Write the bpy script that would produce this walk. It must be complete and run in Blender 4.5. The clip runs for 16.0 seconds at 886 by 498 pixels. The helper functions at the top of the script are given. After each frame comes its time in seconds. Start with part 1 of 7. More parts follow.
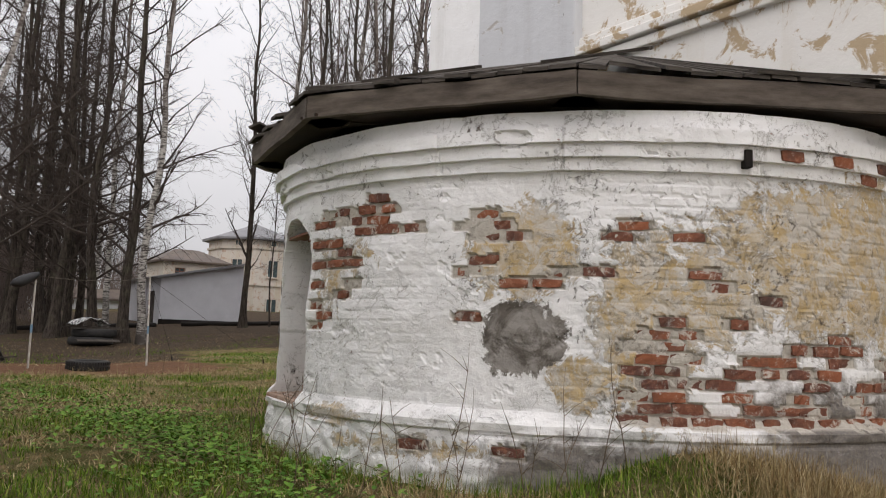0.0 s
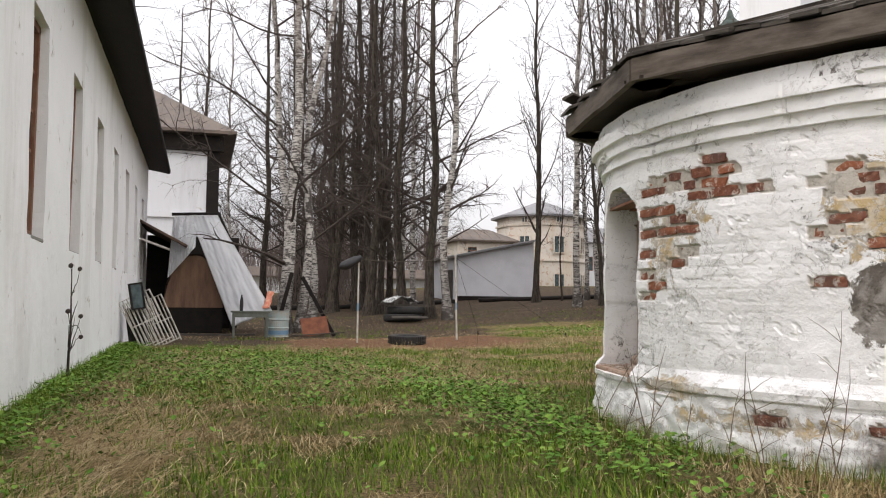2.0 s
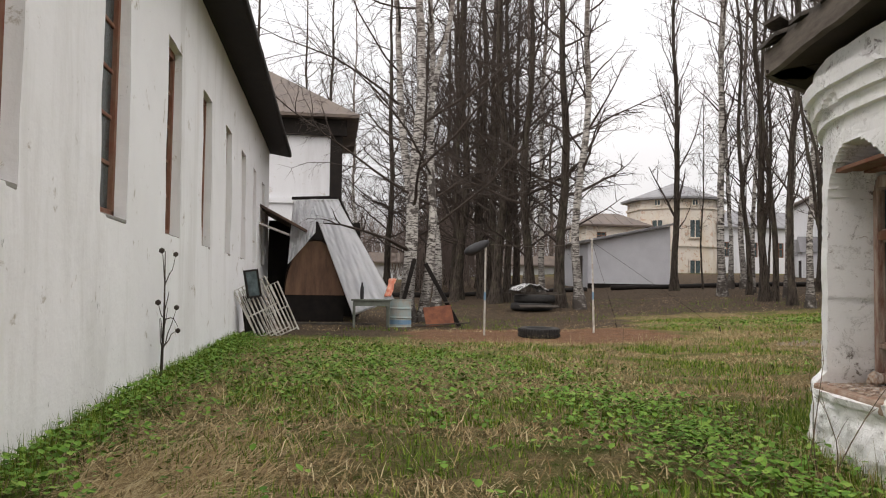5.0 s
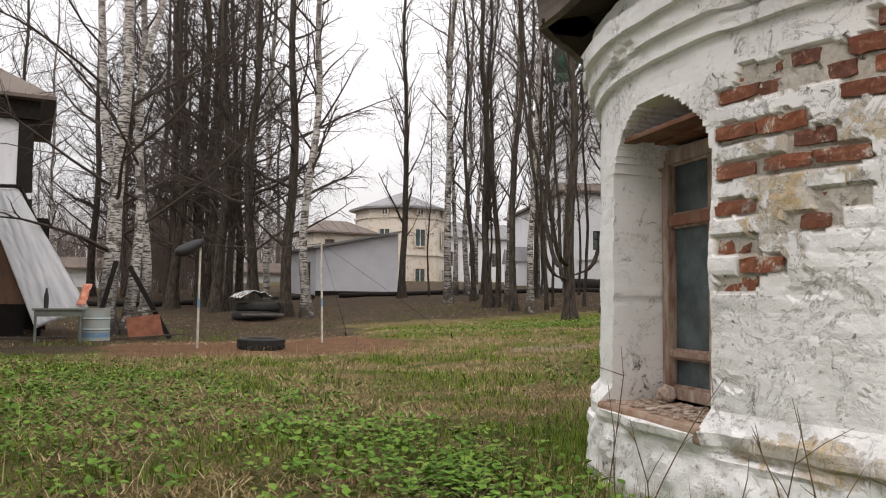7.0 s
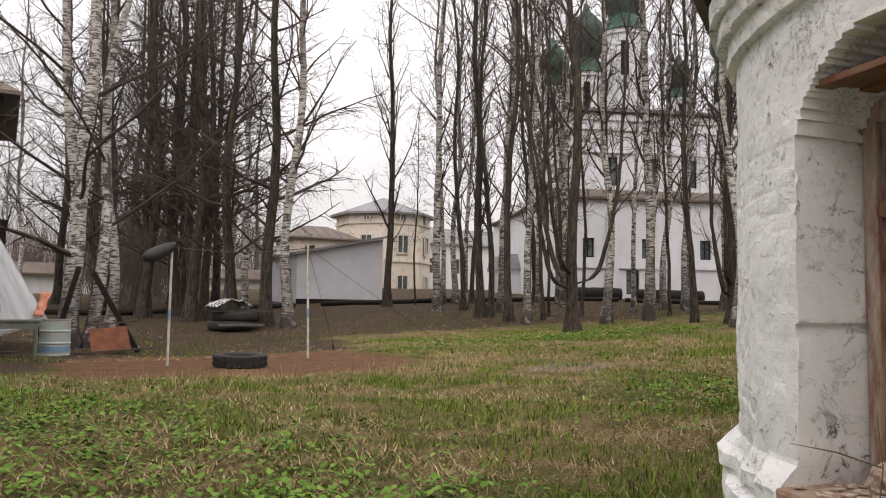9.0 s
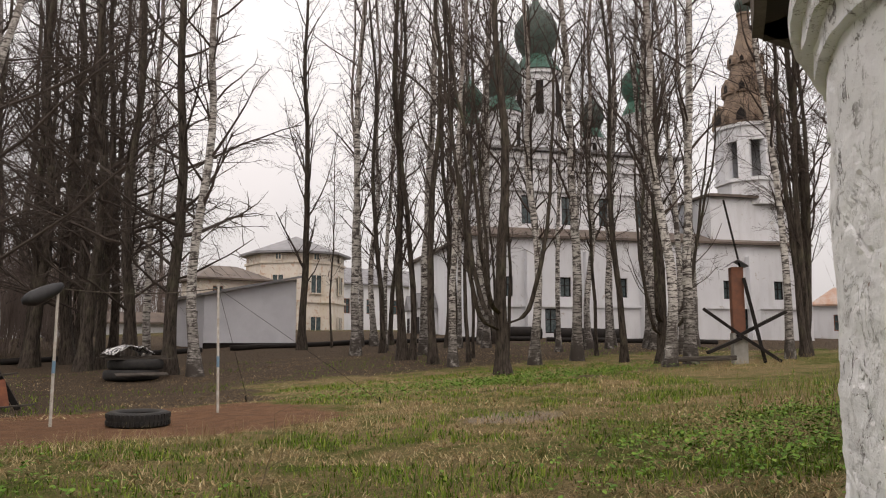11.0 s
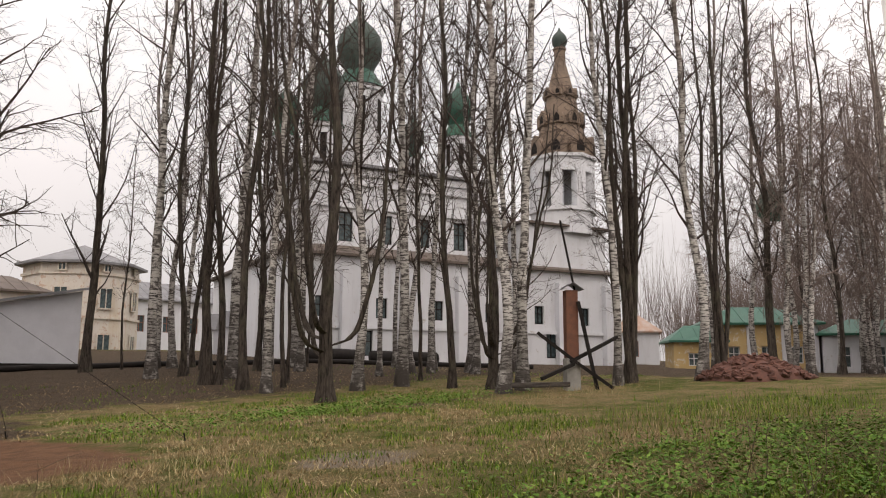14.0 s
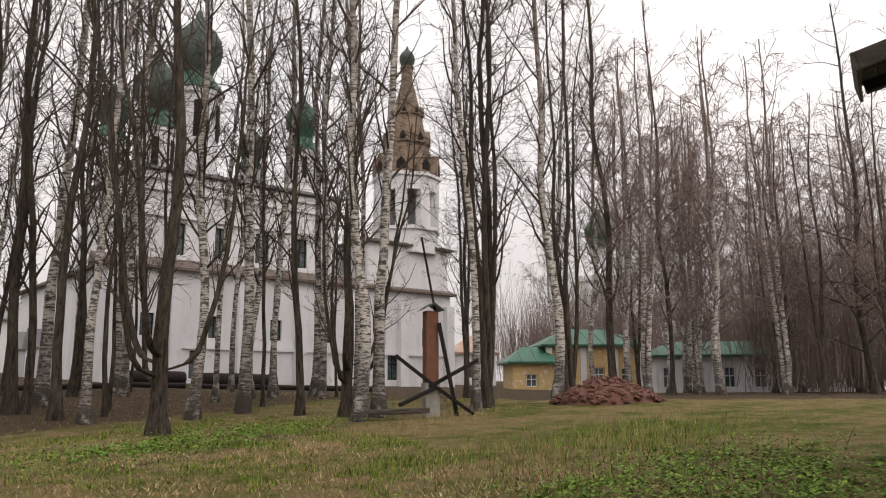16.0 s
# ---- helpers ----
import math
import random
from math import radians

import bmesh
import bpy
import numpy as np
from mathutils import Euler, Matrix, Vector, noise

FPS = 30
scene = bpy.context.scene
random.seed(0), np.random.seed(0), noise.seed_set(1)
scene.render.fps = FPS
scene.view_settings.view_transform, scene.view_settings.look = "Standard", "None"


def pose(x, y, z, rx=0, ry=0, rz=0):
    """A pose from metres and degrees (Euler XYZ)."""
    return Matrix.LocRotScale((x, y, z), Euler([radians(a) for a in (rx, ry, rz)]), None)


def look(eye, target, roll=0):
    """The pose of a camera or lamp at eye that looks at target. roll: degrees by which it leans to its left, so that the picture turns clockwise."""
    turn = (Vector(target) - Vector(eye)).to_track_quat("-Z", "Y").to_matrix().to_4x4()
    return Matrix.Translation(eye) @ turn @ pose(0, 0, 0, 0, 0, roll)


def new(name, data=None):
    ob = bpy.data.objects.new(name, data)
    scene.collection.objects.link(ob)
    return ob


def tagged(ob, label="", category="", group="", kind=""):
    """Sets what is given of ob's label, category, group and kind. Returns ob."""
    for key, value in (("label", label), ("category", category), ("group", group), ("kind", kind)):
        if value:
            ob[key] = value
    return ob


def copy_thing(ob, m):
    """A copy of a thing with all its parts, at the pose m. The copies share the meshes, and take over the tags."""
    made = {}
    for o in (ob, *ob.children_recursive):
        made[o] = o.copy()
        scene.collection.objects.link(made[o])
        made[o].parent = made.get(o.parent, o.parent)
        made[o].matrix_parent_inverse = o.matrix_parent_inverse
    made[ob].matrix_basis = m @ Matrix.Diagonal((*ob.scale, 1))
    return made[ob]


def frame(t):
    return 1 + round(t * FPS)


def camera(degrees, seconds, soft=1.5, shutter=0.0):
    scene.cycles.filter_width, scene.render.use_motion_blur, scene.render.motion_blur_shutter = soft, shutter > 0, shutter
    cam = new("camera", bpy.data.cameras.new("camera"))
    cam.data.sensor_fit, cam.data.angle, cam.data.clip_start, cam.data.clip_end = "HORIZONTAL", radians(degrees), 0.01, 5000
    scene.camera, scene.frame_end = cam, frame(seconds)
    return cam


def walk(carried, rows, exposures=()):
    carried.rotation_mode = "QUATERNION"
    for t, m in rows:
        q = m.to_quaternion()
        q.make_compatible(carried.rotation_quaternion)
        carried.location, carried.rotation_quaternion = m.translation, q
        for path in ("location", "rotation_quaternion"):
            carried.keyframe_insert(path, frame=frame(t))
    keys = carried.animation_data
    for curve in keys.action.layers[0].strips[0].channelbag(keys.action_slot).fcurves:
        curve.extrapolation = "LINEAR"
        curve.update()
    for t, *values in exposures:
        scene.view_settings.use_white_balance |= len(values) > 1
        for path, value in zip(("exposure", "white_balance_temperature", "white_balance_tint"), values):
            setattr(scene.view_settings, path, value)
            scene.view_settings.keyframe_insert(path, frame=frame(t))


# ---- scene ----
cam = camera(57.7, 16.0, soft=1.1)

PATH = [
    (0, (-0.797, 0.64, 1.078), (0.391, 2.234, 1.293), 1.8),
    (0.5, (-0.804, 0.724, 1.075), (0.177, 2.455, 1.276), 1.9),
    (1, (-0.861, 0.803, 1.07), (-0.084, 2.637, 1.249), 1.4),
    (1.5, (-0.957, 0.906, 1.064), (-0.285, 2.783, 1.221), 0.6),
    (2, (-1.093, 0.967, 1.053), (-0.516, 2.877, 1.189), 0.6),
    (2.5, (-1.09, 1.131, 1.024), (-0.69, 3.088, 1.128), 0.7),
    (3, (-1.011, 1.368, 1.077), (-0.859, 3.36, 1.167), 1.3),
    (3.2, (-1.006, 1.487, 1.039), (-0.894, 3.482, 1.131), 1.2),
    (5.3, (-0.735, 3.082, 1.118), (-0.36, 5.044, 1.219), 0.7),
    (5.5, (-0.68, 3.253, 1.098), (-0.231, 5.199, 1.201), 0.5),
    (6, (-0.521, 3.635, 1.104), (0.018, 5.558, 1.213), 0.4),
    (6.5, (-0.417, 4.058, 1.085), (0.416, 5.872, 1.205), 0.2),
    (7, (-0.293, 4.504, 1.047), (0.621, 6.278, 1.176), 0.6),
    (7.5, (-0.132, 4.928, 1.085), (0.822, 6.68, 1.217), 0.5),
    (8, (-0.078, 5.408, 1.055), (0.881, 7.158, 1.192), 0.7),
    (8.2, (-0.061, 5.574, 1.066), (0.899, 7.323, 1.207), 0.8),
    (10.3, (0.443, 7.278, 1.192), (1.415, 9.018, 1.357), 0.2),
    (10.5, (0.451, 7.361, 1.187), (1.526, 9.032, 1.411), -0.0),
    (11, (0.535, 7.651, 1.218), (1.676, 9.275, 1.464), -0.2),
    (11.5, (0.75, 8.039, 1.224), (2.023, 9.558, 1.49), -0.8),
    (12, (0.822, 8.361, 1.233), (2.205, 9.777, 1.519), -0.0),
    (12.5, (0.949, 8.656, 1.233), (2.361, 10.042, 1.525), 0.4),
    (13, (1.146, 8.965, 1.265), (2.576, 10.332, 1.559), 0.3),
    (13.5, (1.231, 9.291, 1.288), (2.69, 10.626, 1.582), 0.2),
    (14, (1.47, 9.63, 1.276), (2.96, 10.93, 1.576), 0.2),
    (14.5, (1.605, 9.902, 1.29), (3.114, 11.181, 1.588), 0.1),
    (15, (1.76, 10.255, 1.313), (3.399, 11.359, 1.617), -0.4),
    (15.5, (2.058, 10.616, 1.327), (3.728, 11.674, 1.627), -0.4),
    (16, (2.213, 10.99, 1.419), (3.934, 11.949, 1.767), -0.2),
]
# the clip's camera opens up towards the white wall and closes again
EXPOSURE = [(0, -0.27, 6750, 15), (1.5, 0.02, 6750, 15), (3, 0.56, 6850, 14), (5.5, 0.1, 6950, 15), (8, 0.18, 6950, 16), (10.5, -0.05, 7250, 18), (12, -0.14, 7250, 18), (14.5, -0.06, 7250, 18), (15.5, 0.02, 7250, 18), (16, -0.1, 7250, 18)]
walk(cam, [(t, look(eye, target, roll)) for t, eye, target, roll in PATH], EXPOSURE)

# ---- world and light: an overcast sky ----
world = bpy.data.worlds.new("overcast")
scene.world = world
world.use_nodes = True
wn, wl = world.node_tree.nodes, world.node_tree.links
wn.clear()
w_out = wn.new("ShaderNodeOutputWorld")
w_bg = wn.new("ShaderNodeBackground")
w_sky = wn.new("ShaderNodeTexSky")
w_sky.sky_type = "NISHITA"
w_sky.sun_disc = False
w_sky.sun_elevation = radians(37)
w_sky.sun_rotation = radians(218)
w_sky.dust_density = 4.0
w_cloud = wn.new("ShaderNodeMix")
w_cloud.data_type = "RGBA"
w_cloud.inputs[0].default_value = 0.9
w_co = wn.new("ShaderNodeTexCoord")
w_noise = wn.new("ShaderNodeTexNoise")
w_noise.inputs["Scale"].default_value = 2.2
w_noise.inputs["Detail"].default_value = 6
w_ramp = wn.new("ShaderNodeValToRGB")
w_ramp.color_ramp.elements[0].position, w_ramp.color_ramp.elements[0].color = 0.3, (8.3, 8.75, 9.2, 1)
w_ramp.color_ramp.elements[1].position, w_ramp.color_ramp.elements[1].color = 0.7, (10.6, 10.8, 11.1, 1)
wl.new(w_co.outputs["Generated"], w_noise.inputs["Vector"])
wl.new(w_noise.outputs["Fac"], w_ramp.inputs["Fac"])
wl.new(w_sky.outputs["Color"], w_cloud.inputs[6])
wl.new(w_ramp.outputs["Color"], w_cloud.inputs[7])
w_sep = wn.new("ShaderNodeSeparateXYZ")
w_up = wn.new("ShaderNodeMapRange")
w_up.inputs[1].default_value, w_up.inputs[2].default_value = 0.0, 1.0
w_up.inputs[3].default_value, w_up.inputs[4].default_value = 0.47, 1.45
w_dome = wn.new("ShaderNodeVectorMath")
w_dome.operation = "SCALE"
wl.new(w_co.outputs["Generated"], w_sep.inputs[0])
wl.new(w_sep.outputs[2], w_up.inputs[0])
wl.new(w_cloud.outputs[2], w_dome.inputs[0])
wl.new(w_up.outputs[0], w_dome.inputs["Scale"])
wl.new(w_dome.outputs[0], w_bg.inputs["Color"])
w_bg.inputs["Strength"].default_value = 0.15
wl.new(w_bg.outputs["Background"], w_out.inputs["Surface"])
sun_data = bpy.data.lights.new("sun", "SUN")
sun_data.energy, sun_data.angle, sun_data.color = 1.7, radians(120), (1.0, 0.97, 0.93)
sun = new("sun", sun_data)
sun.matrix_world = look((0, 0, 0), (0.5, 0.64, -0.58))

# ---- materials ----


class Mat:
    """A short way to wire a procedural material."""

    def __init__(self, name, rough=0.85, metal=0.0, spec=0.3):
        self.m = bpy.data.materials.new(name)
        self.m.use_nodes = True
        self.n, self.l = self.m.node_tree.nodes, self.m.node_tree.links
        self.b = self.n["Principled BSDF"]
        self.b.inputs["Roughness"].default_value = rough
        self.b.inputs["Metallic"].default_value = metal
        self.b.inputs["Specular IOR Level"].default_value = spec
        self.geo = self.n.new("ShaderNodeNewGeometry")
        self.obj = self.n.new("ShaderNodeObjectInfo")

    def pos(self, local=False):
        if local:
            return self.n.new("ShaderNodeTexCoord").outputs["Object"]
        return self.geo.outputs["Position"]

    def noise(self, scale, detail=5, rough=0.6, vec=None, stretch=None, warp=0.0):
        t = self.n.new("ShaderNodeTexNoise")
        t.inputs["Scale"].default_value = scale
        t.inputs["Detail"].default_value = detail
        t.inputs["Roughness"].default_value = rough
        t.inputs["Distortion"].default_value = warp
        v = vec if vec is not None else self.pos()
        if stretch:
            mp = self.n.new("ShaderNodeMapping")
            mp.inputs["Scale"].default_value = stretch
            self.l.new(v, mp.inputs["Vector"])
            v = mp.outputs["Vector"]
        self.l.new(v, t.inputs["Vector"])
        return t.outputs["Fac"]

    def step(self, fac, lo, hi):
        r = self.n.new("ShaderNodeMapRange")
        r.inputs[1].default_value, r.inputs[2].default_value = lo, hi
        self.l.new(fac, r.inputs[0])
        return r.outputs[0]

    def math(self, op, a, b=None):
        k = self.n.new("ShaderNodeMath")
        k.operation = op
        for i, v in enumerate((a, b)):
            if v is None:
                continue
            if isinstance(v, (int, float)):
                k.inputs[i].default_value = v
            else:
                self.l.new(v, k.inputs[i])
        return k.outputs[0]

    def attr(self, name):
        a = self.n.new("ShaderNodeAttribute")
        a.attribute_name = name
        return a.outputs["Fac"]

    def mix(self, fac, a, b):
        x = self.n.new("ShaderNodeMix")
        x.data_type = "RGBA"
        if isinstance(fac, (int, float)):
            x.inputs[0].default_value = fac
        else:
            self.l.new(fac, x.inputs[0])
        for s, v in ((6, a), (7, b)):
            if isinstance(v, tuple):
                x.inputs[s].default_value = (*v, 1)
            else:
                self.l.new(v, x.inputs[s])
        return x.outputs[2]

    def color(self, c):
        if isinstance(c, tuple):
            self.b.inputs["Base Color"].default_value = (*c, 1)
        else:
            self.l.new(c, self.b.inputs["Base Color"])
        return self

    def bump(self, fac, dist=0.01, strength=0.6):
        k = self.n.new("ShaderNodeBump")
        k.inputs["Distance"].default_value = dist
        k.inputs["Strength"].default_value = strength
        self.l.new(fac, k.inputs["Height"])
        self.l.new(k.outputs[0], self.b.inputs["Normal"])
        return self

    def xyz(self, axis, vec=None):
        s = self.n.new("ShaderNodeSeparateXYZ")
        self.l.new(vec if vec is not None else self.pos(), s.inputs[0])
        return s.outputs[axis]


def simple(name, a, b, scale=6.0, rough=0.8, metal=0.0, dist=0.004, stretch=None, spec=0.3, fine=60.0):
    """Two tones by coarse noise, grain by fine noise, slight relief; each object a little different."""
    k = Mat(name, rough, metal, spec)
    big = k.step(k.noise(scale, 6, 0.65, stretch=stretch), 0.35, 0.65)
    small = k.noise(fine, 3, 0.6, stretch=stretch)
    c = k.mix(big, a, b)
    c = k.mix(k.math("MULTIPLY", k.step(small, 0.45, 0.75), 0.35), c, tuple(v * 0.55 for v in a))
    c = k.mix(k.math("MULTIPLY", k.obj.outputs["Random"], 0.25), c, tuple(v * 0.7 for v in b))
    k.color(c).bump(small, dist, 0.6)
    return k.m


def plaster(name, white, shade, under, peel=0.62, streak=True, rough=0.9):
    """Old limewash: grey drips, hairline dirt, patches fallen off."""
    k = Mat(name, rough, 0, 0.2)
    p = k.pos()
    drip = k.step(k.noise(1.3, 7, 0.7, stretch=(1, 1, 0.16)), 0.5, 0.62)
    blot = k.step(k.noise(2.3, 8, 0.7, warp=0.6), peel, peel + 0.05)
    dirt = k.step(k.noise(0.7, 6, 0.65), 0.4, 0.8)
    chips = k.step(k.noise(9, 6, 0.75, stretch=(1, 1, 0.6)), 0.66, 0.7)
    fine = k.noise(38, 5, 0.7)
    c = k.mix(k.math("MULTIPLY", drip, 0.3 if streak else 0.2), white, shade)
    c = k.mix(k.math("MULTIPLY", dirt, 0.12), c, tuple(v * 0.72 for v in shade))
    c = k.mix(blot, c, under)
    c = k.mix(k.math("MULTIPLY", chips, 0.7), c, tuple(v * 0.45 for v in shade))
    h = k.math("SUBTRACT", k.noise(5, 6, 0.6), k.math("MULTIPLY", k.math("ADD", blot, chips), 0.35))
    h = k.math("ADD", h, k.math("MULTIPLY", fine, 0.25))
    k.color(c).bump(h, 0.02, 0.55)
    return k.m


M_WALL = plaster("limewash_wall", (0.89, 0.895, 0.9), (0.6, 0.59, 0.56), (0.5, 0.46, 0.4), 0.625)
M_NAVE = plaster("limewash_nave", (0.85, 0.84, 0.81), (0.62, 0.53, 0.4), (0.5, 0.39, 0.26), 0.53, False)
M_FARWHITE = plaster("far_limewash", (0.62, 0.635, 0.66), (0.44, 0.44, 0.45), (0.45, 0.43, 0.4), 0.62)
M_OCHREWALL = plaster("ochre_limewash", (0.5, 0.36, 0.17), (0.48, 0.38, 0.23), (0.58, 0.52, 0.42), 0.55)
M_TOWER = plaster("tower_limewash", (0.6, 0.56, 0.5), (0.5, 0.36, 0.17), (0.48, 0.36, 0.28), 0.55)
M_SHED = simple("pale_grey_sheet", (0.66, 0.67, 0.71), (0.58, 0.59, 0.63), 1.2, 0.6, 0, 0.002)
M_WOOD = simple("grey_weathered_wood", (0.11, 0.096, 0.082), (0.03, 0.024, 0.02), 3.0, 0.85, 0, 0.006, (1, 1, 7))
M_DARKWOOD = simple("dark_wood", (0.016, 0.012, 0.0095), (0.007, 0.0055, 0.005), 4.0, 0.85, 0, 0.006)
M_FRAME = simple("brown_flaking_paint", (0.19, 0.055, 0.03), (0.25, 0.15, 0.1), 9.0, 0.7, 0, 0.003, (1, 1, 0.3))
M_FRAMEPALE = simple("pale_flaking_paint", (0.5, 0.42, 0.36), (0.2, 0.085, 0.055), 16.0, 0.75, 0, 0.003, (1, 1, 0.25))
M_ROOFBROWN = simple("brown_roof_sheet", (0.16, 0.125, 0.1), (0.10, 0.08, 0.07), 1.0, 0.6, 0.1, 0.003)
M_ROOFGREEN = simple("green_roof_sheet", (0.035, 0.14, 0.09), (0.02, 0.09, 0.062), 0.8, 0.5, 0.0, 0.003)
M_ROOFGREY = simple("grey_roof_sheet", (0.24, 0.24, 0.25), (0.16, 0.16, 0.165), 1.0, 0.6, 0.1, 0.003)
M_DOME = simple("green_dome_tile", (0.03, 0.105, 0.072), (0.018, 0.06, 0.045), 2.0, 0.5, 0.0, 0.01)
M_DOMEGREY = simple("weathered_dome_shingle", (0.075, 0.095, 0.082), (0.035, 0.055, 0.048), 2.0, 0.7, 0.0, 0.01)
M_TENT = simple("bare_brick_tent", (0.27, 0.2, 0.15), (0.15, 0.115, 0.09), 1.4, 0.9, 0, 0.01)
M_BRICK = None
M_RUBBER = simple("worn_rubber", (0.018, 0.018, 0.019), (0.035, 0.033, 0.03), 7, 0.75, 0, 0.002)
M_TARP = simple("white_tarpaulin", (0.84, 0.85, 0.87), (0.72, 0.74, 0.77), 1.5, 0.55, 0, 0.002)
M_RUST = simple("rusty_sheet", (0.24, 0.09, 0.045), (0.13, 0.05, 0.03), 5, 0.8, 0.2, 0.004)
M_HULL = simple("brown_board", (0.13, 0.075, 0.05), (0.055, 0.035, 0.028), 1.2, 0.8, 0, 0.004)
M_TABLE = simple("dull_green_paint", (0.17, 0.19, 0.16), (0.1, 0.11, 0.09), 6, 0.7, 0, 0.003)
M_DRUM = simple("pale_blue_drum_paint", (0.3, 0.42, 0.43), (0.36, 0.33, 0.28), 4, 0.65, 0.0, 0.003)
M_PALE = simple("pale_bare_metal", (0.66, 0.65, 0.62), (0.4, 0.35, 0.3), 8, 0.6, 0.0, 0.002)
M_ROPE = simple("old_rope", (0.09, 0.075, 0.06), (0.06, 0.05, 0.04), 20, 0.9, 0, 0.002)
M_BLACKBAG = simple("black_bag", (0.02, 0.02, 0.022), (0.035, 0.035, 0.037), 10, 0.6, 0, 0.004)
M_RED = simple("red_cloth", (0.55, 0.09, 0.04), (0.6, 0.35, 0.25), 14, 0.8, 0, 0.003)
M_POSTRED = simple("rust_red_post_paint", (0.2, 0.085, 0.05), (0.13, 0.06, 0.042), 4, 0.75, 0, 0.004)
M_CONCRETE = simple("grey_concrete", (0.36, 0.35, 0.32), (0.26, 0.25, 0.23), 5, 0.9, 0, 0.005)
M_TWIG = simple("twigs", (0.032, 0.024, 0.0195), (0.066, 0.05, 0.04), 2.0, 0.85, 0, 0.001)
M_TWIGRED = simple("birch_twigs", (0.058, 0.04, 0.032), (0.03, 0.022, 0.018), 2.0, 0.85, 0, 0.001)
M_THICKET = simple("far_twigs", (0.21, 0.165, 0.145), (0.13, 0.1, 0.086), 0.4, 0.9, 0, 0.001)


def glass_mat():
    k = Mat("dusty_dark_glass", 0.25, 0, 0.5)
    k.color(k.mix(k.step(k.noise(5, 5, 0.6), 0.4, 0.75), (0.035, 0.055, 0.06), (0.10, 0.135, 0.14)))
    return k.m


M_GLASS = glass_mat()


def birch_bark():
    k = Mat("birch_bark", 0.75, 0, 0.25)
    v = k.pos(True)
    rings = k.step(k.noise(3.2, 5, 0.7, v, (1.2, 1.2, 7.0)), 0.48, 0.56)
    scars = k.step(k.noise(1.6, 6, 0.75, v, (2.0, 2.0, 1.4)), 0.52, 0.6)
    c = k.mix(rings, (0.47, 0.45, 0.42), (0.05, 0.042, 0.038))
    c = k.mix(scars, c, (0.07, 0.06, 0.055))
    low = k.step(k.xyz(2, v), 2.4, 0.2)
    c = k.mix(k.math("MULTIPLY", low, k.step(k.noise(2.5, 6, 0.7, v), 0.3, 0.5)), c, (0.05, 0.042, 0.036))
    up = k.step(k.xyz(2, v), 7.0, 14.0)
    c = k.mix(k.math("MULTIPLY", up, 0.75), c, (0.12, 0.09, 0.075))
    k.color(c).bump(k.noise(14, 5, 0.7, v, (1, 1, 0.5)), 0.03, 0.8)
    return k.m


def dark_bark():
    k = Mat("furrowed_bark", 0.9, 0, 0.2)
    v = k.pos(True)
    furrow = k.noise(9, 6, 0.7, v, (1.6, 1.6, 0.3))
    c = k.mix(k.step(furrow, 0.35, 0.65), (0.011, 0.0085, 0.007), (0.085, 0.069, 0.056))
    moss = k.math("MULTIPLY", k.step(k.noise(1.2, 5, 0.6, v), 0.5, 0.7), 0.35)
    c = k.mix(moss, c, (0.10, 0.105, 0.06))
    k.color(c).bump(furrow, 0.04, 0.9)
    return k.m


M_BIRCH, M_BARK = birch_bark(), dark_bark()


def brick_mat():
    k = Mat("old_red_brick", 0.9, 0, 0.15)
    v = k.pos()
    r = k.obj.outputs["Random"]
    c = k.mix(r, (0.32, 0.115, 0.06), (0.15, 0.07, 0.055))
    c = k.mix(k.step(k.noise(22, 6, 0.7), 0.5, 0.72), c, (0.42, 0.2, 0.13))
    c = k.mix(k.math("MULTIPLY", k.step(k.noise(8, 8, 0.8, warp=0.5), 0.54, 0.6), 0.85), c, (0.66, 0.62, 0.56))
    soot = k.step(k.noise(3, 5, 0.6), 0.5, 0.66)
    c = k.mix(k.math("MULTIPLY", soot, 0.65), c, (0.08, 0.06, 0.055))
    k.color(c).bump(k.noise(45, 6, 0.75), 0.012, 0.9)
    return k.m


M_BRICK = brick_mat()


def cloth_mat():
    k = Mat("checked_cloth", 0.85, 0, 0.2)
    w = k.n.new("ShaderNodeTexChecker")
    w.inputs["Scale"].default_value = 9
    k.l.new(k.pos(True), w.inputs["Vector"])
    k.color(k.mix(w.outputs["Fac"], (0.6, 0.6, 0.6), (0.07, 0.07, 0.075))).bump(k.noise(20), 0.01, 0.5)
    return k.m


M_CLOTH = cloth_mat()


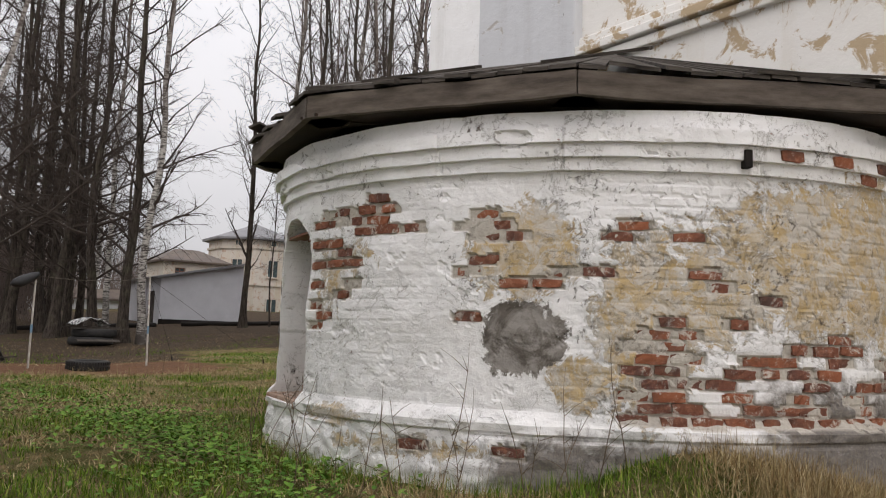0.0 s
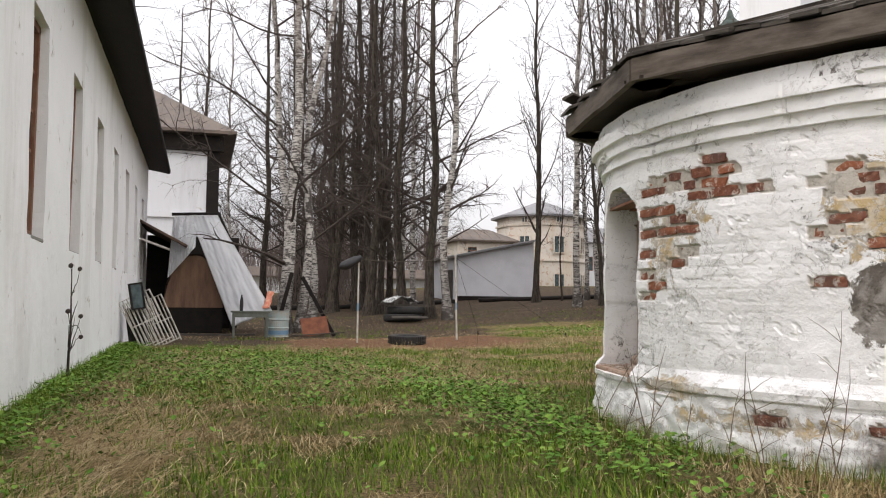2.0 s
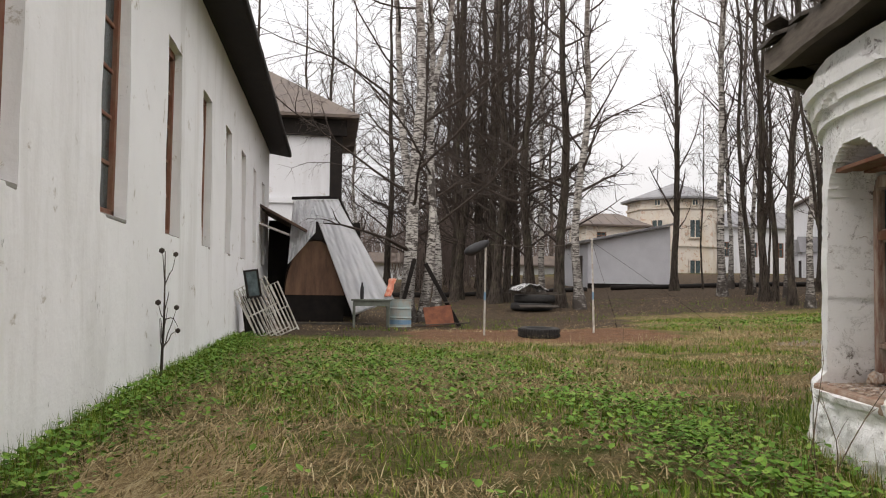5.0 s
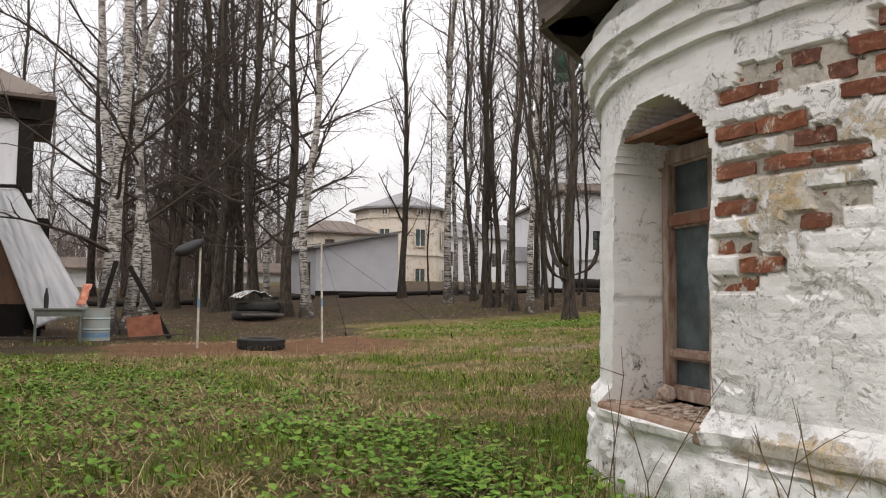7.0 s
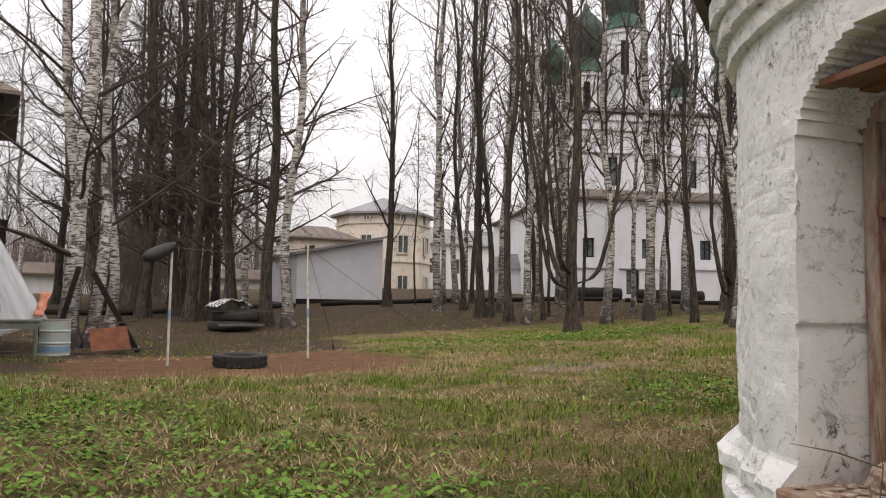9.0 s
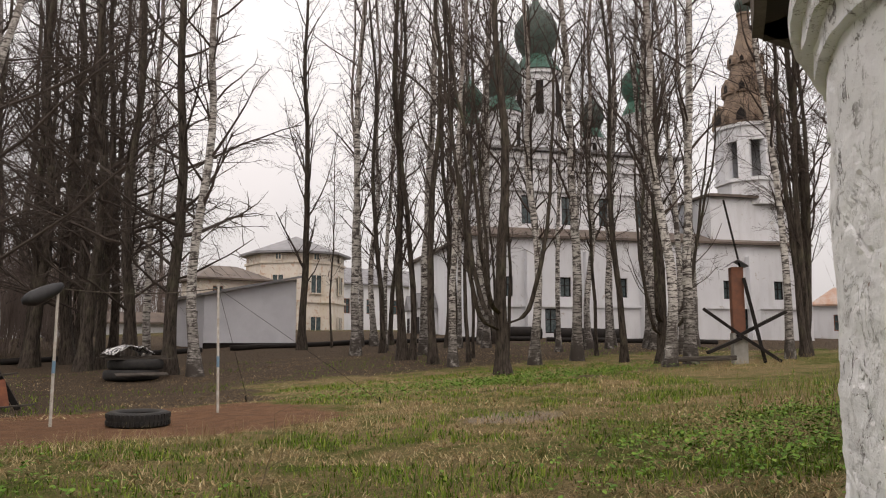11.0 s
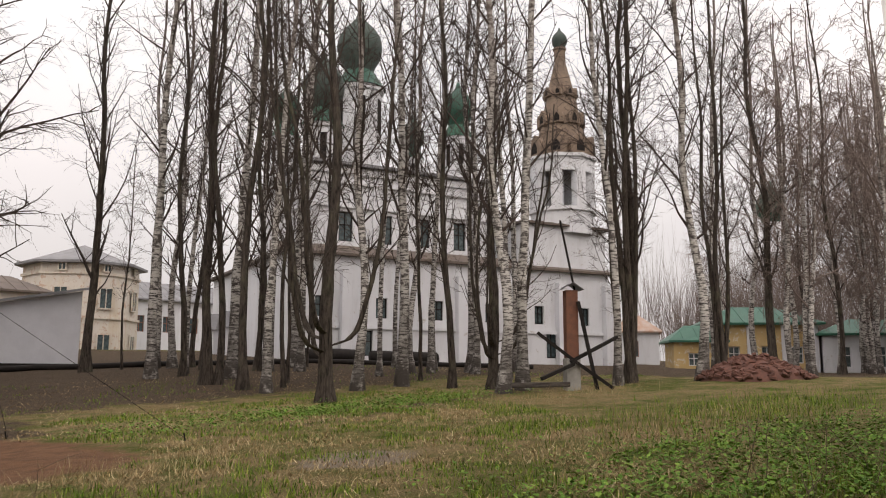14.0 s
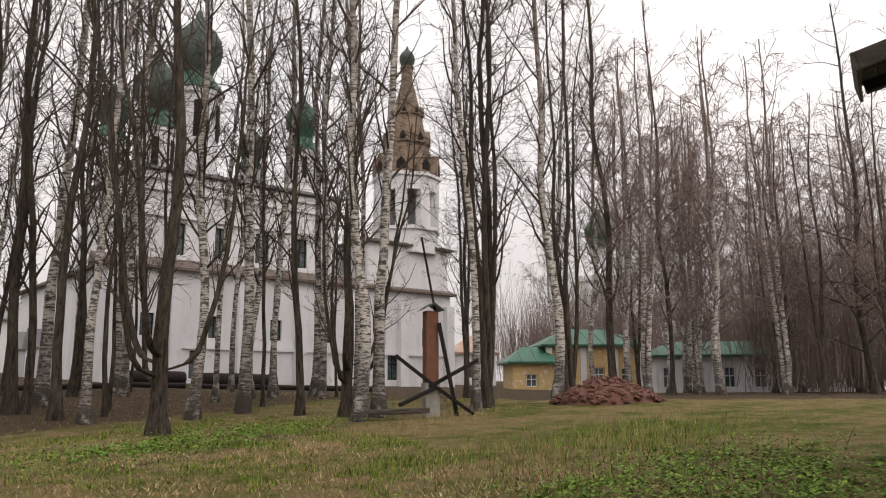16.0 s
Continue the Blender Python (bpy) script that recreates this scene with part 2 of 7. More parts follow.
def apse_mat():
    """Layers of limewash over ochre render over brick, a cement patch, damp at the foot; masks ride on the mesh."""
    k = Mat("apse_limewash", 0.92, 0, 0.15)
    fine = k.noise(42, 6, 0.75)
    mid = k.noise(7, 7, 0.7, warp=0.4)
    n2 = k.noise(3.2, 7, 0.72, warp=0.5)
    white = k.mix(k.math("MULTIPLY", k.step(n2, 0.46, 0.72), 0.35), (0.91, 0.91, 0.915), (0.77, 0.765, 0.75))
    white = k.mix(k.math("MULTIPLY", k.step(k.noise(16, 6, 0.8, stretch=(1, 1, 2.2)), 0.61, 0.68), 0.5), white, (0.42, 0.4, 0.36))
    ochre = k.mix(k.step(mid, 0.4, 0.65), (0.54, 0.40, 0.21), (0.55, 0.49, 0.40))
    ochre = k.mix(k.step(k.noise(5, 8, 0.8, warp=0.6), 0.47, 0.54), ochre, (0.60, 0.56, 0.50))
    ochre = k.mix(k.math("MULTIPLY", k.step(k.noise(19, 6, 0.8), 0.57, 0.66), 0.6), ochre, (0.27, 0.23, 0.19))
    ragged = k.math("ADD", k.attr("ochre"), k.math("MULTIPLY", k.math("SUBTRACT", k.noise(6, 8, 0.8, warp=0.7), 0.5), 1.1))
    c = k.mix(k.step(ragged, 0.47, 0.53), white, ochre)
    grey = k.mix(k.step(n2, 0.44, 0.56), (0.13, 0.115, 0.10), (0.32, 0.30, 0.28))
    rg = k.math("ADD", k.attr("cement"), k.math("MULTIPLY", k.math("SUBTRACT", k.noise(4.5, 8, 0.75, warp=0.5), 0.5), 1.5))
    c = k.mix(k.step(rg, 0.47, 0.53), c, grey)
    damp = k.math("ADD", k.attr("damp"), k.math("MULTIPLY", k.math("SUBTRACT", mid, 0.5), 1.2))
    c = k.mix(k.math("MULTIPLY", k.step(damp, 0.4, 0.75), 0.85), c, k.mix(k.step(fine, 0.4, 0.6), (0.075, 0.06, 0.05), (0.16, 0.13, 0.10)))
    c = k.mix(k.attr("bare"), c, k.mix(k.step(fine, 0.35, 0.65), (0.46, 0.42, 0.36), (0.6, 0.57, 0.52)))
    h = k.math("ADD", k.math("MULTIPLY", mid, 0.9), k.math("MULTIPLY", fine, 0.35))
    pits = k.math("MULTIPLY", k.step(k.noise(9, 8, 0.82, warp=0.8), 0.57, 0.6), k.step(k.noise(1.3, 5, 0.65), 0.46, 0.6))
    c = k.mix(k.math("MULTIPLY", pits, 0.85), c, (0.14, 0.115, 0.10))
    h = k.math("SUBTRACT", h, k.math("ADD", k.math("MULTIPLY", k.step(ragged, 0.47, 0.5), 0.35), k.math("MULTIPLY", pits, 0.6)))
    # curled edges of the wash layers, and chips
    f1 = k.noise(3.6, 9, 0.72, warp=0.6)
    edge = k.step(k.math("ABSOLUTE", k.math("SUBTRACT", f1, 0.53)), 0.011, 0.003)
    where = k.step(k.noise(0.9, 4, 0.6, warp=0.3), 0.44, 0.58)
    edge = k.math("MULTIPLY", edge, where)
    chips = k.math("MULTIPLY", k.step(k.noise(15, 7, 0.75, stretch=(1, 1, 1.8), warp=0.5), 0.615, 0.64), k.step(k.noise(1.7, 4, 0.6), 0.47, 0.62))
    c = k.mix(k.math("MULTIPLY", edge, 0.7), c, (0.2, 0.175, 0.15))
    c = k.mix(k.math("MULTIPLY", chips, 0.85), c, k.mix(k.step(n2, 0.45, 0.55), (0.09, 0.075, 0.065), (0.24, 0.11, 0.07)))
    h = k.math("SUBTRACT", h, k.math("ADD", k.math("MULTIPLY", k.step(f1, 0.525, 0.535), k.math("MULTIPLY", where, 0.3)), k.math("MULTIPLY", chips, 0.5)))
    k.color(c).bump(h, 0.024, 0.75)
    return k.m


M_APSE = apse_mat()


def smooth01(a, b, x):
    u = min(1.0, max(0.0, (x - a) / (b - a)))
    return u * u * (3 - 2 * u)


def gz(x, y):
    """Height of the ground."""
    z = 0.05 * min(22.0, max(0.0, x - 5.0)) + 0.004 * min(60.0, max(0.0, x - 27.0))
    z += 0.038 * min(53.0, max(0.0, y - 27.0))
    z -= 0.12 * smooth01(12.0, 4.0, y)
    # bank of earth against the apse
    d = math.hypot(x - 4.3, (y - 4.2) * 1.2)
    z += 0.42 * math.exp(-(d / 1.0) ** 2)
    return z


def ground_mat():
    k = Mat("spring_grass_and_earth", 0.95, 0, 0.1)
    fine = k.noise(30, 6, 0.8)
    mid = k.noise(1.6, 7, 0.7)
    big = k.noise(0.28, 6, 0.65, warp=0.5)
    green = k.mix(k.step(fine, 0.38, 0.62), (0.018, 0.026, 0.007), (0.1, 0.135, 0.018))
    straw = k.mix(k.step(fine, 0.4, 0.62), (0.27, 0.205, 0.1), (0.06, 0.043, 0.022))
    earth = k.mix(k.step(fine, 0.4, 0.65), (0.03, 0.022, 0.015), (0.125, 0.09, 0.06))
    red = k.mix(k.step(k.noise(3, 6, 0.7), 0.35, 0.7), (0.19, 0.105, 0.06), (0.105, 0.058, 0.036))
    c = k.mix(k.step(k.math("ADD", k.math("MULTIPLY", mid, 0.6), k.math("MULTIPLY", big, 0.4)), 0.41, 0.55), green, straw)
    e = k.math("ADD", k.attr("earth"), k.math("MULTIPLY", k.math("SUBTRACT", mid, 0.5), 1.6))
    e = k.math("ADD", e, k.math("MULTIPLY", k.math("SUBTRACT", k.noise(6, 6, 0.7), 0.5), 0.9))
    c = k.mix(k.step(e, 0.42, 0.62), c, earth)
    r = k.math("ADD", k.attr("red"), k.math("MULTIPLY", k.math("SUBTRACT", mid, 0.5), 0.8))
    c = k.mix(k.step(r, 0.4, 0.6), c, red)
    p = k.math("ADD", k.attr("bald"), k.math("MULTIPLY", k.math("SUBTRACT", mid, 0.5), 0.9))
    c = k.mix(k.step(p, 0.42, 0.6), c, (0.19, 0.155, 0.12))
    k.color(c).bump(k.math("ADD", fine, k.math("MULTIPLY", mid, 1.5)), 0.05, 0.9)
    return k.m


M_GROUND = ground_mat()

# ---- mesh helpers ----


def mesh_object(name, verts, faces, material, parent=None, smooth=False):
    me = bpy.data.meshes.new(name)
    me.from_pydata(verts, [], faces)
    me.materials.append(material)
    if smooth:
        me.polygons.foreach_set("use_smooth", [True] * len(me.polygons))
    me.update()
    ob = new(name, me)
    if parent is not None:
        ob.parent = parent
    return ob


def part(name, bm, material, parent=None, label="", smooth=False):
    me = bpy.data.meshes.new(name)
    bmesh.ops.recalc_face_normals(bm, faces=bm.faces)
    bm.to_mesh(me)
    bm.free()
    me.materials.append(material)
    if smooth:
        me.polygons.foreach_set("use_smooth", [True] * len(me.polygons))
    ob = new(name, me)
    if parent is not None:
        ob.parent = parent
    if label:
        ob["label"] = label
    return ob


def empty(name, m=None):
    ob = new(name)
    if m is not None:
        ob.matrix_basis = m
    return ob


def box(bm, x0, x1, y0, y1, z0, z1, m=None, bevel=0.0):
    vs = [bm.verts.new((x, y, z)) for x in (x0, x1) for y in (y0, y1) for z in (z0, z1)]
    fs = []
    for a, b, c, d in ((0, 1, 3, 2), (4, 6, 7, 5), (0, 4, 5, 1), (2, 3, 7, 6), (0, 2, 6, 4), (1, 5, 7, 3)):
        fs.append(bm.faces.new((vs[a], vs[b], vs[c], vs[d])))
    if bevel > 0:
        es = list({e for f in fs for e in f.edges})
        r = bmesh.ops.bevel(bm, geom=es, offset=bevel, segments=2, affect="EDGES", profile=0.5)
        vs = list({v for f in r["faces"] for v in f.verts} | {v for v in vs if v.is_valid})
    if m is not None:
        bmesh.ops.transform(bm, matrix=m, verts=[v for v in vs if v.is_valid])
    return vs


def new_box(name, x0, x1, y0, y1, z0, z1, material, parent=None, m=None, bevel=0.0, label=""):
    bm = bmesh.new()
    box(bm, x0, x1, y0, y1, z0, z1, m, bevel)
    return part(name, bm, material, parent, label)


def beam(bm, a, b, w, h, bevel=0.0):
    """A square timber from a to b."""
    a, b = Vector(a), Vector(b)
    d = (b - a)
    q = d.to_track_quat("X", "Z").to_matrix().to_4x4()
    box(bm, 0, d.length, -w / 2, w / 2, -h / 2, h / 2, Matrix.Translation(a) @ q, bevel)


def tube(bm, pts, radii, n=8, cap=True):
    """A round tube through points."""
    rings = []
    for i, p in enumerate(pts):
        p = Vector(p)
        d = (Vector(pts[min(i + 1, len(pts) - 1)]) - Vector(pts[max(i - 1, 0)])).normalized()
        u = d.cross(Vector((0.31, 0.95, 0.1))).normalized()
        v = d.cross(u)
        r = radii[i] if isinstance(radii, (list, tuple)) else radii
        rings.append([bm.verts.new(p + (u * math.cos(t) + v * math.sin(t)) * r) for t in [2 * math.pi * k / n for k in range(n)]])
    for r0, r1 in zip(rings, rings[1:]):
        for k in range(n):
            bm.faces.new((r0[k], r0[(k + 1) % n], r1[(k + 1) % n], r1[k]))
    if cap:
        bm.faces.new(rings[0][::-1])
        bm.faces.new(rings[-1])


def lathe(bm, profile, n=24, center=(0, 0, 0)):
    """Turns (radius, height) pairs round the upright axis."""
    cx, cy, cz = center
    rings = []
    for r, z in profile:
        if r < 1e-4:
            rings.append([bm.verts.new((cx, cy, cz + z))])
        else:
            rings.append([bm.verts.new((cx + r * math.cos(2 * math.pi * k / n), cy + r * math.sin(2 * math.pi * k / n), cz + z)) for k in range(n)])
    for a, b in zip(rings, rings[1:]):
        for k in range(n):
            j = (k + 1) % n
            if len(a) == 1 and len(b) == 1:
                continue
            if len(a) == 1:
                bm.faces.new((a[0], b[j], b[k]))
            elif len(b) == 1:
                bm.faces.new((a[k], a[j], b[0]))
            else:
                bm.faces.new((a[k], a[j], b[j], b[k]))


# ---- ground ----


def build_ground():
    def axis(lo, hi, fine_lo, fine_hi, step):
        out, v = [], fine_lo
        while v <= fine_hi:
            out.append(v)
            v += step
        d, v = step, fine_hi
        while v < hi:
            d *= 1.25
            v += d
            out.append(v)
        d, v = step, fine_lo
        while v > lo:
            d *= 1.25
            v -= d
            out.insert(0, v)
        return out
    xs, ys = axis(-900, 900, -4, 30, 0.22), axis(-900, 900, -2, 50, 0.25)
    verts, faces, earth, red, bald = [], [], [], [], []
    for y in ys:
        for x in xs:
            z = gz(x, y) + 0.035 * (noise.noise((x * 0.9, y * 0.9, 0)) + 0.5 * noise.noise((x * 2.3, y * 2.3, 3)))
            verts.append((x, y, z))
            e = max(0.85 * smooth01(27, 30, y), 0.8 * smooth01(22.8, 25.5, y + 0.8 * noise.noise((x * 0.5, y * 0.5, 2))) * smooth01(9.6, 7.6, x), 0.85 * math.exp(-(((x + 0.6) / 3.0) ** 4) - ((y - 24.5) / 4.0) ** 4))
            # the grove floor and the far yard
            e = max(e, 0.75 * smooth01(26, 31, x + 0.35 * (y - 20)))
            e = min(e, 1 - 0.55 * smooth01(60, 75, y))
            g = math.exp(-((y - (23.5 + 0.12 * (x - 12))) / 3.0) ** 4) if 8 < x < 17 else 0
            e = max(0.0, e - 0.7 * g)
            track = math.exp(-((y - 21.5 - 0.15 * (x - 12)) / 0.9) ** 2) * smooth01(8, 11, x) * 0.5
            earth.append(max(e, track))
            red.append(math.exp(-(((x - 4.2) / 3.5) ** 4) - ((y - 21.9) / 2.9) ** 4))
            bald.append(max(0.85 * math.exp(-(((x - 8.6) / 1.1) ** 2) - ((y - 17.3) / 0.9) ** 2), 0.5 * math.exp(-(((x - 2.0) / 0.5) ** 2) - ((y - 9.0) / 3.0) ** 2)))
    w = len(xs)
    for j in range(len(ys) - 1):
        for i in range(w - 1):
            a = j * w + i
            faces.append((a, a + 1, a + w + 1, a + w))
    ob = mesh_object("ground", verts, faces, M_GROUND, smooth=True)
    for name, vals in (("earth", earth), ("red", red), ("bald", bald)):
        at = ob.data.attributes.new(name, "FLOAT", "POINT")
        at.data.foreach_set("value", vals)
    tagged(ob, "patchy spring grass, straw and trodden brown earth", "ground", kind="structure")


build_ground()

# ---- the apse: an ellipse in plan ----
AP_C, AP_A, AP_B = Vector((5.586, 6.756)), 3.228, 2.608
AP_E1, AP_E2 = Vector((0.629, -0.7774)), Vector((-0.7774, -0.629))
AP_TH = [-0.9 + 5.6 * i / 3000 for i in range(3001)]
_p = [AP_C + AP_E1 * (AP_A * math.cos(t)) + AP_E2 * (AP_B * math.sin(t)) for t in AP_TH]
AP_S = [0.0]
for _a, _b in zip(_p, _p[1:]):
    AP_S.append(AP_S[-1] + (_b - _a).length)
_s0 = float(np.interp(math.pi / 2, AP_TH, AP_S))
AP_S = [v - _s0 for v in AP_S]


def apse_at(s, off=0.0):
    """Plan point and outward normal at arc length s."""
    t = float(np.interp(s, AP_S, AP_TH))
    p = AP_C + AP_E1 * (AP_A * math.cos(t)) + AP_E2 * (AP_B * math.sin(t))
    n = (AP_E1 * (math.cos(t) / AP_A) + AP_E2 * (math.sin(t) / AP_B)).normalized()
    return p + n * off, n


def apse_offset(z):
    if z < 0.36:
        return 0.09 + 0.05 * (0.36 - z)
    if z < 0.43:
        return 0.115
    if z < 0.54:
        return 0.115 - (z - 0.43) / 0.11 * 0.1
    if z < 2.38:
        return 0.02 * (1 - (z - 0.47) / 1.9)
    if z < 2.48:
        return 0.045
    if z < 2.59:
        return 0.09
    if z < 2.70:
        return 0.135
    return 0.06


WIN_S, WIN_HALF, WIN_SILL, WIN_SPRING = 3.03, 0.515, 0.42, 1.74


def in_window(s, z):
    d = abs(s - WIN_S) / WIN_HALF
    return d < 1 and WIN_SILL < z < WIN_SPRING + 0.46 * math.sqrt(max(0.0, 1 - d * d))


COURSE, BRICK_L = 0.092, 0.262
# fields of fallen render: s, z, half length, half height, share of bricks laid bare
BARE = [(1.75, 2.0, 0.58, 0.3, 0.66), (2.34, 1.38, 0.15, 0.42, 0.85), (2.05, 1.85, 0.4, 0.25, 0.7), (0.53, 1.98, 0.14, 0.18, 0.95), (0.25, 1.6, 0.4, 0.26, 0.28),
        (-0.65, 1.78, 0.45, 0.24, 0.34), (-1.2, 1.38, 0.55, 0.3, 0.4), (-0.85, 0.82, 0.3, 0.4, 0.97), (-1.5, 0.62, 0.5, 0.26, 0.8), (-2.4, 0.75, 0.9, 0.38, 0.7),
        (0.55, 1.2, 0.1, 0.5, 0.4), (1.9, 0.34, 0.36, 0.1, 0.55), (0.9, 0.3, 0.9, 0.1, 0.2), (-3.4, 1.9, 0.6, 0.5, 0.12), (1.9, 1.46, 0.14, 0.06, 0.95), (5.2, 1.6, 0.4, 0.55, 0.3)]


def brick_cell(s, z):
    c = math.floor((z - 0.45) / COURSE)
    return c, math.floor((s + (0.5 * BRICK_L if c % 2 else 0)) / BRICK_L)


def cell_bare(c, i):
    z = 0.45 + (c + 0.5) * COURSE
    s = (i + 0.5) * BRICK_L - (0.5 * BRICK_L if c % 2 else 0)
    if z > 2.34 or in_window(s - 0.1, z) or in_window(s + 0.1, z):
        return False
    if 0.4 < z < 0.46:
        return False
    share = 0.0
    for ps, pz, rs, rz, d in BARE:
        q = ((s - ps) / rs) ** 2 + ((z - pz) / rz) ** 2
        if q < 1.15:
            share = max(share, d)
    return random.Random(c * 977 + i * 131 + 7).random() < share * (1.0 if share > 0.9 else 0.85)


def blob(s, z, ps, pz, rs, rz):
    return max(0.0, 1.15 - 0.65 * (((s - ps) / rs) ** 2 + ((z - pz) / rz) ** 2))


def build_apse():
    top = empty("apse")
    tagged(top, "rounded brick apse with peeling white limewash and bare bricks", "apse", kind="structure")
    rows, z = [], -0.75
    while z < 2.86:
        rows.append((z, apse_offset(z)))
        z += 0.02
    for zz in (0.34, 2.38, 2.48, 2.59, 2.70):
        rows += [(zz - 0.002, apse_offset(zz - 0.002)), (zz + 0.002, apse_offset(zz + 0.002))]
    rows.sort()
    s0, s1, ds = -4.2, 7.4, 0.02
    cols = [s0 + ds * i for i in range(int((s1 - s0) / ds) + 1)]
    verts, faces = [], []
    ochre, cement, damp, bare = [], [], [], []
    for z, off in rows:
        for s in cols:
            nz = 0.02 * noise.noise((s * 2.2, z * 2.6, 1)) + 0.009 * noise.noise((s * 6, z * 7, 2)) + 0.004 * noise.noise((s * 16, z * 18, 5))
            flake = noise.noise((s * 4.0, z * 5.0, 31)) + 0.5 * noise.noise((s * 12, z * 14, 33))
            if flake > 0.5 and z > -0.1:
                nz -= 0.009
            if z < 0.56:
                worn = smooth01(0.56, 0.44, z)
                nz += worn * (0.03 * noise.noise((s * 3.1, z * 5.0, 41)) + 0.016 * noise.noise((s * 9, z * 13, 43)))
                # the lip of the plinth has crumbled in places
                if z > 0.33:
                    nz -= 0.06 * worn * smooth01(-0.05, 0.25, noise.noise((s * 1.6, 7.0, 47)))
            b = 0.0
            ws = s + 0.03 * noise.noise((s * 7, z * 7, 3)) + 0.018 * noise.noise((s * 19, z * 19, 6))
            wz = z + 0.02 * noise.noise((s * 6, z * 8, 13)) + 0.012 * noise.noise((s * 17, z * 21, 16))
            c, i = brick_cell(ws, wz)
            # courses show through the wash
            fz = ((wz - 0.45) / COURSE) % 1.0
            fs = ((ws + (0.5 * BRICK_L if c % 2 else 0)) / BRICK_L) % 1.0
            if 0.47 < z < 2.36:
                k = max(0.0, 0.25 + 0.7 * noise.noise((s * 0.9, z * 1.1, 21))) + (0.45 if s < -0.8 else 0.0)
                if fz < 0.16 or fz > 0.9:
                    nz -= 0.008 * k
                elif fs < 0.07 or fs > 0.95:
                    nz -= 0.006 * k
            if cell_bare(c, i):
                b = 1.0
            elif 2.38 < z < 2.7 and noise.noise((s * 1.9, z * 5, 9)) > 0.42:
                nz -= 0.03
            wob = 0.006 * noise.noise((s * 3, z * 2, 8)) if z > 2.3 else 0
            crack = 0.02 if 2.4 < z < 2.72 and any(abs(s - k) < 0.012 for k in (-3.2, -1.62, -0.1, 0.9, 2.2, 3.2, 4.1)) else 0
            p, n = apse_at(s, off + nz - 0.022 * b - crack)
            verts.append((p.x, p.y, z + wob))
            bare.append(b)
            o = max(blob(s, z, 0.2, 1.75, 0.62, 0.5), blob(s, z, -2.6, 1.75, 2.0, 0.85), blob(s, z, -0.75, 1.2, 0.55, 1.0), blob(s, z, -0.25, 0.75, 0.32, 0.3),
                    0.8 * blob(s, z, 2.1, 1.55, 0.35, 0.5), 0.8 * blob(s, z, 1.2, 0.2, 1.6, 0.14), 0.95 * blob(s, z, 1.95, 0.38, 0.5, 0.13), 0.75 * blob(s, z, 1.85, 1.75, 0.5, 0.4), 0.9 * blob(s, z, -1.3, 1.5, 0.7, 0.6))
            ochre.append(0.0 if z > 2.38 and s > -2.4 else min(1.0, 0.62 * o))
            cement.append(min(1.0, 0.8 * blob(s, z, 0.2, 1.07, 0.36, 0.33)))
            d = smooth01(0.6, 0.12, z) * smooth01(1.0, -0.1, s)
            d = max(d, 0.85 * smooth01(1.25, 0.5, z) * smooth01(-1.1, -1.9, s), 0.45 * smooth01(-0.05, -0.4, z), 0.3 * smooth01(2.6, 2.0, z) * smooth01(-1.2, -3.0, s))
            damp.append(d)
    w = len(cols)
    for j in range(len(rows) - 1):
        for i in range(w - 1):
            sm, zm = cols[i] + ds / 2, (rows[j][0] + rows[j + 1][0]) / 2
            if in_window(sm + 0.008 * noise.noise((zm * 9, sm, 4)), zm):
                continue
            a = j * w + i
            faces.append((a, a + 1, a + w + 1, a + w))
    ob = mesh_object("wall", verts, faces, M_APSE, top)
    for name, vals in (("ochre", ochre), ("cement", cement), ("damp", damp), ("bare", bare)):
        ob.data.attributes.new(name, "FLOAT", "POINT").data.foreach_set("value", vals)
    # inward turn of the wall at the window, splayed
    bm = bmesh.new()
    bm.from_mesh(ob.data)
    c3, n3 = apse_at(WIN_S)
    loop = [e for e in bm.edges if e.is_boundary and all((v.co.xy - c3).length < 0.75 and 0.3 < v.co.z < 2.35 for v in e.verts)]
    r = bmesh.ops.extrude_edge_only(bm, edges=loop)
    for v in [g for g in r["geom"] if isinstance(g, bmesh.types.BMVert)]:
        mid = Vector((c3.x, c3.y, 1.3))
        d = v.co - mid
        d.z *= 0.97
        v.co = mid + d * 1.0
        v.co.x -= n3.x * 0.52
        v.co.y -= n3.y * 0.52
    bm.to_mesh(ob.data)
    bm.free()
    ob.data.update()
    # a few shared broken bricks, laid in the bare places
    shapes = []
    for q in range(7):
        bm = bmesh.new()
        box(bm, -0.12, 0.12, -0.05, 0.05, -0.039, 0.039)
        bmesh.ops.subdivide_edges(bm, edges=[e for e in bm.edges if abs(e.verts[0].co.x - e.verts[1].co.x) > 0.1], cuts=3)
        bmesh.ops.subdivide_edges(bm, edges=[e for e in bm.edges if abs(e.verts[0].co.z - e.verts[1].co.z) > 0.05], cuts=1)
        for v in bm.verts:
            o = Vector((q * 3.7, 0, 0))
            v.co.x += 0.018 * noise.noise(v.co * 17 + o)
            v.co.z += 0.011 * noise.noise(v.co * 23 + o)
            v.co.y += 0.012 * noise.noise(v.co * 29 + o)
            if abs(v.co.x) > 0.1:
                v.co.z *= 0.86
        shapes.append(part("brick", bm, M_BRICK, top))
    first = shapes[0]
    rnd, used = random.Random(5), 0
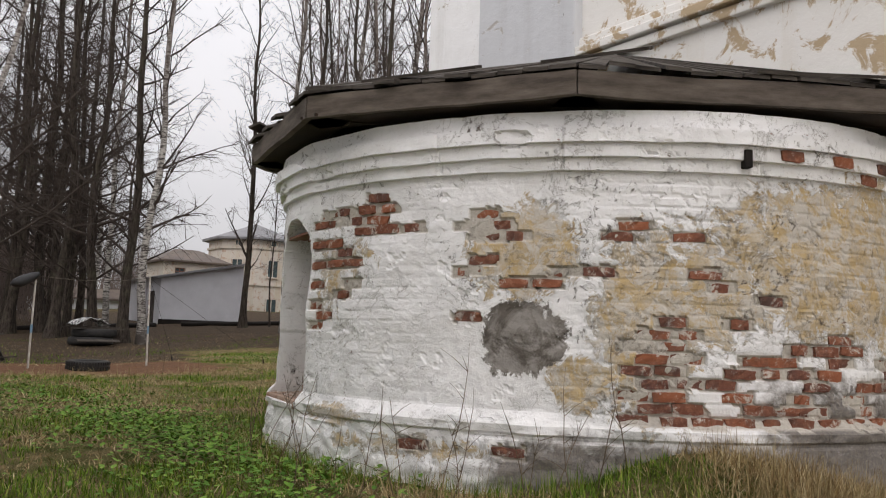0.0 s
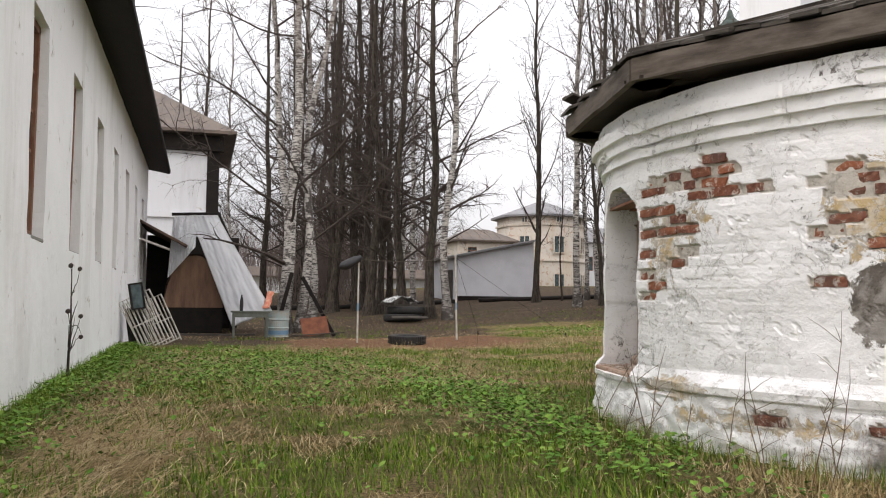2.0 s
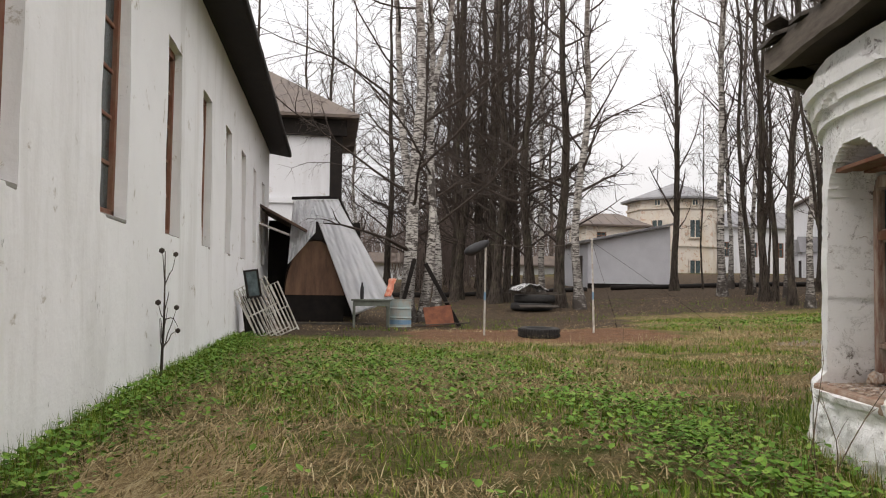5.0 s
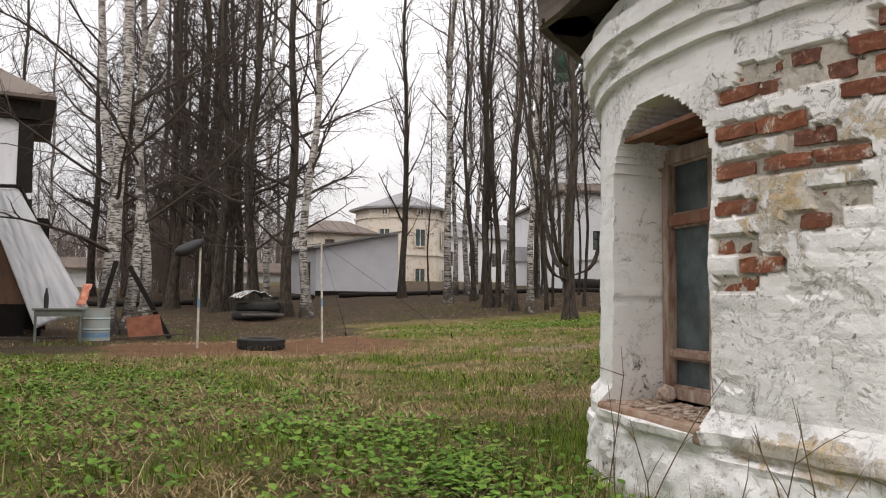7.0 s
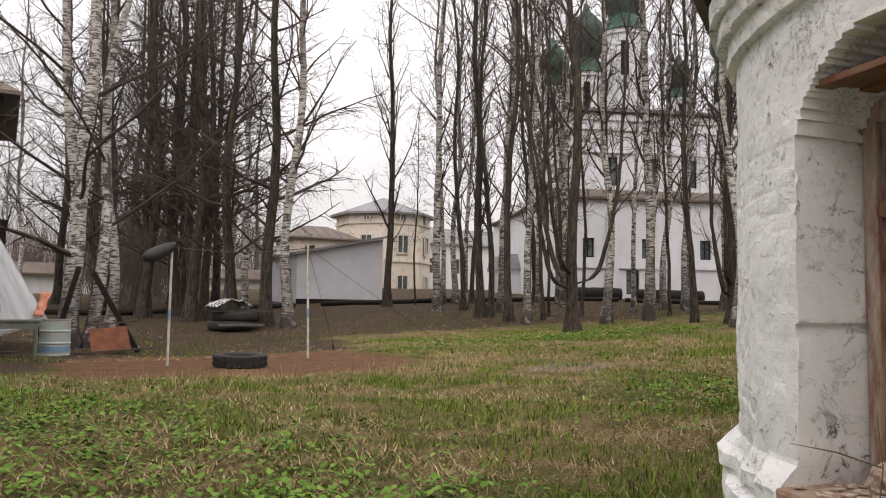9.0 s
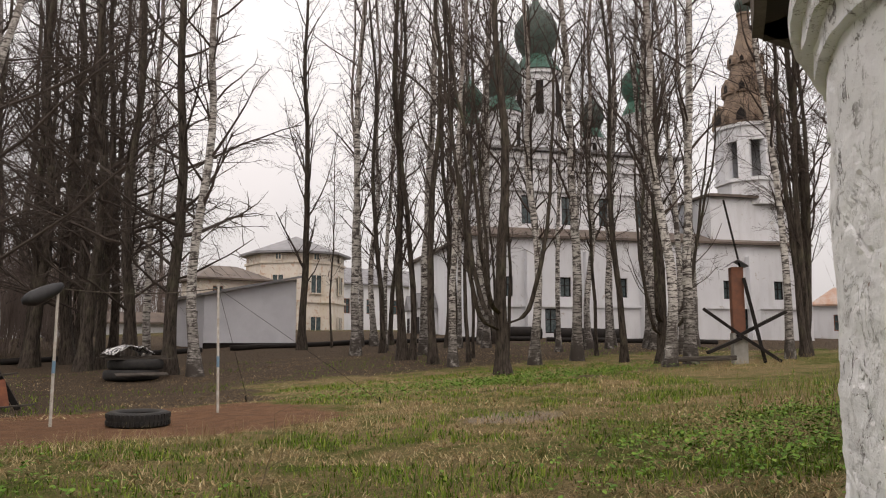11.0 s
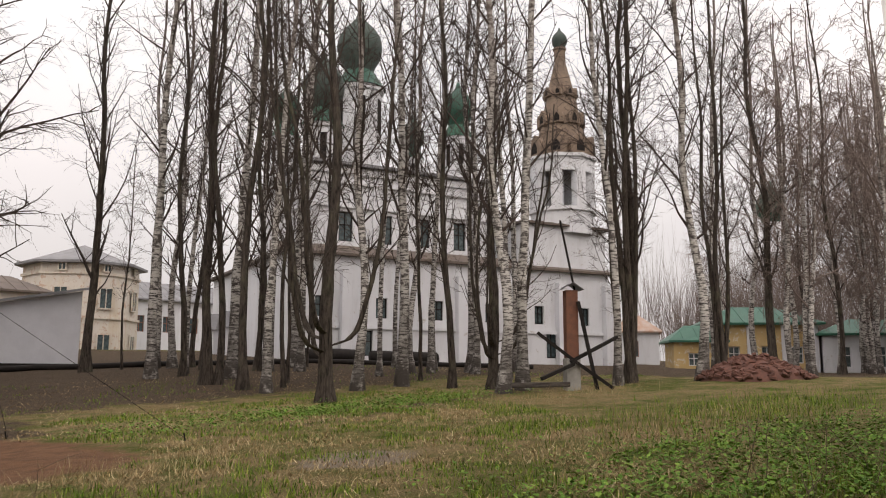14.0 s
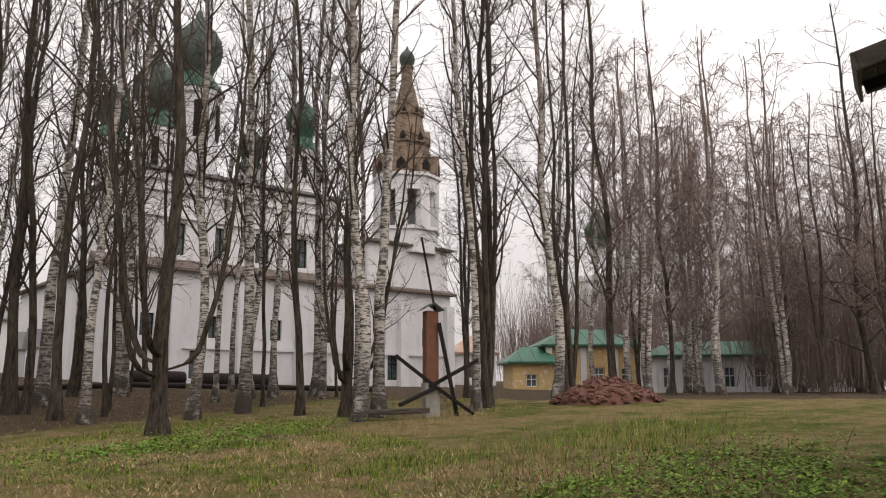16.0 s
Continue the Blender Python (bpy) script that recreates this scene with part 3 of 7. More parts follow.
    for c in range(-6, 22):
        for i in range(-20, 24):
            if not cell_bare(c, i):
                continue
            z = 0.45 + (c + 0.5) * COURSE
            s = (i + 0.5) * BRICK_L - (0.5 * BRICK_L if c % 2 else 0) + rnd.uniform(-0.02, 0.02)
            p, n = apse_at(s, apse_offset(z) - 0.062 + rnd.uniform(-0.014, 0.012))
            ob = shapes[used] if used < 7 else new("brick", rnd.choice(shapes).data)
            used += 1
            ob.parent = top
            ob.matrix_basis = pose(p.x, p.y, z + rnd.uniform(-0.005, 0.005), rnd.uniform(-4, 4), rnd.uniform(-2.5, 2.5), math.degrees(math.atan2(n.x, -n.y))) @ Matrix.Diagonal((rnd.choice((0.55, 0.8, 0.95, 1.0, 1.02)), 1, rnd.uniform(0.82, 1.05), 1))
    # bricks laid bare along the broken cornice
    for z in (2.435, 2.535):
        for k in range(9):
            if rnd.random() < 0.45:
                continue
            s = -1.95 - 0.24 * k + (0.1 if z > 2.5 else 0.0)
            p, n = apse_at(s, apse_offset(z) - 0.036)
            ob = new("brick", first.data)
            ob.parent = top
            ob.matrix_basis = pose(p.x, p.y, z, rnd.uniform(-3, 3), rnd.uniform(-2, 2), math.degrees(math.atan2(n.x, -n.y))) @ Matrix.Diagonal((0.8, 1, 1.1, 1))
    p, n = apse_at(-1.48, 0.05)
    new_box("drain_hole", -0.03, 0.03, -0.07, 0.05, 2.42, 2.56, M_DARKWOOD, top, pose(p.x, p.y, 0, 0, 0, math.degrees(math.atan2(n.x, -n.y))), bevel=0.008)
    # inner face of the wall and its top
    iv, jf = [], []
    ks = [s0 + 0.2 * i for i in range(int((s1 - s0) / 0.2) + 1)]
    for s in ks:
        for off, z in ((-0.7, -0.7), (-0.7, 2.84), (0.05, 2.845)):
            p, n = apse_at(s, off)
            iv.append((p.x, p.y, z))
    for i in range(len(ks) - 1):
        for j in (0, 1):
            a = i * 3 + j
            jf.append((a, a + 3, a + 4, a + 1))
    mesh_object("inner_face", iv, jf, M_NAVE, top)
    return top


apse = build_apse()


def build_apse_window():
    c3, n3 = apse_at(WIN_S, -0.42)
    yaw = math.degrees(math.atan2(n3.x, -n3.y))
    win = empty("window_1", pose(c3.x, c3.y, 0, 0, 0, yaw))
    tagged(win, "tall arched window with flaking brown frame and dusty dark panes", "window", kind="structure")
    h = WIN_HALF - 0.02
    z0, z1 = 0.47, 2.0
    bm = bmesh.new()
    for x0, x1, a, b in ((-h, -h + 0.07, z0, z1), (h - 0.07, h, z0, z1), (-h, h, z0, z0 + 0.07), (-h, h, z1 - 0.09, z1)):
        box(bm, x0, x1, -0.05, 0.05, a, b, None, 0.006)
    part("window_frame", bm, M_FRAMEPALE, win, "frame of flaking brown paint")
    bm = bmesh.new()
    box(bm, -0.025, 0.025, -0.035, 0.035, z0 + 0.07, z1 - 0.09, None, 0.005)
    part("mullion", bm, M_FRAMEPALE, win)
    for zz, t in ((1.52, 0.07), (0.72, 0.04)):
        bm = bmesh.new()
        box(bm, -h + 0.07, h - 0.07, -0.045, 0.03, zz, zz + t, None, 0.006)
        part("transom", bm, M_FRAMEPALE if t < 0.05 else M_FRAME, win)
    for x0, x1 in ((-h + 0.07, -0.025), (0.025, h - 0.07)):
        for a, b in ((z0 + 0.07, 0.72), (0.76, 1.52), (1.59, z1 - 0.09)):
            new_box("pane", x0, x1, 0.0, 0.006, a, b, M_GLASS, win)
            bm = bmesh.new()
            for q in ((x0, x0 + 0.014, a, b), (x1 - 0.014, x1, a, b), (x0, x1, a, a + 0.014), (x0, x1, b - 0.014, b)):
                box(bm, q[0], q[1], -0.02, -0.001, q[2], q[3])
            part("sash", bm, M_FRAMEPALE, win)
    # blocking behind the panes and above the frame, rough boards in the arch
    new_box("backing", -0.7, 0.7, 0.12, 0.2, 0.2, 2.6, M_DARKWOOD, win)
    for k in range(4):
        new_box("arch_board", -h + 0.02, h - 0.02, -0.36 + 0.1 * k, -0.27 + 0.1 * k, 2.02 + 0.012 * (k % 2), 2.05 + 0.012 * (k % 2), M_FRAME, win, bevel=0.005)
    new_box("window_sill", -h - 0.05, h + 0.05, -0.48, -0.02, 0.36, 0.45, M_BRICKSILL, win, bevel=0.02, label="crumbling brick sill strewn with flakes")
    rnd = random.Random(3)
    bm = bmesh.new()
    for _ in range(160):
        x, y = rnd.uniform(-h, h), rnd.uniform(-0.44, -0.06)
        q = rnd.uniform(0.008, 0.03)
        box(bm, -q, q, -q * 0.7, q * 0.7, 0, 0.006, pose(x, y, 0.452 + rnd.uniform(0, 0.006), rnd.uniform(-9, 9), rnd.uniform(-9, 9), rnd.uniform(0, 180)))
    tagged(part("paint_flakes", bm, M_APSEFLAKE), "fallen flakes of limewash and brick on the sill", "debris", kind="stuff").matrix_basis = win.matrix_basis.copy()
    bm = bmesh.new()
    bmesh.ops.create_icosphere(bm, subdivisions=3, radius=0.055, matrix=pose(-h + 0.12, -0.1, 0.5))
    for v in bm.verts:
        v.co += (v.co - Vector((-h + 0.12, -0.1, 0.5))) * 0.5 * noise.noise(v.co * 22)
    tagged(part("rubble_lump", bm, M_APSEFLAKE), "lump of fallen white plaster on the sill", "rubble").matrix_basis = win.matrix_basis.copy()


M_BRICKSILL = simple("crumbled_sill", (0.45, 0.36, 0.29), (0.3, 0.17, 0.11), 9, 0.95, 0, 0.02)
M_APSEFLAKE = simple("limewash_flake", (0.66, 0.63, 0.58), (0.4, 0.25, 0.17), 40, 0.95, 0, 0.003)
build_apse_window()

EAVE = [(6.3, 10.05), (4.38, 10.12), (2.76, 8.98), (2.30, 6.80), (3.50, 4.78), (6.3, 3.10)]
ROOF_TOP = Vector((6.3, 6.9, 4.45))


def build_apse_roof():
    roof = empty("apse_roof")
    tagged(roof, "low roof of warped grey boards with a deep wooden eave", "roof", kind="structure")
    rnd = random.Random(11)
    cen = Vector((5.4, 6.8))
    for (x0, y0), (x1, y1) in zip(EAVE, EAVE[1:]):
        a, b = Vector((x0, y0, 3.0)), Vector((x1, y1, 3.0))
        d = (b - a).normalized()
        out = Vector((d.y, -d.x, 0))
        if out.dot(Vector((a.x - cen.x, a.y - cen.y, 0))) < 0:
            out = -out
        L = (b - a).length
        q = Matrix((( d.x, out.x, 0, a.x), (d.y, out.y, 0, a.y), (0, 0, 1, 3.0), (0, 0, 0, 1)))
        bm = bmesh.new()
        vs = box(bm, 0, L, -0.03, 0.03, -0.09, 0.10)
        bmesh.ops.subdivide_edges(bm, edges=[e for e in bm.edges if e.calc_length() > 0.5], cuts=12)
        for v in bm.verts:
            v.co.z += 0.014 * noise.noise((v.co.x * 1.3, a.x, 2)) + (0.012 * noise.noise((v.co.x * 4, a.x, v.co.z * 3)))
            v.co.y += 0.012 * noise.noise((v.co.x * 1.1, a.y, 5))
        bmesh.ops.transform(bm, matrix=q, verts=bm.verts)
        part("fascia", bm, M_WOODDARKER, roof, "weathered grey fascia board")
        # soffit boards, near-black to hold the shade under the eave
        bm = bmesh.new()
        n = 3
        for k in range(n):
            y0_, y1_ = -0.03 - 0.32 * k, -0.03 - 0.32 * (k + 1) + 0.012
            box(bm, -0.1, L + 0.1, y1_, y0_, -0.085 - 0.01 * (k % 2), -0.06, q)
        part("soffit", bm, M_SOFFIT, roof, "soffit boards coloured dark for the shade under the eave")
        # roof boards from the eave up to the wall
        n = max(3, int(L / 0.21))
        for k in range(n):
            u0, u1 = k / n, (k + 1) / n
            e0, e1 = a.lerp(b, u0), a.lerp(b, u1)
            over = rnd.uniform(0.0, 0.09)
            lift = rnd.uniform(0.0, 0.03)
            top0, top1 = ROOF_TOP.lerp(e0, 0.04), ROOF_TOP.lerp(e1, 0.04)
            p = [e0 + out * over + Vector((0, 0, 0.11 + lift)), e1 + out * over + Vector((0, 0, 0.11 + lift * 0.6)), top1, top0]
            g = 0.006
            p[0] = p[0] + d * g
            p[1] = p[1] - d * g
            t = Vector((0, 0, 0.032))
            verts = [tuple(v) for v in p] + [tuple(v + t) for v in p]
            mesh_object("roof_board", verts, [(3, 2, 1, 0), (4, 5, 6, 7), (0, 1, 5, 4), (1, 2, 6, 5), (2, 3, 7, 6), (3, 0, 4, 7)], M_WOOD, roof)
        for _ in range(int(L / 0.9)):
            u = rnd.uniform(0.05, 0.9)
            e = a.lerp(b, u).lerp(ROOF_TOP, rnd.uniform(0.0, 0.12))
            bm = bmesh.new()
            box(bm, 0, rnd.uniform(0.5, 1.1), -0.07, 0.07, 0.0, 0.025)
            bmesh.ops.transform(bm, matrix=Matrix.Translation((e.x, e.y, e.z + 0.175)) @ q.to_3x3().to_4x4() @ pose(0, 0, 0, -20, 0, rnd.uniform(-5, 5)), verts=bm.verts)
            part("loose_board", bm, M_WOOD, roof)


M_WOODDARKER = simple("grey_fascia_wood", (0.17, 0.142, 0.118), (0.062, 0.049, 0.04), 2.2, 0.85, 0, 0.006, (1, 1, 5))
# wood colour darkened to carry the eave's underside shade
M_SOFFIT = simple("eave_shade_soffit_wood", (0.018, 0.013, 0.010), (0.036, 0.022, 0.015), 2.5, 0.85, 0, 0.005)
build_apse_roof()


def build_nave():
    nave = empty("nave_wall")
    tagged(nave, "high white church wall behind the apse, stained ochre", "wall", kind="structure")
    bm = bmesh.new()
    box(bm, 6.3, 16, -5, 10.52, -0.8, 10.0)
    bmesh.ops.subdivide_edges(bm, edges=bm.edges[:], cuts=30, use_grid_fill=True)
    for v in bm.verts:
        v.co.y += 0.03 * noise.noise(v.co * 0.9) - 0.012 * max(0, v.co.z - 2)
        v.co.x += 0.03 * noise.noise(v.co * 0.8 + Vector((5, 0, 0)))
    part("wall", bm, M_NAVE, nave)
    new_box("pilaster", 6.16, 6.32, 7.4, 9.29, 3.4, 10.0, M_FARWHITE, nave, bevel=0.03)
    for z, dx in ((4.42, 0.08), (4.55, 0.14), (4.68, 0.06)):
        new_box("string_course", 6.3 - dx, 6.31, -5, 7.4, z, z + 0.115, M_NAVE, nave, bevel=0.015)
    bm = bmesh.new()
    box(bm, 6.2, 16.1, -5.1, 9.3, -0.8, 0.72, None, 0.04)
    part("plinth", bm, M_NAVE, nave)
    bm = bmesh.new()
    box(bm, 6.2, 7.4, 9.3, 10.58, -0.8, 10.0)
    bmesh.ops.subdivide_edges(bm, edges=bm.edges[:], cuts=24, use_grid_fill=True)
    for v in bm.verts:
        v.co += Vector((1, 1, 0)) * (0.02 * noise.noise(v.co * 1.3) + 0.012 * noise.noise(v.co * 6))
        v.co.y -= 0.008 * max(0, v.co.z - 1)
    part("corner_pier", bm, M_WALL, nave, "rough white limewashed corner pier")
    canopy = empty("porch_canopy", pose(10.2, 11.05, 4.36, -14, 0, 0))
    tagged(canopy, "weathered dark wooden canopy over the side door", "canopy", kind="structure")
    for k in range(5):
        new_box("canopy_board", 0.0, 0.9, -0.17 * (k + 1) + 0.006, -0.17 * k, 0.1, 0.14, M_WOOD, canopy, bevel=0.004)
    for k in range(2):
        new_box("rafter", 0.05 + 0.7 * k, 0.15 + 0.7 * k, -0.86, -0.04, -0.02, 0.097, M_DARKWOOD, canopy, bevel=0.006)
    new_box("fascia", -0.04, 0.94, 0.003, 0.035, -0.05, 0.13, M_WOOD, canopy, bevel=0.005)
    new_box("side_fascia", -0.04, -0.005, -0.86, 0.0, -0.05, 0.13, M_WOOD, canopy, bevel=0.005)


build_nave()

# ---- long building with tall windows ----
LW = -2.84


def build_long_house():
    y0, y1, top, sill, head = -6.0, 30.5, 5.7, 1.75, 4.3
    ys = [13.3 + 2.9 * k for k in range(-6, 6)]
    ys = [y for y in ys if y > 7]
    house = empty("wall_west")
    tagged(house, "long white limewashed wall with a row of tall windows", "wall", kind="structure")
    bm = bmesh.new()
    edges = sorted([y0, y1] + ys + [y + 1.0 for y in ys])
    grid_y = []
    for a, b in zip(edges, edges[1:]):
        n = max(2, int((b - a) / 0.16))
        grid_y += [a + (b - a) * i / n for i in range(n)]
    grid_y.append(y1)
    grid_z = [-0.8 + 0.8 * i / 4 for i in range(4)] + [sill * i / 11 for i in range(11)] + [sill + (head - sill) * i / 16 for i in range(16)] + [head + (top - head) * i / 9 for i in range(10)]
    def hole(y, z):
        return sill < z < head and any(a < y < a + 1.0 for a in ys)
    vs = {}
    def vert(i, j):
        if (i, j) not in vs:
            y, z = grid_y[i], grid_z[j]
            x = LW - 0.055 * max(0, z) / 4 + 0.022 * noise.noise((y * 0.7, z * 0.8, 3)) + 0.008 * noise.noise((y * 3, z * 2.4, 7))
            jig = 0.012 * noise.noise((y * 5, z * 5, 1))
            vs[i, j] = bm.verts.new((x, y + jig, z + jig))
        return vs[i, j]
    for i in range(len(grid_y) - 1):
        for j in range(len(grid_z) - 1):
            if not hole((grid_y[i] + grid_y[i + 1]) / 2, (grid_z[j] + grid_z[j + 1]) / 2):
                bm.faces.new((vert(i, j), vert(i + 1, j), vert(i + 1, j + 1), vert(i, j + 1)))
    inner = [e for e in bm.edges if e.is_boundary and all(y0 + 0.1 < v.co.y < y1 - 0.1 and sill - 0.05 < v.co.z < head + 0.05 for v in e.verts)]
    r = bmesh.ops.extrude_edge_only(bm, edges=inner)
    for v in [g for g in r["geom"] if isinstance(g, bmesh.types.BMVert)]:
        v.co.x -= 0.27
    part("wall", bm, M_WALL, house)
    new_box("back_wall", -12, LW - 0.4, y0, y1, -0.8, top, M_WALL, house)
    for y in ys:
        win = empty("window_2", pose(LW - 0.1, y + 0.5, 0))
        tagged(win, "tall narrow window with brown painted frame and small panes", "window", "windows of the long building", "structure")
        bm = bmesh.new()
        for a, b, c, d in ((-0.5, -0.42, sill, head), (0.42, 0.5, sill, head), (-0.5, 0.5, sill, sill + 0.1), (-0.5, 0.5, head - 0.1, head)):
            box(bm, -0.14, -0.06, a, b, c, d, None, 0.006)
        part("window_frame", bm, M_FRAME, win)
        bm = bmesh.new()
        box(bm, -0.13, -0.09, -0.02, 0.02, sill + 0.1, head - 0.1)
        for k in range(1, 5):
            z = sill + 0.1 + (head - sill - 0.2) * k / 5
            box(bm, -0.128, -0.092, -0.42, 0.42, z - 0.018, z + 0.018)
        part("glazing_bar", bm, M_FRAME, win)
        for k in range(5):
            za = sill + 0.1 + (head - sill - 0.2) * k / 5 + 0.018
            for a, b in ((-0.42, -0.02), (0.02, 0.42)):
                new_box("pane", -0.115, -0.11, a, b, za, za + (head - sill - 0.2) / 5 - 0.036, M_GLASS, win)
        new_box("window_sill", -0.2, 0.075, -0.47, 0.47, sill - 0.03, sill + 0.012, M_CONCRETE, win, bevel=0.01)
    roof = empty("house_roof")
    tagged(roof, "dark eave and roof of the long building", "roof", kind="structure")
    bm = bmesh.new()
    prof = [(LW - 0.1, 5.68), (-2.25, 5.56), (-2.2, 5.60), (-2.2, 5.72), (-7.5, 8.6), (-7.5, 8.4), (LW - 0.2, 5.9)]
    a = [bm.verts.new((x, y0 - 0.5, z)) for x, z in prof]
    b = [bm.verts.new((x, 31.0, z)) for x, z in prof]
    n = len(prof)
    for i in range(n):
        bm.faces.new((a[i], a[(i + 1) % n], b[(i + 1) % n], b[i]))
    bm.faces.new(a)
    bm.faces.new(b[::-1])
    part("eave", bm, M_DARKWOOD, roof)


build_long_house()

# ---- bare trees ----


class TreeMesh:
    def __init__(self):
        self.v, self.f = [], []

    def limb(self, pts, r0, r1, sides, spike=False):
        base = len(self.v)
        tip = pts[-1]
        if spike:
            pts = pts[:-1]
        k = len(pts)
        for i, p in enumerate(pts):
            d = (pts[min(i + 1, k - 1)] - pts[max(i - 1, 0)])
            if spike:
                d = tip - pts[0]
            d.normalize()
            u = d.cross(Vector((0.4, 0.9, 0.17)))
            u.normalize()
            w = d.cross(u)
            r = r0 + (r1 - r0) * i / max(1, k - 1)
            for s in range(sides):
                t = 2 * math.pi * s / sides
                q = p + (u * math.cos(t) + w * math.sin(t)) * r
                self.v.append((q.x, q.y, q.z))
        for i in range(k - 1):
            for s in range(sides):
                a, b = base + i * sides + s, base + i * sides + (s + 1) % sides
                self.f.append((a, b, b + sides, a + sides))
        if spike:
            self.v.append((tip.x, tip.y, tip.z))
            e = base + (k - 1) * sides
            for s in range(sides):
                self.f.append((e + s, e + (s + 1) % sides, len(self.v) - 1))


def bend(rnd, start, way, length, steps, wild, pull):
    """Points along a shoot that wanders and is pulled up (or down)."""
    pts, d = [start], way.normalized()
    for _ in range(steps):
        d = (d + Vector((rnd.uniform(-wild, wild), rnd.uniform(-wild, wild), rnd.uniform(-wild, wild) + pull))).normalized()
        pts.append(pts[-1] + d * (length / steps))
    return pts


def shoot_from(rnd, pts, t, open_lo, open_hi):
    """A place on a shoot and a way that leaves it at an angle."""
    n = len(pts) - 1
    i = min(n - 1, int(t * n))
    p = pts[i].lerp(pts[i + 1], t * n - i)
    d = (pts[i + 1] - pts[i]).normalized()
    side = d.cross(Vector((rnd.uniform(-1, 1), rnd.uniform(-1, 1), rnd.uniform(-1, 1)))).normalized()
    a = rnd.uniform(open_lo, open_hi)
    return p, d * math.cos(a) + side * math.sin(a)


def grow_bough(crown, rnd, start, way, length, r, pull, droop, tw, dense):
    """A bough with branchlets, twigs and fine twigs."""
    pts = bend(rnd, start, way, length, 6, 0.2, pull)
    crown.limb(pts, r, max(tw * 1.6, r * 0.25), 4)
    for _ in range(max(3, int(length * 2.6 * dense))):
        t = rnd.uniform(0.15, 1.0)
        p, w = shoot_from(rnd, pts, t, 0.5, 1.1)
        bl = (0.35 + 0.4 * length * (1.1 - 0.7 * t)) * rnd.uniform(0.6, 1.2)
        bp = bend(rnd, p, w, bl, 4, 0.24, pull * 0.6 - droop * 0.2)
        crown.limb(bp, max(tw * 1.5, r * 0.36), tw, 3)
        for _ in range(max(2, int(bl * 5.5 * dense))):
            t = rnd.uniform(0.1, 1.0)
            p, w = shoot_from(rnd, bp, t, 0.35, 1.0)
            w.z -= droop * 0.7
            tp = bend(rnd, p, w, rnd.uniform(0.25, 0.75), 2, 0.25, -droop * 0.35)
            crown.limb(tp, tw * 1.05, tw * 0.6, 3, True)
            for _ in range(2):
                p, w = shoot_from(rnd, tp, rnd.uniform(0.1, 0.95), 0.3, 0.9)
                w.z -= droop * 0.9
                tip = p + w * rnd.uniform(0.15, 0.42)
                crown.limb([p, tip], tw * 0.8, tw * 0.4, 3, True)


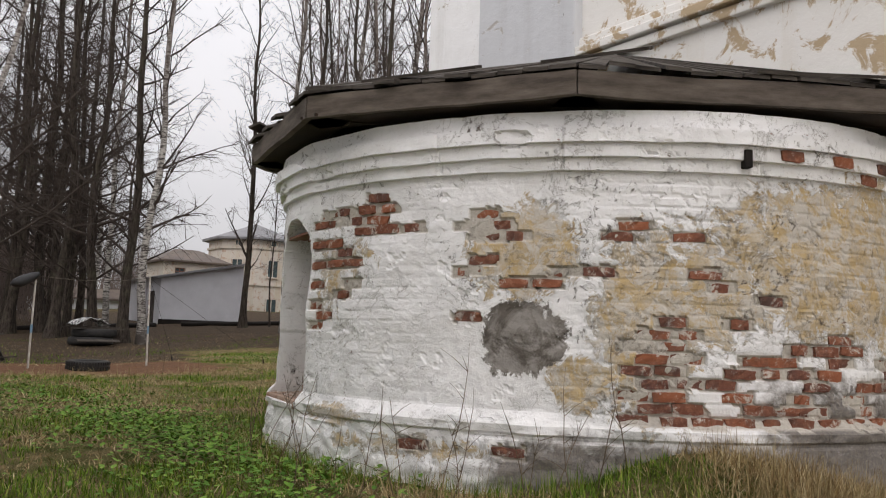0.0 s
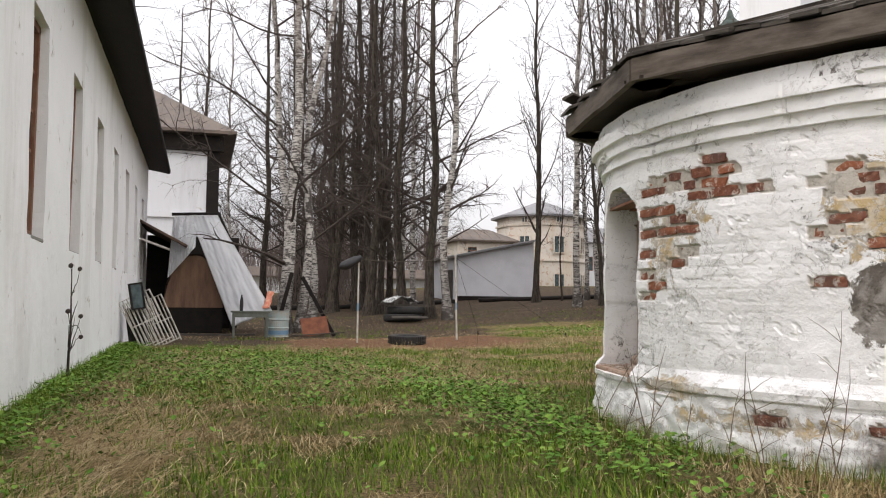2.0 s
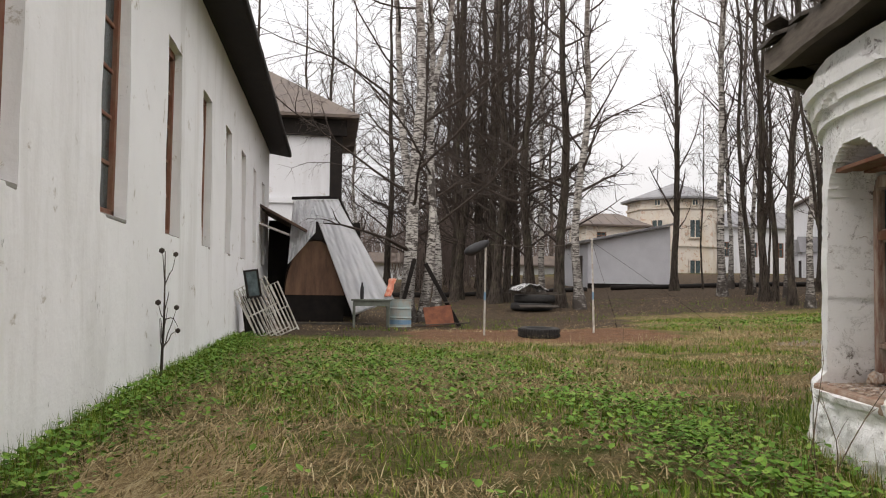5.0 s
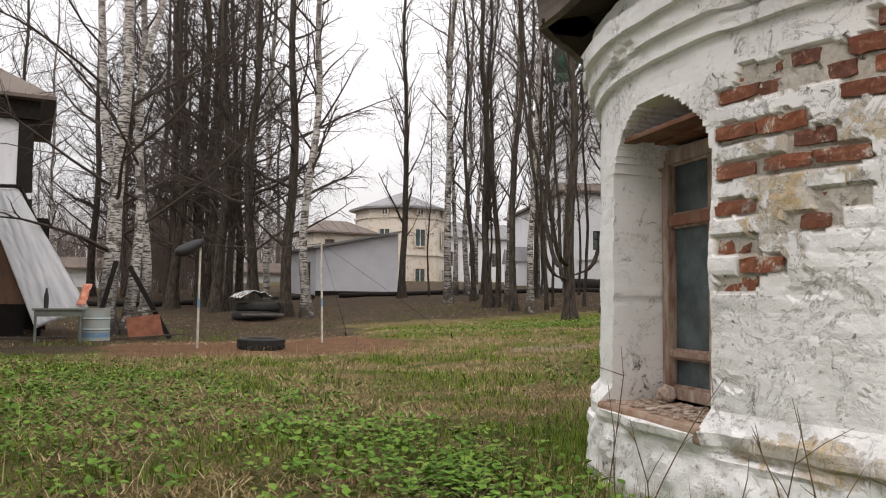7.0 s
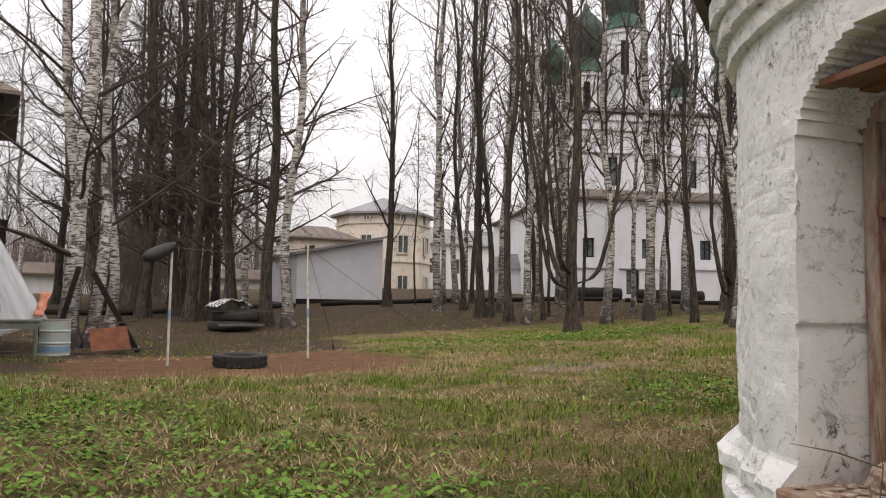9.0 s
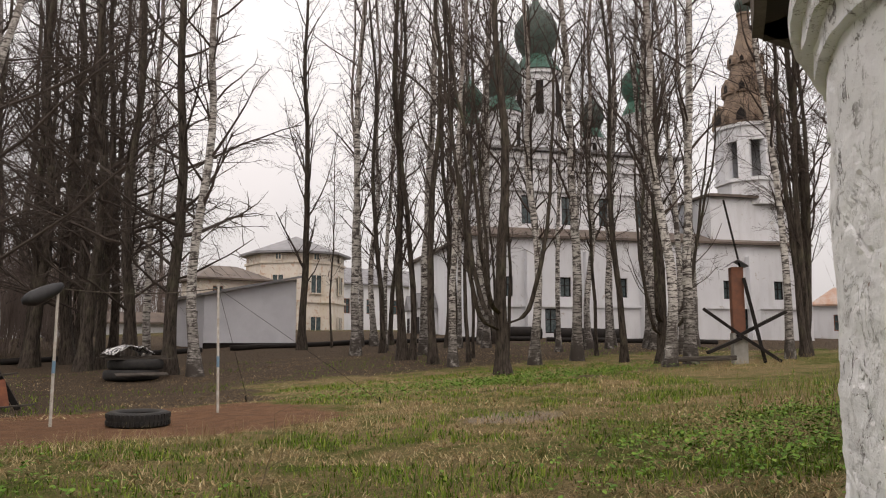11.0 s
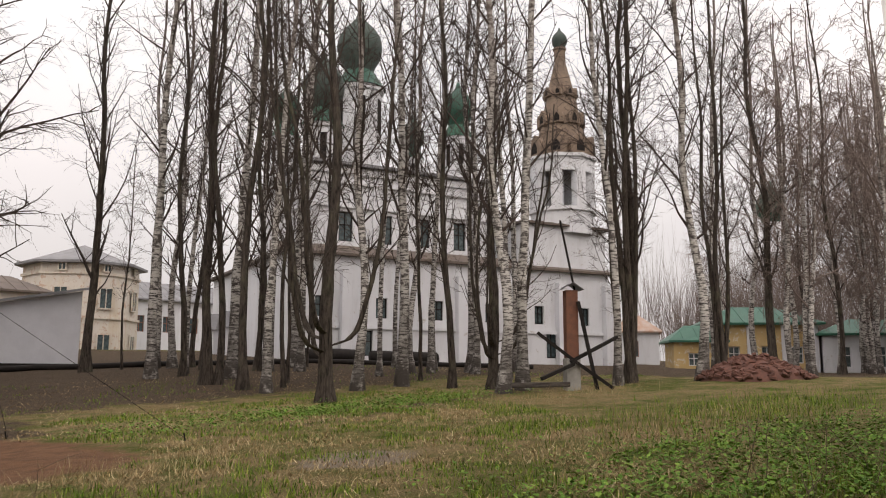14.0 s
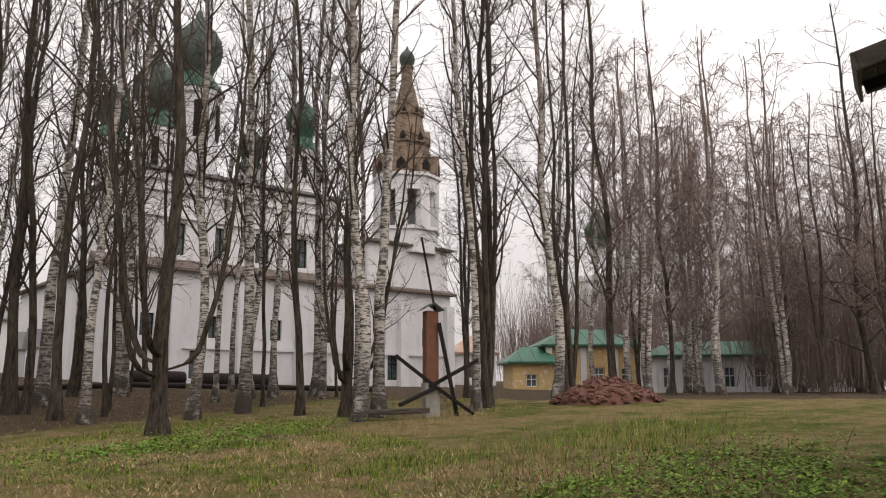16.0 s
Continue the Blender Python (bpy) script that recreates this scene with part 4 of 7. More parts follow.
def make_tree(name, seed, height, radius, clear, spread, boughs, droop, up, bark, twig, lean=(0, 0), fork=0, tw=0.0058, dense=0.78, label="", thin=False, low_boughs=0):
    rnd = random.Random(seed)
    top = empty(name)
    tagged(top, label, "tree", "trees of the grove")
    trunk, crown = TreeMesh(), TreeMesh()
    stems = []
    n, sides = 22, 9

    def stem(pts, rr, foot):
        base = len(trunk.v)
        for i, p in enumerate(pts):
            u = i / (len(pts) - 1)
            r = rr * (1 - 0.88 * u ** 0.8) + 0.01
            if foot and i == 0:
                r *= 1.75
            elif foot and i == 1:
                r *= 1.06
            for s in range(sides):
                t = 2 * math.pi * s / sides
                flare = 0.34 if foot and i == 0 else 0.13
                k = r * (1 + flare * noise.noise((math.cos(t) * 1.5, math.sin(t) * 1.5, i * 0.7 + seed)))
                trunk.v.append((p.x + k * math.cos(t), p.y + k * math.sin(t), p.z))
        for i in range(len(pts) - 1):
            for s in range(sides):
                a, b = base + i * sides + s, base + i * sides + (s + 1) % sides
                trunk.f.append((a, b, b + sides, a + sides))

    for q in range(max(1, fork)):
        ox, oy = (0, 0) if q == 0 else (rnd.uniform(-0.35, 0.35), rnd.uniform(-0.35, 0.35))
        lx, ly = lean[0] + (rnd.uniform(-0.09, 0.09) if q else 0), lean[1] + (rnd.uniform(-0.09, 0.09) if q else 0)
        h = height * (1 if q == 0 else rnd.uniform(0.8, 1))
        pts = []
        for i in range(n + 1):
            z = h * i / n
            s = 0.017 * height
            pts.append(Vector((ox + lx * z + s * noise.noise((seed * 3.1 + q, z * 0.2, 0)) + 0.05 * noise.noise((seed + q, z * 0.9, 4)), oy + ly * z + s * noise.noise((seed * 1.7 + q, z * 0.2, 9)) + 0.05 * noise.noise((seed + q, z * 0.9, 7)), z - 0.25)))
        rr = radius * (1 if q == 0 else rnd.uniform(0.7, 0.95))
        stem(pts, rr, True)
        stems.append((pts, rr, h))
    # heavy boughs that leave the trunk low and turn upwards like a candlestick
    for q in range(low_boughs):
        a = q * 2.2 + 0.4
        p = stems[0][0][1].lerp(stems[0][0][3], 0.35 + 0.5 * q / low_boughs)
        pts, d = [p], Vector((math.cos(a), math.sin(a), 0.15)).normalized()
        for k in range(12):
            pull = 0.1 if k < 2 else 0.75 if k < 6 else 0.1
            d = (d + Vector((rnd.uniform(-0.12, 0.12), rnd.uniform(-0.12, 0.12), pull))).normalized()
            pts.append(pts[-1] + d * (0.3 if k < 4 else height * 0.062))
        r0 = radius * rnd.uniform(0.42, 0.6)
        stem([v.copy() for v in pts], r0, False)
        stems.append((pts, r0, height * 0.7))
        for k in range(9):
            t = rnd.uniform(0.3, 0.98)
            s, w = shoot_from(rnd, pts, t, 0.5, 0.9)
            grow_bough(crown, rnd, s, w, rnd.uniform(0.9, 2.2), 0.02, 0.12, droop, tw, dense)
    trunks = stems[:max(1, fork)]
    for q in range(boughs):
        pts, rr, h = trunks[q % len(trunks)]
        u = clear + (0.98 - clear) * ((q + rnd.random()) / boughs)
        i = min(n - 1, int(u * n))
        p = pts[i].lerp(pts[i + 1], u * n - i)
        a = q * 2.4 + rnd.uniform(-0.5, 0.5)
        v = (u - clear) / (1 - clear)
        shape = (1.0 - 0.7 * v) if not thin else (0.5 + 0.6 * math.sin(math.pi * min(1, v * 1.15) ** 0.8)) * (1 - 0.35 * v)
        L = 1.25 * spread * shape * rnd.uniform(0.4, 1.1)
        w = Vector((math.cos(a), math.sin(a), up * rnd.uniform(0.5, 1.4)))
        grow_bough(crown, rnd, p, w, L, rr * (1 - 0.85 * u) * rnd.uniform(0.22, 0.42) + 0.006, 0.09 if up > 0.6 else 0.03, droop, tw, dense)
    mesh_object("trunk", trunk.v, trunk.f, bark, top, True)
    mesh_object("crown", crown.v, crown.f, twig, top)
    return top


BIRCH_L = "slender leafless birch with white bark marked black"
LIME_L = "tall leafless tree with dark furrowed bark"
WEEP_L = "broad leafless birch with a pale brown haze of hanging twigs"
TREES = {
    "b1": make_tree("birch_tree", 1, 22, 0.13, 0.2, 2.9, 34, 0.35, 1.5, M_BIRCH, M_TWIGRED, (0.02, 0.0), label=BIRCH_L, thin=True),
    "b2": make_tree("birch_tree", 2, 24, 0.16, 0.18, 3.3, 36, 0.4, 1.3, M_BIRCH, M_TWIGRED, (-0.03, 0.01), label=BIRCH_L, thin=True),
    "b3": make_tree("birch_tree", 3, 19, 0.1, 0.2, 2.3, 30, 0.3, 1.7, M_BIRCH, M_TWIGRED, (0.04, -0.02), label=BIRCH_L, thin=True),
    "d1": make_tree("linden_tree", 4, 23, 0.175, 0.13, 3.6, 36, 0.08, 1.7, M_BARK, M_TWIG, (0.0, 0.02), label=LIME_L, thin=True),
    "d2": make_tree("linden_tree", 5, 21, 0.12, 0.15, 2.9, 32, 0.05, 2.0, M_BARK, M_TWIG, (0.03, 0.0), label=LIME_L, thin=True),
    "d3": make_tree("linden_tree", 6, 22, 0.22, 0.09, 4.6, 42, 0.2, 0.5, M_BARK, M_TWIG, (0.0, 0.0), label="old leafless tree with dark bark and wide boughs"),
    "c1": make_tree("birch_tree", 7, 21, 0.23, 0.11, 5.2, 42, 0.35, 0.5, M_BIRCH, M_TWIG, (-0.02, 0.0), 3, label="clump of old birches with spreading drooping boughs"),
    "f1": make_tree("linden_tree", 8, 17, 0.19, 0.3, 2.6, 22, 0.05, 2.0, M_BARK, M_TWIG, (0.01, 0.01), label="leafless tree forked low into rising dark boughs", thin=True, low_boughs=5),
    "m1": make_tree("linden_tree", 12, 20, 0.115, 0.14, 3.6, 44, 0.08, 1.5, M_BARK, M_TWIGRED, (0.0, 0.0), 3, 0.0062, 1.15, "leafless tree of several dark stems with a fine crown", True),
    "s1": make_tree("sapling_tree", 9, 10, 0.05, 0.3, 1.4, 22, 0.1, 1.8, M_BARK, M_TWIG, (0.02, 0.0), label="thin leafless sapling among the larger trees", thin=True, dense=0.8),
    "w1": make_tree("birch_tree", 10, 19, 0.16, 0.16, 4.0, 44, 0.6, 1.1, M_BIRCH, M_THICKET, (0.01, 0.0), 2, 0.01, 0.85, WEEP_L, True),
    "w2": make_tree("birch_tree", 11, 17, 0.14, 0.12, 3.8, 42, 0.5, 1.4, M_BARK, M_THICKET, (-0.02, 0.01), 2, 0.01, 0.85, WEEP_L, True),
}
# kind, plan, turn, size
GROVE = [("d1", 17.0, 42.6, 10, 1.05), ("s1", 18.7, 43.0, 50, 1.0), ("b1", 20.0, 42.7, 200, 1.0), ("b2", 20.6, 42.0, 80, 0.95), ("d2", 18.1, 37.5, 120, 1.0),
         ("d2", 21.9, 42.3, 300, 1.0), ("d1", 16.44, 33.0, 140, 0.95), ("d2", 16.3, 30.7, 20, 1.1), ("b3", 23.6, 40.0, 70, 1.2), ("b1", 16.0, 28.9, 15, 0.95),
         ("s1", 17.5, 30.3, 10, 1.4), ("f1", 14.95, 25.1, 40, 1.0), ("b2", 18.2, 27.7, 250, 0.9), ("b3", 23.0, 31.6, 33, 1.0), ("b2", 24.9, 31.8, 170, 0.9),
         ("b1", 25.5, 31.0, 10, 0.95), ("d2", 20.3, 25.9, 75, 0.9), ("f1", 20.0, 23.9, 160, 0.8), ("d2", 27.2, 30.3, 222, 1.0), ("b2", 18.75, 22.6, 300, 0.95),
         ("b1", 30.2, 30.4, 111, 1.1), ("b1", 20.0, 22.6, 5, 1.15), ("m1", 33.0, 27.0, 90, 0.9), ("b3", 22.55, 21.3, 140, 1.15), ("m1", 24.0, 21.6, 60, 1.05),
         ("d2", 24.8, 22.0, 200, 1.1), ("b2", 25.35, 20.0, 280, 0.95), ("m1", 31.0, 21.6, 20, 1.0), ("b3", 36, 24, 0, 1.3), ("d1", 39, 22.5, 33, 1.1), ("b2", 44, 25, 77, 1.0),
         ("d2", 46, 21.5, 150, 1.1), ("w1", 50, 21, 210, 0.95), ("w1", 56, 22, 290, 1.0), ("w2", 54, 16.5, 20, 1.0), ("w2", 60, 18, 66, 1.1), ("d3", 50, 12.2, 100, 1.0), ("w1", 62, 13, 240, 1.1),
         ("w1", 68, 20, 10, 1.1), ("d3", 47, 9.5, 310, 0.9), ("w2", 70, 12, 45, 1.1), ("w1", 64, 24, 145, 1.1),
         ("c1", 1.7, 28.2, 200, 1.0), ("b2", 2.9, 30.8, 20, 0.95), ("d3", 8.3, 33.9, 60, 1.0), ("b2", 8.75, 32.6, 120, 1.05), ("d3", 7.4, 35.5, 200, 0.95), ("d1", 7.2, 38.5, 33, 1.0),
         ("b1", 8.2, 36.9, 310, 1.05), ("d3", 6.6, 42.0, 150, 1.0), ("b2", 8.6, 41.0, 250, 0.95), ("d1", 5.9, 46, 20, 1.0), ("d3", 8.2, 47, 280, 1.0), ("b1", 7.8, 44.5, 100, 1.0), ("d3", 5.0, 52, 10, 1.05),
         ("d1", 8.5, 53, 190, 1.0), ("d3", 3.0, 56, 75, 1.1), ("d3", 7.5, 60, 222, 1.1), ("d1", -0.5, 60, 140, 1.1), ("d3", -6, 58, 10, 1.1), ("b2", 1.0, 66, 300, 1.0), ("d3", 10, 66, 45, 1.0),
         ("d2", 16.6, 32.7, 160, 1.0), ("b3", 19.1, 38.6, 20, 1.1), ("d3", -3, 70, 111, 1.1), ("d1", -12, 68, 60, 1.2), ("d3", 14, 72, 80, 1.0)]
BACK = random.Random(31)
for _k in range(20):
    GROVE.append((BACK.choice(("b3", "s1", "d2", "b1", "s1")), BACK.uniform(16, 29), BACK.uniform(24.5, 41), BACK.uniform(0, 360), BACK.uniform(1.0, 1.5)))
for _k in range(14):
    GROVE.append((BACK.choice(("w1", "w2", "w1")), BACK.uniform(38, 62), BACK.uniform(11, 27), BACK.uniform(0, 360), BACK.uniform(0.85, 1.1)))
for _k in range(9):
    GROVE.append((BACK.choice(("w1", "w2")), BACK.uniform(72, 105), BACK.uniform(2, 42), BACK.uniform(0, 360), BACK.uniform(0.9, 1.2)))
for _k in range(8):
    GROVE.append((BACK.choice(("d3", "d1", "b2")), BACK.uniform(-22, 24), BACK.uniform(80, 100), BACK.uniform(0, 360), BACK.uniform(0.9, 1.2)))
for _k in range(11):
    GROVE.append((BACK.choice(("d2", "d3", "d1", "d3")), BACK.uniform(4.5, 9.5), BACK.uniform(36, 62), BACK.uniform(0, 360), BACK.uniform(0.9, 1.1)))


def plant_grove():
    first = set()
    for kind, x, y, turn, size in GROVE:
        m = pose(x, y, gz(x, y), 0, 0, turn)
        src = TREES[kind]
        if kind in first:
            ob = copy_thing(src, m)
        else:
            first.add(kind)
            ob = src
            ob.matrix_basis = m
        ob.scale = (size, size, size)


plant_grove()


def thicket():
    """Far leafless undergrowth."""
    rnd = random.Random(12)
    verts, faces = [], []
    for x0, x1, y0, y1, n, tall in ((56, 84, 2, 20, 170, 13.0), (78, 106, 18, 50, 220, 13.0), (-24, 26, 79, 96, 170, 9.0), (4.5, 9.5, 48, 70, 30, 9.0)):
        for _ in range(n):
            cx, cy = rnd.uniform(x0, x1), rnd.uniform(y0, y1)
            z = gz(cx, cy)
            h = rnd.uniform(3.0, tall)
            for _ in range(46):
                a, lean = rnd.uniform(0, 6.28), rnd.uniform(0.0, 0.45)
                L, r = h * rnd.uniform(0.4, 1.0), rnd.uniform(0.014, 0.03)
                u = rnd.uniform(0, 0.5)
                bx, by, bz = cx + rnd.gauss(0, 0.7), cy + rnd.gauss(0, 0.7), z + u * h
                b = len(verts)
                for k in range(3):
                    verts.append((bx + r * math.cos(2.09 * k), by + r * math.sin(2.09 * k), bz))
                verts.append((bx + L * math.sin(lean) * math.cos(a), by + L * math.sin(lean) * math.sin(a), bz + L * math.cos(lean)))
                faces += [(b, b + 1, b + 3), (b + 1, b + 2, b + 3), (b + 2, b, b + 3)]
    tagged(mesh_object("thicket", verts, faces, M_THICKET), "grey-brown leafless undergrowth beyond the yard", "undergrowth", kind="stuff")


thicket()

# ---- far buildings ----


def wall_block(name, o, u, w, d, z0, z1, material, parent, windows=(), win_mat=None, frame_mat=None, arched=False):
    """A block with real window recesses on its front. o: front corner in plan, u: unit way along the front; d: depth behind it."""
    u = Vector((u[0], u[1], 0)).normalized()
    back = Vector((-u.y, u.x, 0))
    m = Matrix(((u.x, back.x, 0, o[0]), (u.y, back.y, 0, o[1]), (0, 0, 1, 0), (0, 0, 0, 1)))
    bm = bmesh.new()
    xs = sorted({0.0, w} | {q[0] for q in windows} | {q[0] + q[2] for q in windows})
    zs = sorted({z0, z1} | {q[1] for q in windows} | {q[1] + q[3] for q in windows})
    def hole(x, z):
        return any(q[0] < x < q[0] + q[2] and q[1] < z < q[1] + q[3] for q in windows)
    vs = {}
    def vert(i, j):
        if (i, j) not in vs:
            vs[i, j] = bm.verts.new((xs[i], 0, zs[j]))
        return vs[i, j]
    for i in range(len(xs) - 1):
        for j in range(len(zs) - 1):
            if not hole((xs[i] + xs[i + 1]) / 2, (zs[j] + zs[j + 1]) / 2):
                bm.faces.new((vert(i, j), vert(i + 1, j), vert(i + 1, j + 1), vert(i, j + 1)))
    holes = [e for e in bm.edges if e.is_boundary and not all(v.co.x in (0.0, w) for v in e.verts) and not all(v.co.z in (z0, z1) for v in e.verts)]
    if holes:
        r = bmesh.ops.extrude_edge_only(bm, edges=holes)
        for v in [g for g in r["geom"] if isinstance(g, bmesh.types.BMVert)]:
            v.co.y += 0.3
    a = [bm.verts.new(p) for p in ((0, 0, z0), (w, 0, z0), (w, d, z0), (0, d, z0))]
    b = [bm.verts.new(p) for p in ((0, 0, z1), (w, 0, z1), (w, d, z1), (0, d, z1))]
    for i in (1, 2, 3):
        bm.faces.new((a[i], a[(i + 1) % 4], b[(i + 1) % 4], b[i]))
    bm.faces.new(b)
    bmesh.ops.transform(bm, matrix=m, verts=bm.verts)
    part(name, bm, material, parent)
    for q in windows:
        win = empty("window")
        win.parent = parent
        bm = bmesh.new()
        box(bm, q[0], q[0] + q[2], 0.22, 0.26, q[1], q[1] + q[3], m)
        part("pane", bm, win_mat or M_GLASS, win)
        bm = bmesh.new()
        t = 0.07
        for x0, x1, c0, c1 in ((q[0], q[0] + t, q[1], q[1] + q[3]), (q[0] + q[2] - t, q[0] + q[2], q[1], q[1] + q[3]), (q[0] + t, q[0] + q[2] - t, q[1], q[1] + t), (q[0] + t, q[0] + q[2] - t, q[1] + q[3] - t, q[1] + q[3]), (q[0] + q[2] / 2 - 0.03, q[0] + q[2] / 2 + 0.03, q[1] + t, q[1] + q[3] - t), (q[0] + t, q[0] + q[2] - t, q[1] + q[3] * 0.55, q[1] + q[3] * 0.55 + 0.06)):
            box(bm, x0, x1, 0.16, 0.21, c0, c1, m)
        part("frame", bm, frame_mat or M_FRAME, win)
    return m


def hip_roof(name, m, x0, x1, y0, y1, z, h, ridge, material, parent, thick=0.15):
    """A hipped roof; ridge: how far the ridge stays from each end."""
    bm = bmesh.new()
    ym = (y0 + y1) / 2
    lo = [bm.verts.new(p) for p in ((x0, y0, z), (x1, y0, z), (x1, y1, z), (x0, y1, z))]
    mid = [bm.verts.new(p) for p in ((x0, y0, z + thick), (x1, y0, z + thick), (x1, y1, z + thick), (x0, y1, z + thick))]
    a, b = bm.verts.new((x0 + ridge, ym, z + h)), bm.verts.new((x1 - ridge, ym, z + h))
    bm.faces.new(lo[::-1])
    for i in range(4):
        bm.faces.new((lo[i], lo[(i + 1) % 4], mid[(i + 1) % 4], mid[i]))
    bm.faces.new((mid[0], mid[1], b, a))
    bm.faces.new((mid[1], mid[2], b))
    bm.faces.new((mid[2], mid[3], a, b))
    bm.faces.new((mid[3], mid[0], a))
    bmesh.ops.transform(bm, matrix=m, verts=bm.verts)
    part(name, bm, material, parent)
    # standing seams
    n = int((x1 - x0) / 0.9)
    for k in range(1, n):
        x = x0 + (x1 - x0) * k / n
        u = min(1.0, (x - x0) / max(ridge, 0.01), (x1 - x) / max(ridge, 0.01))
        bm = bmesh.new()
        beam(bm, (x, y0, z + thick + 0.01), (x, y0 + (ym - y0) * u, z + thick + (h - thick) * u + 0.01), 0.05, 0.06)
        bmesh.ops.transform(bm, matrix=m, verts=bm.verts)
        part("seam", bm, material, parent)


def band(name, m, x0, x1, y0, y1, z0, z1, material, parent):
    bm = bmesh.new()
    box(bm, x0, x1, y0, y1, z0, z1, m)
    part(name, bm, material, parent)


def house_behind():
    h = empty("two_storey_house")
    tagged(h, "two-storey white house with a brown hipped roof", "house")
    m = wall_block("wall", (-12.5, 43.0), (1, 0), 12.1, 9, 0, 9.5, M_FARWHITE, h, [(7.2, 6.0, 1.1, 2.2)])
    hip_roof("roof", m, -0.9, 13.0, -0.9, 9.9, 9.4, 3.6, 5.0, M_ROOFBROWN, h)
    # near-black cornice band stands in for the shadow below the eave
    band("cornice", m, -0.3, 12.4, -0.35, -0.01, 8.6, 9.38, M_DARKWOOD, h)
    # dark timber corner, with the gable side's shade in its colour
    band("corner_post", m, 11.6, 12.2, -0.12, -0.003, 4.6, 8.6, M_DARKWOOD, h)
    band("string_course", m, -0.1, 12.2, -0.14, -0.002, 5.2, 5.45, M_FARWHITE, h)


house_behind()


def far_fence():
    f = empty("boundary_wall")
    tagged(f, "long low white boundary wall with a brown board roof", "wall", kind="structure")
    m = wall_block("wall", (-40, 76), (1, 0), 62, 0.8, 0.5, 3.3, M_FARWHITE, f)
    hip_roof("roof", m, -0.3, 62.3, -0.6, 1.4, 3.3, 1.0, 0.6, M_ROOFBROWN, f)


far_fence()


def grey_shed():
    s = empty("shed")
    tagged(s, "pale grey lean-to shed with a sloping roof edge", "shed")
    m = Matrix.Translation((14.1, 48.06, 0))
    prof = [(0, 0.3), (5.05, 0.3), (5.05, 5.02), (0, 3.96)]
    bm = bmesh.new()
    a, b = [bm.verts.new((x, 0, z)) for x, z in prof], [bm.verts.new((x, 6, z)) for x, z in prof]
    bm.faces.new(a)
    bm.faces.new(b[::-1])
    for i in range(4):
        bm.faces.new((a[i], a[(i + 1) % 4], b[(i + 1) % 4], b[i]))
    bmesh.ops.transform(bm, matrix=m, verts=bm.verts)
    part("wall", bm, M_SHED, s)
    bm = bmesh.new()
    beam(bm, (-0.3, 2.9, 3.98), (5.3, 2.9, 5.15), 6.6, 0.12)
    bmesh.ops.transform(bm, matrix=m, verts=bm.verts)
    part("roof", bm, M_ROOFGREY, s)
    band("plinth", m, -0.02, 5.07, -0.05, -0.003, 0.9, 1.55, M_DARKWOOD, s)
    band("door", m, -0.06, -0.003, 1.0, 2.0, 1.2, 3.2, M_WOOD, s)


grey_shed()


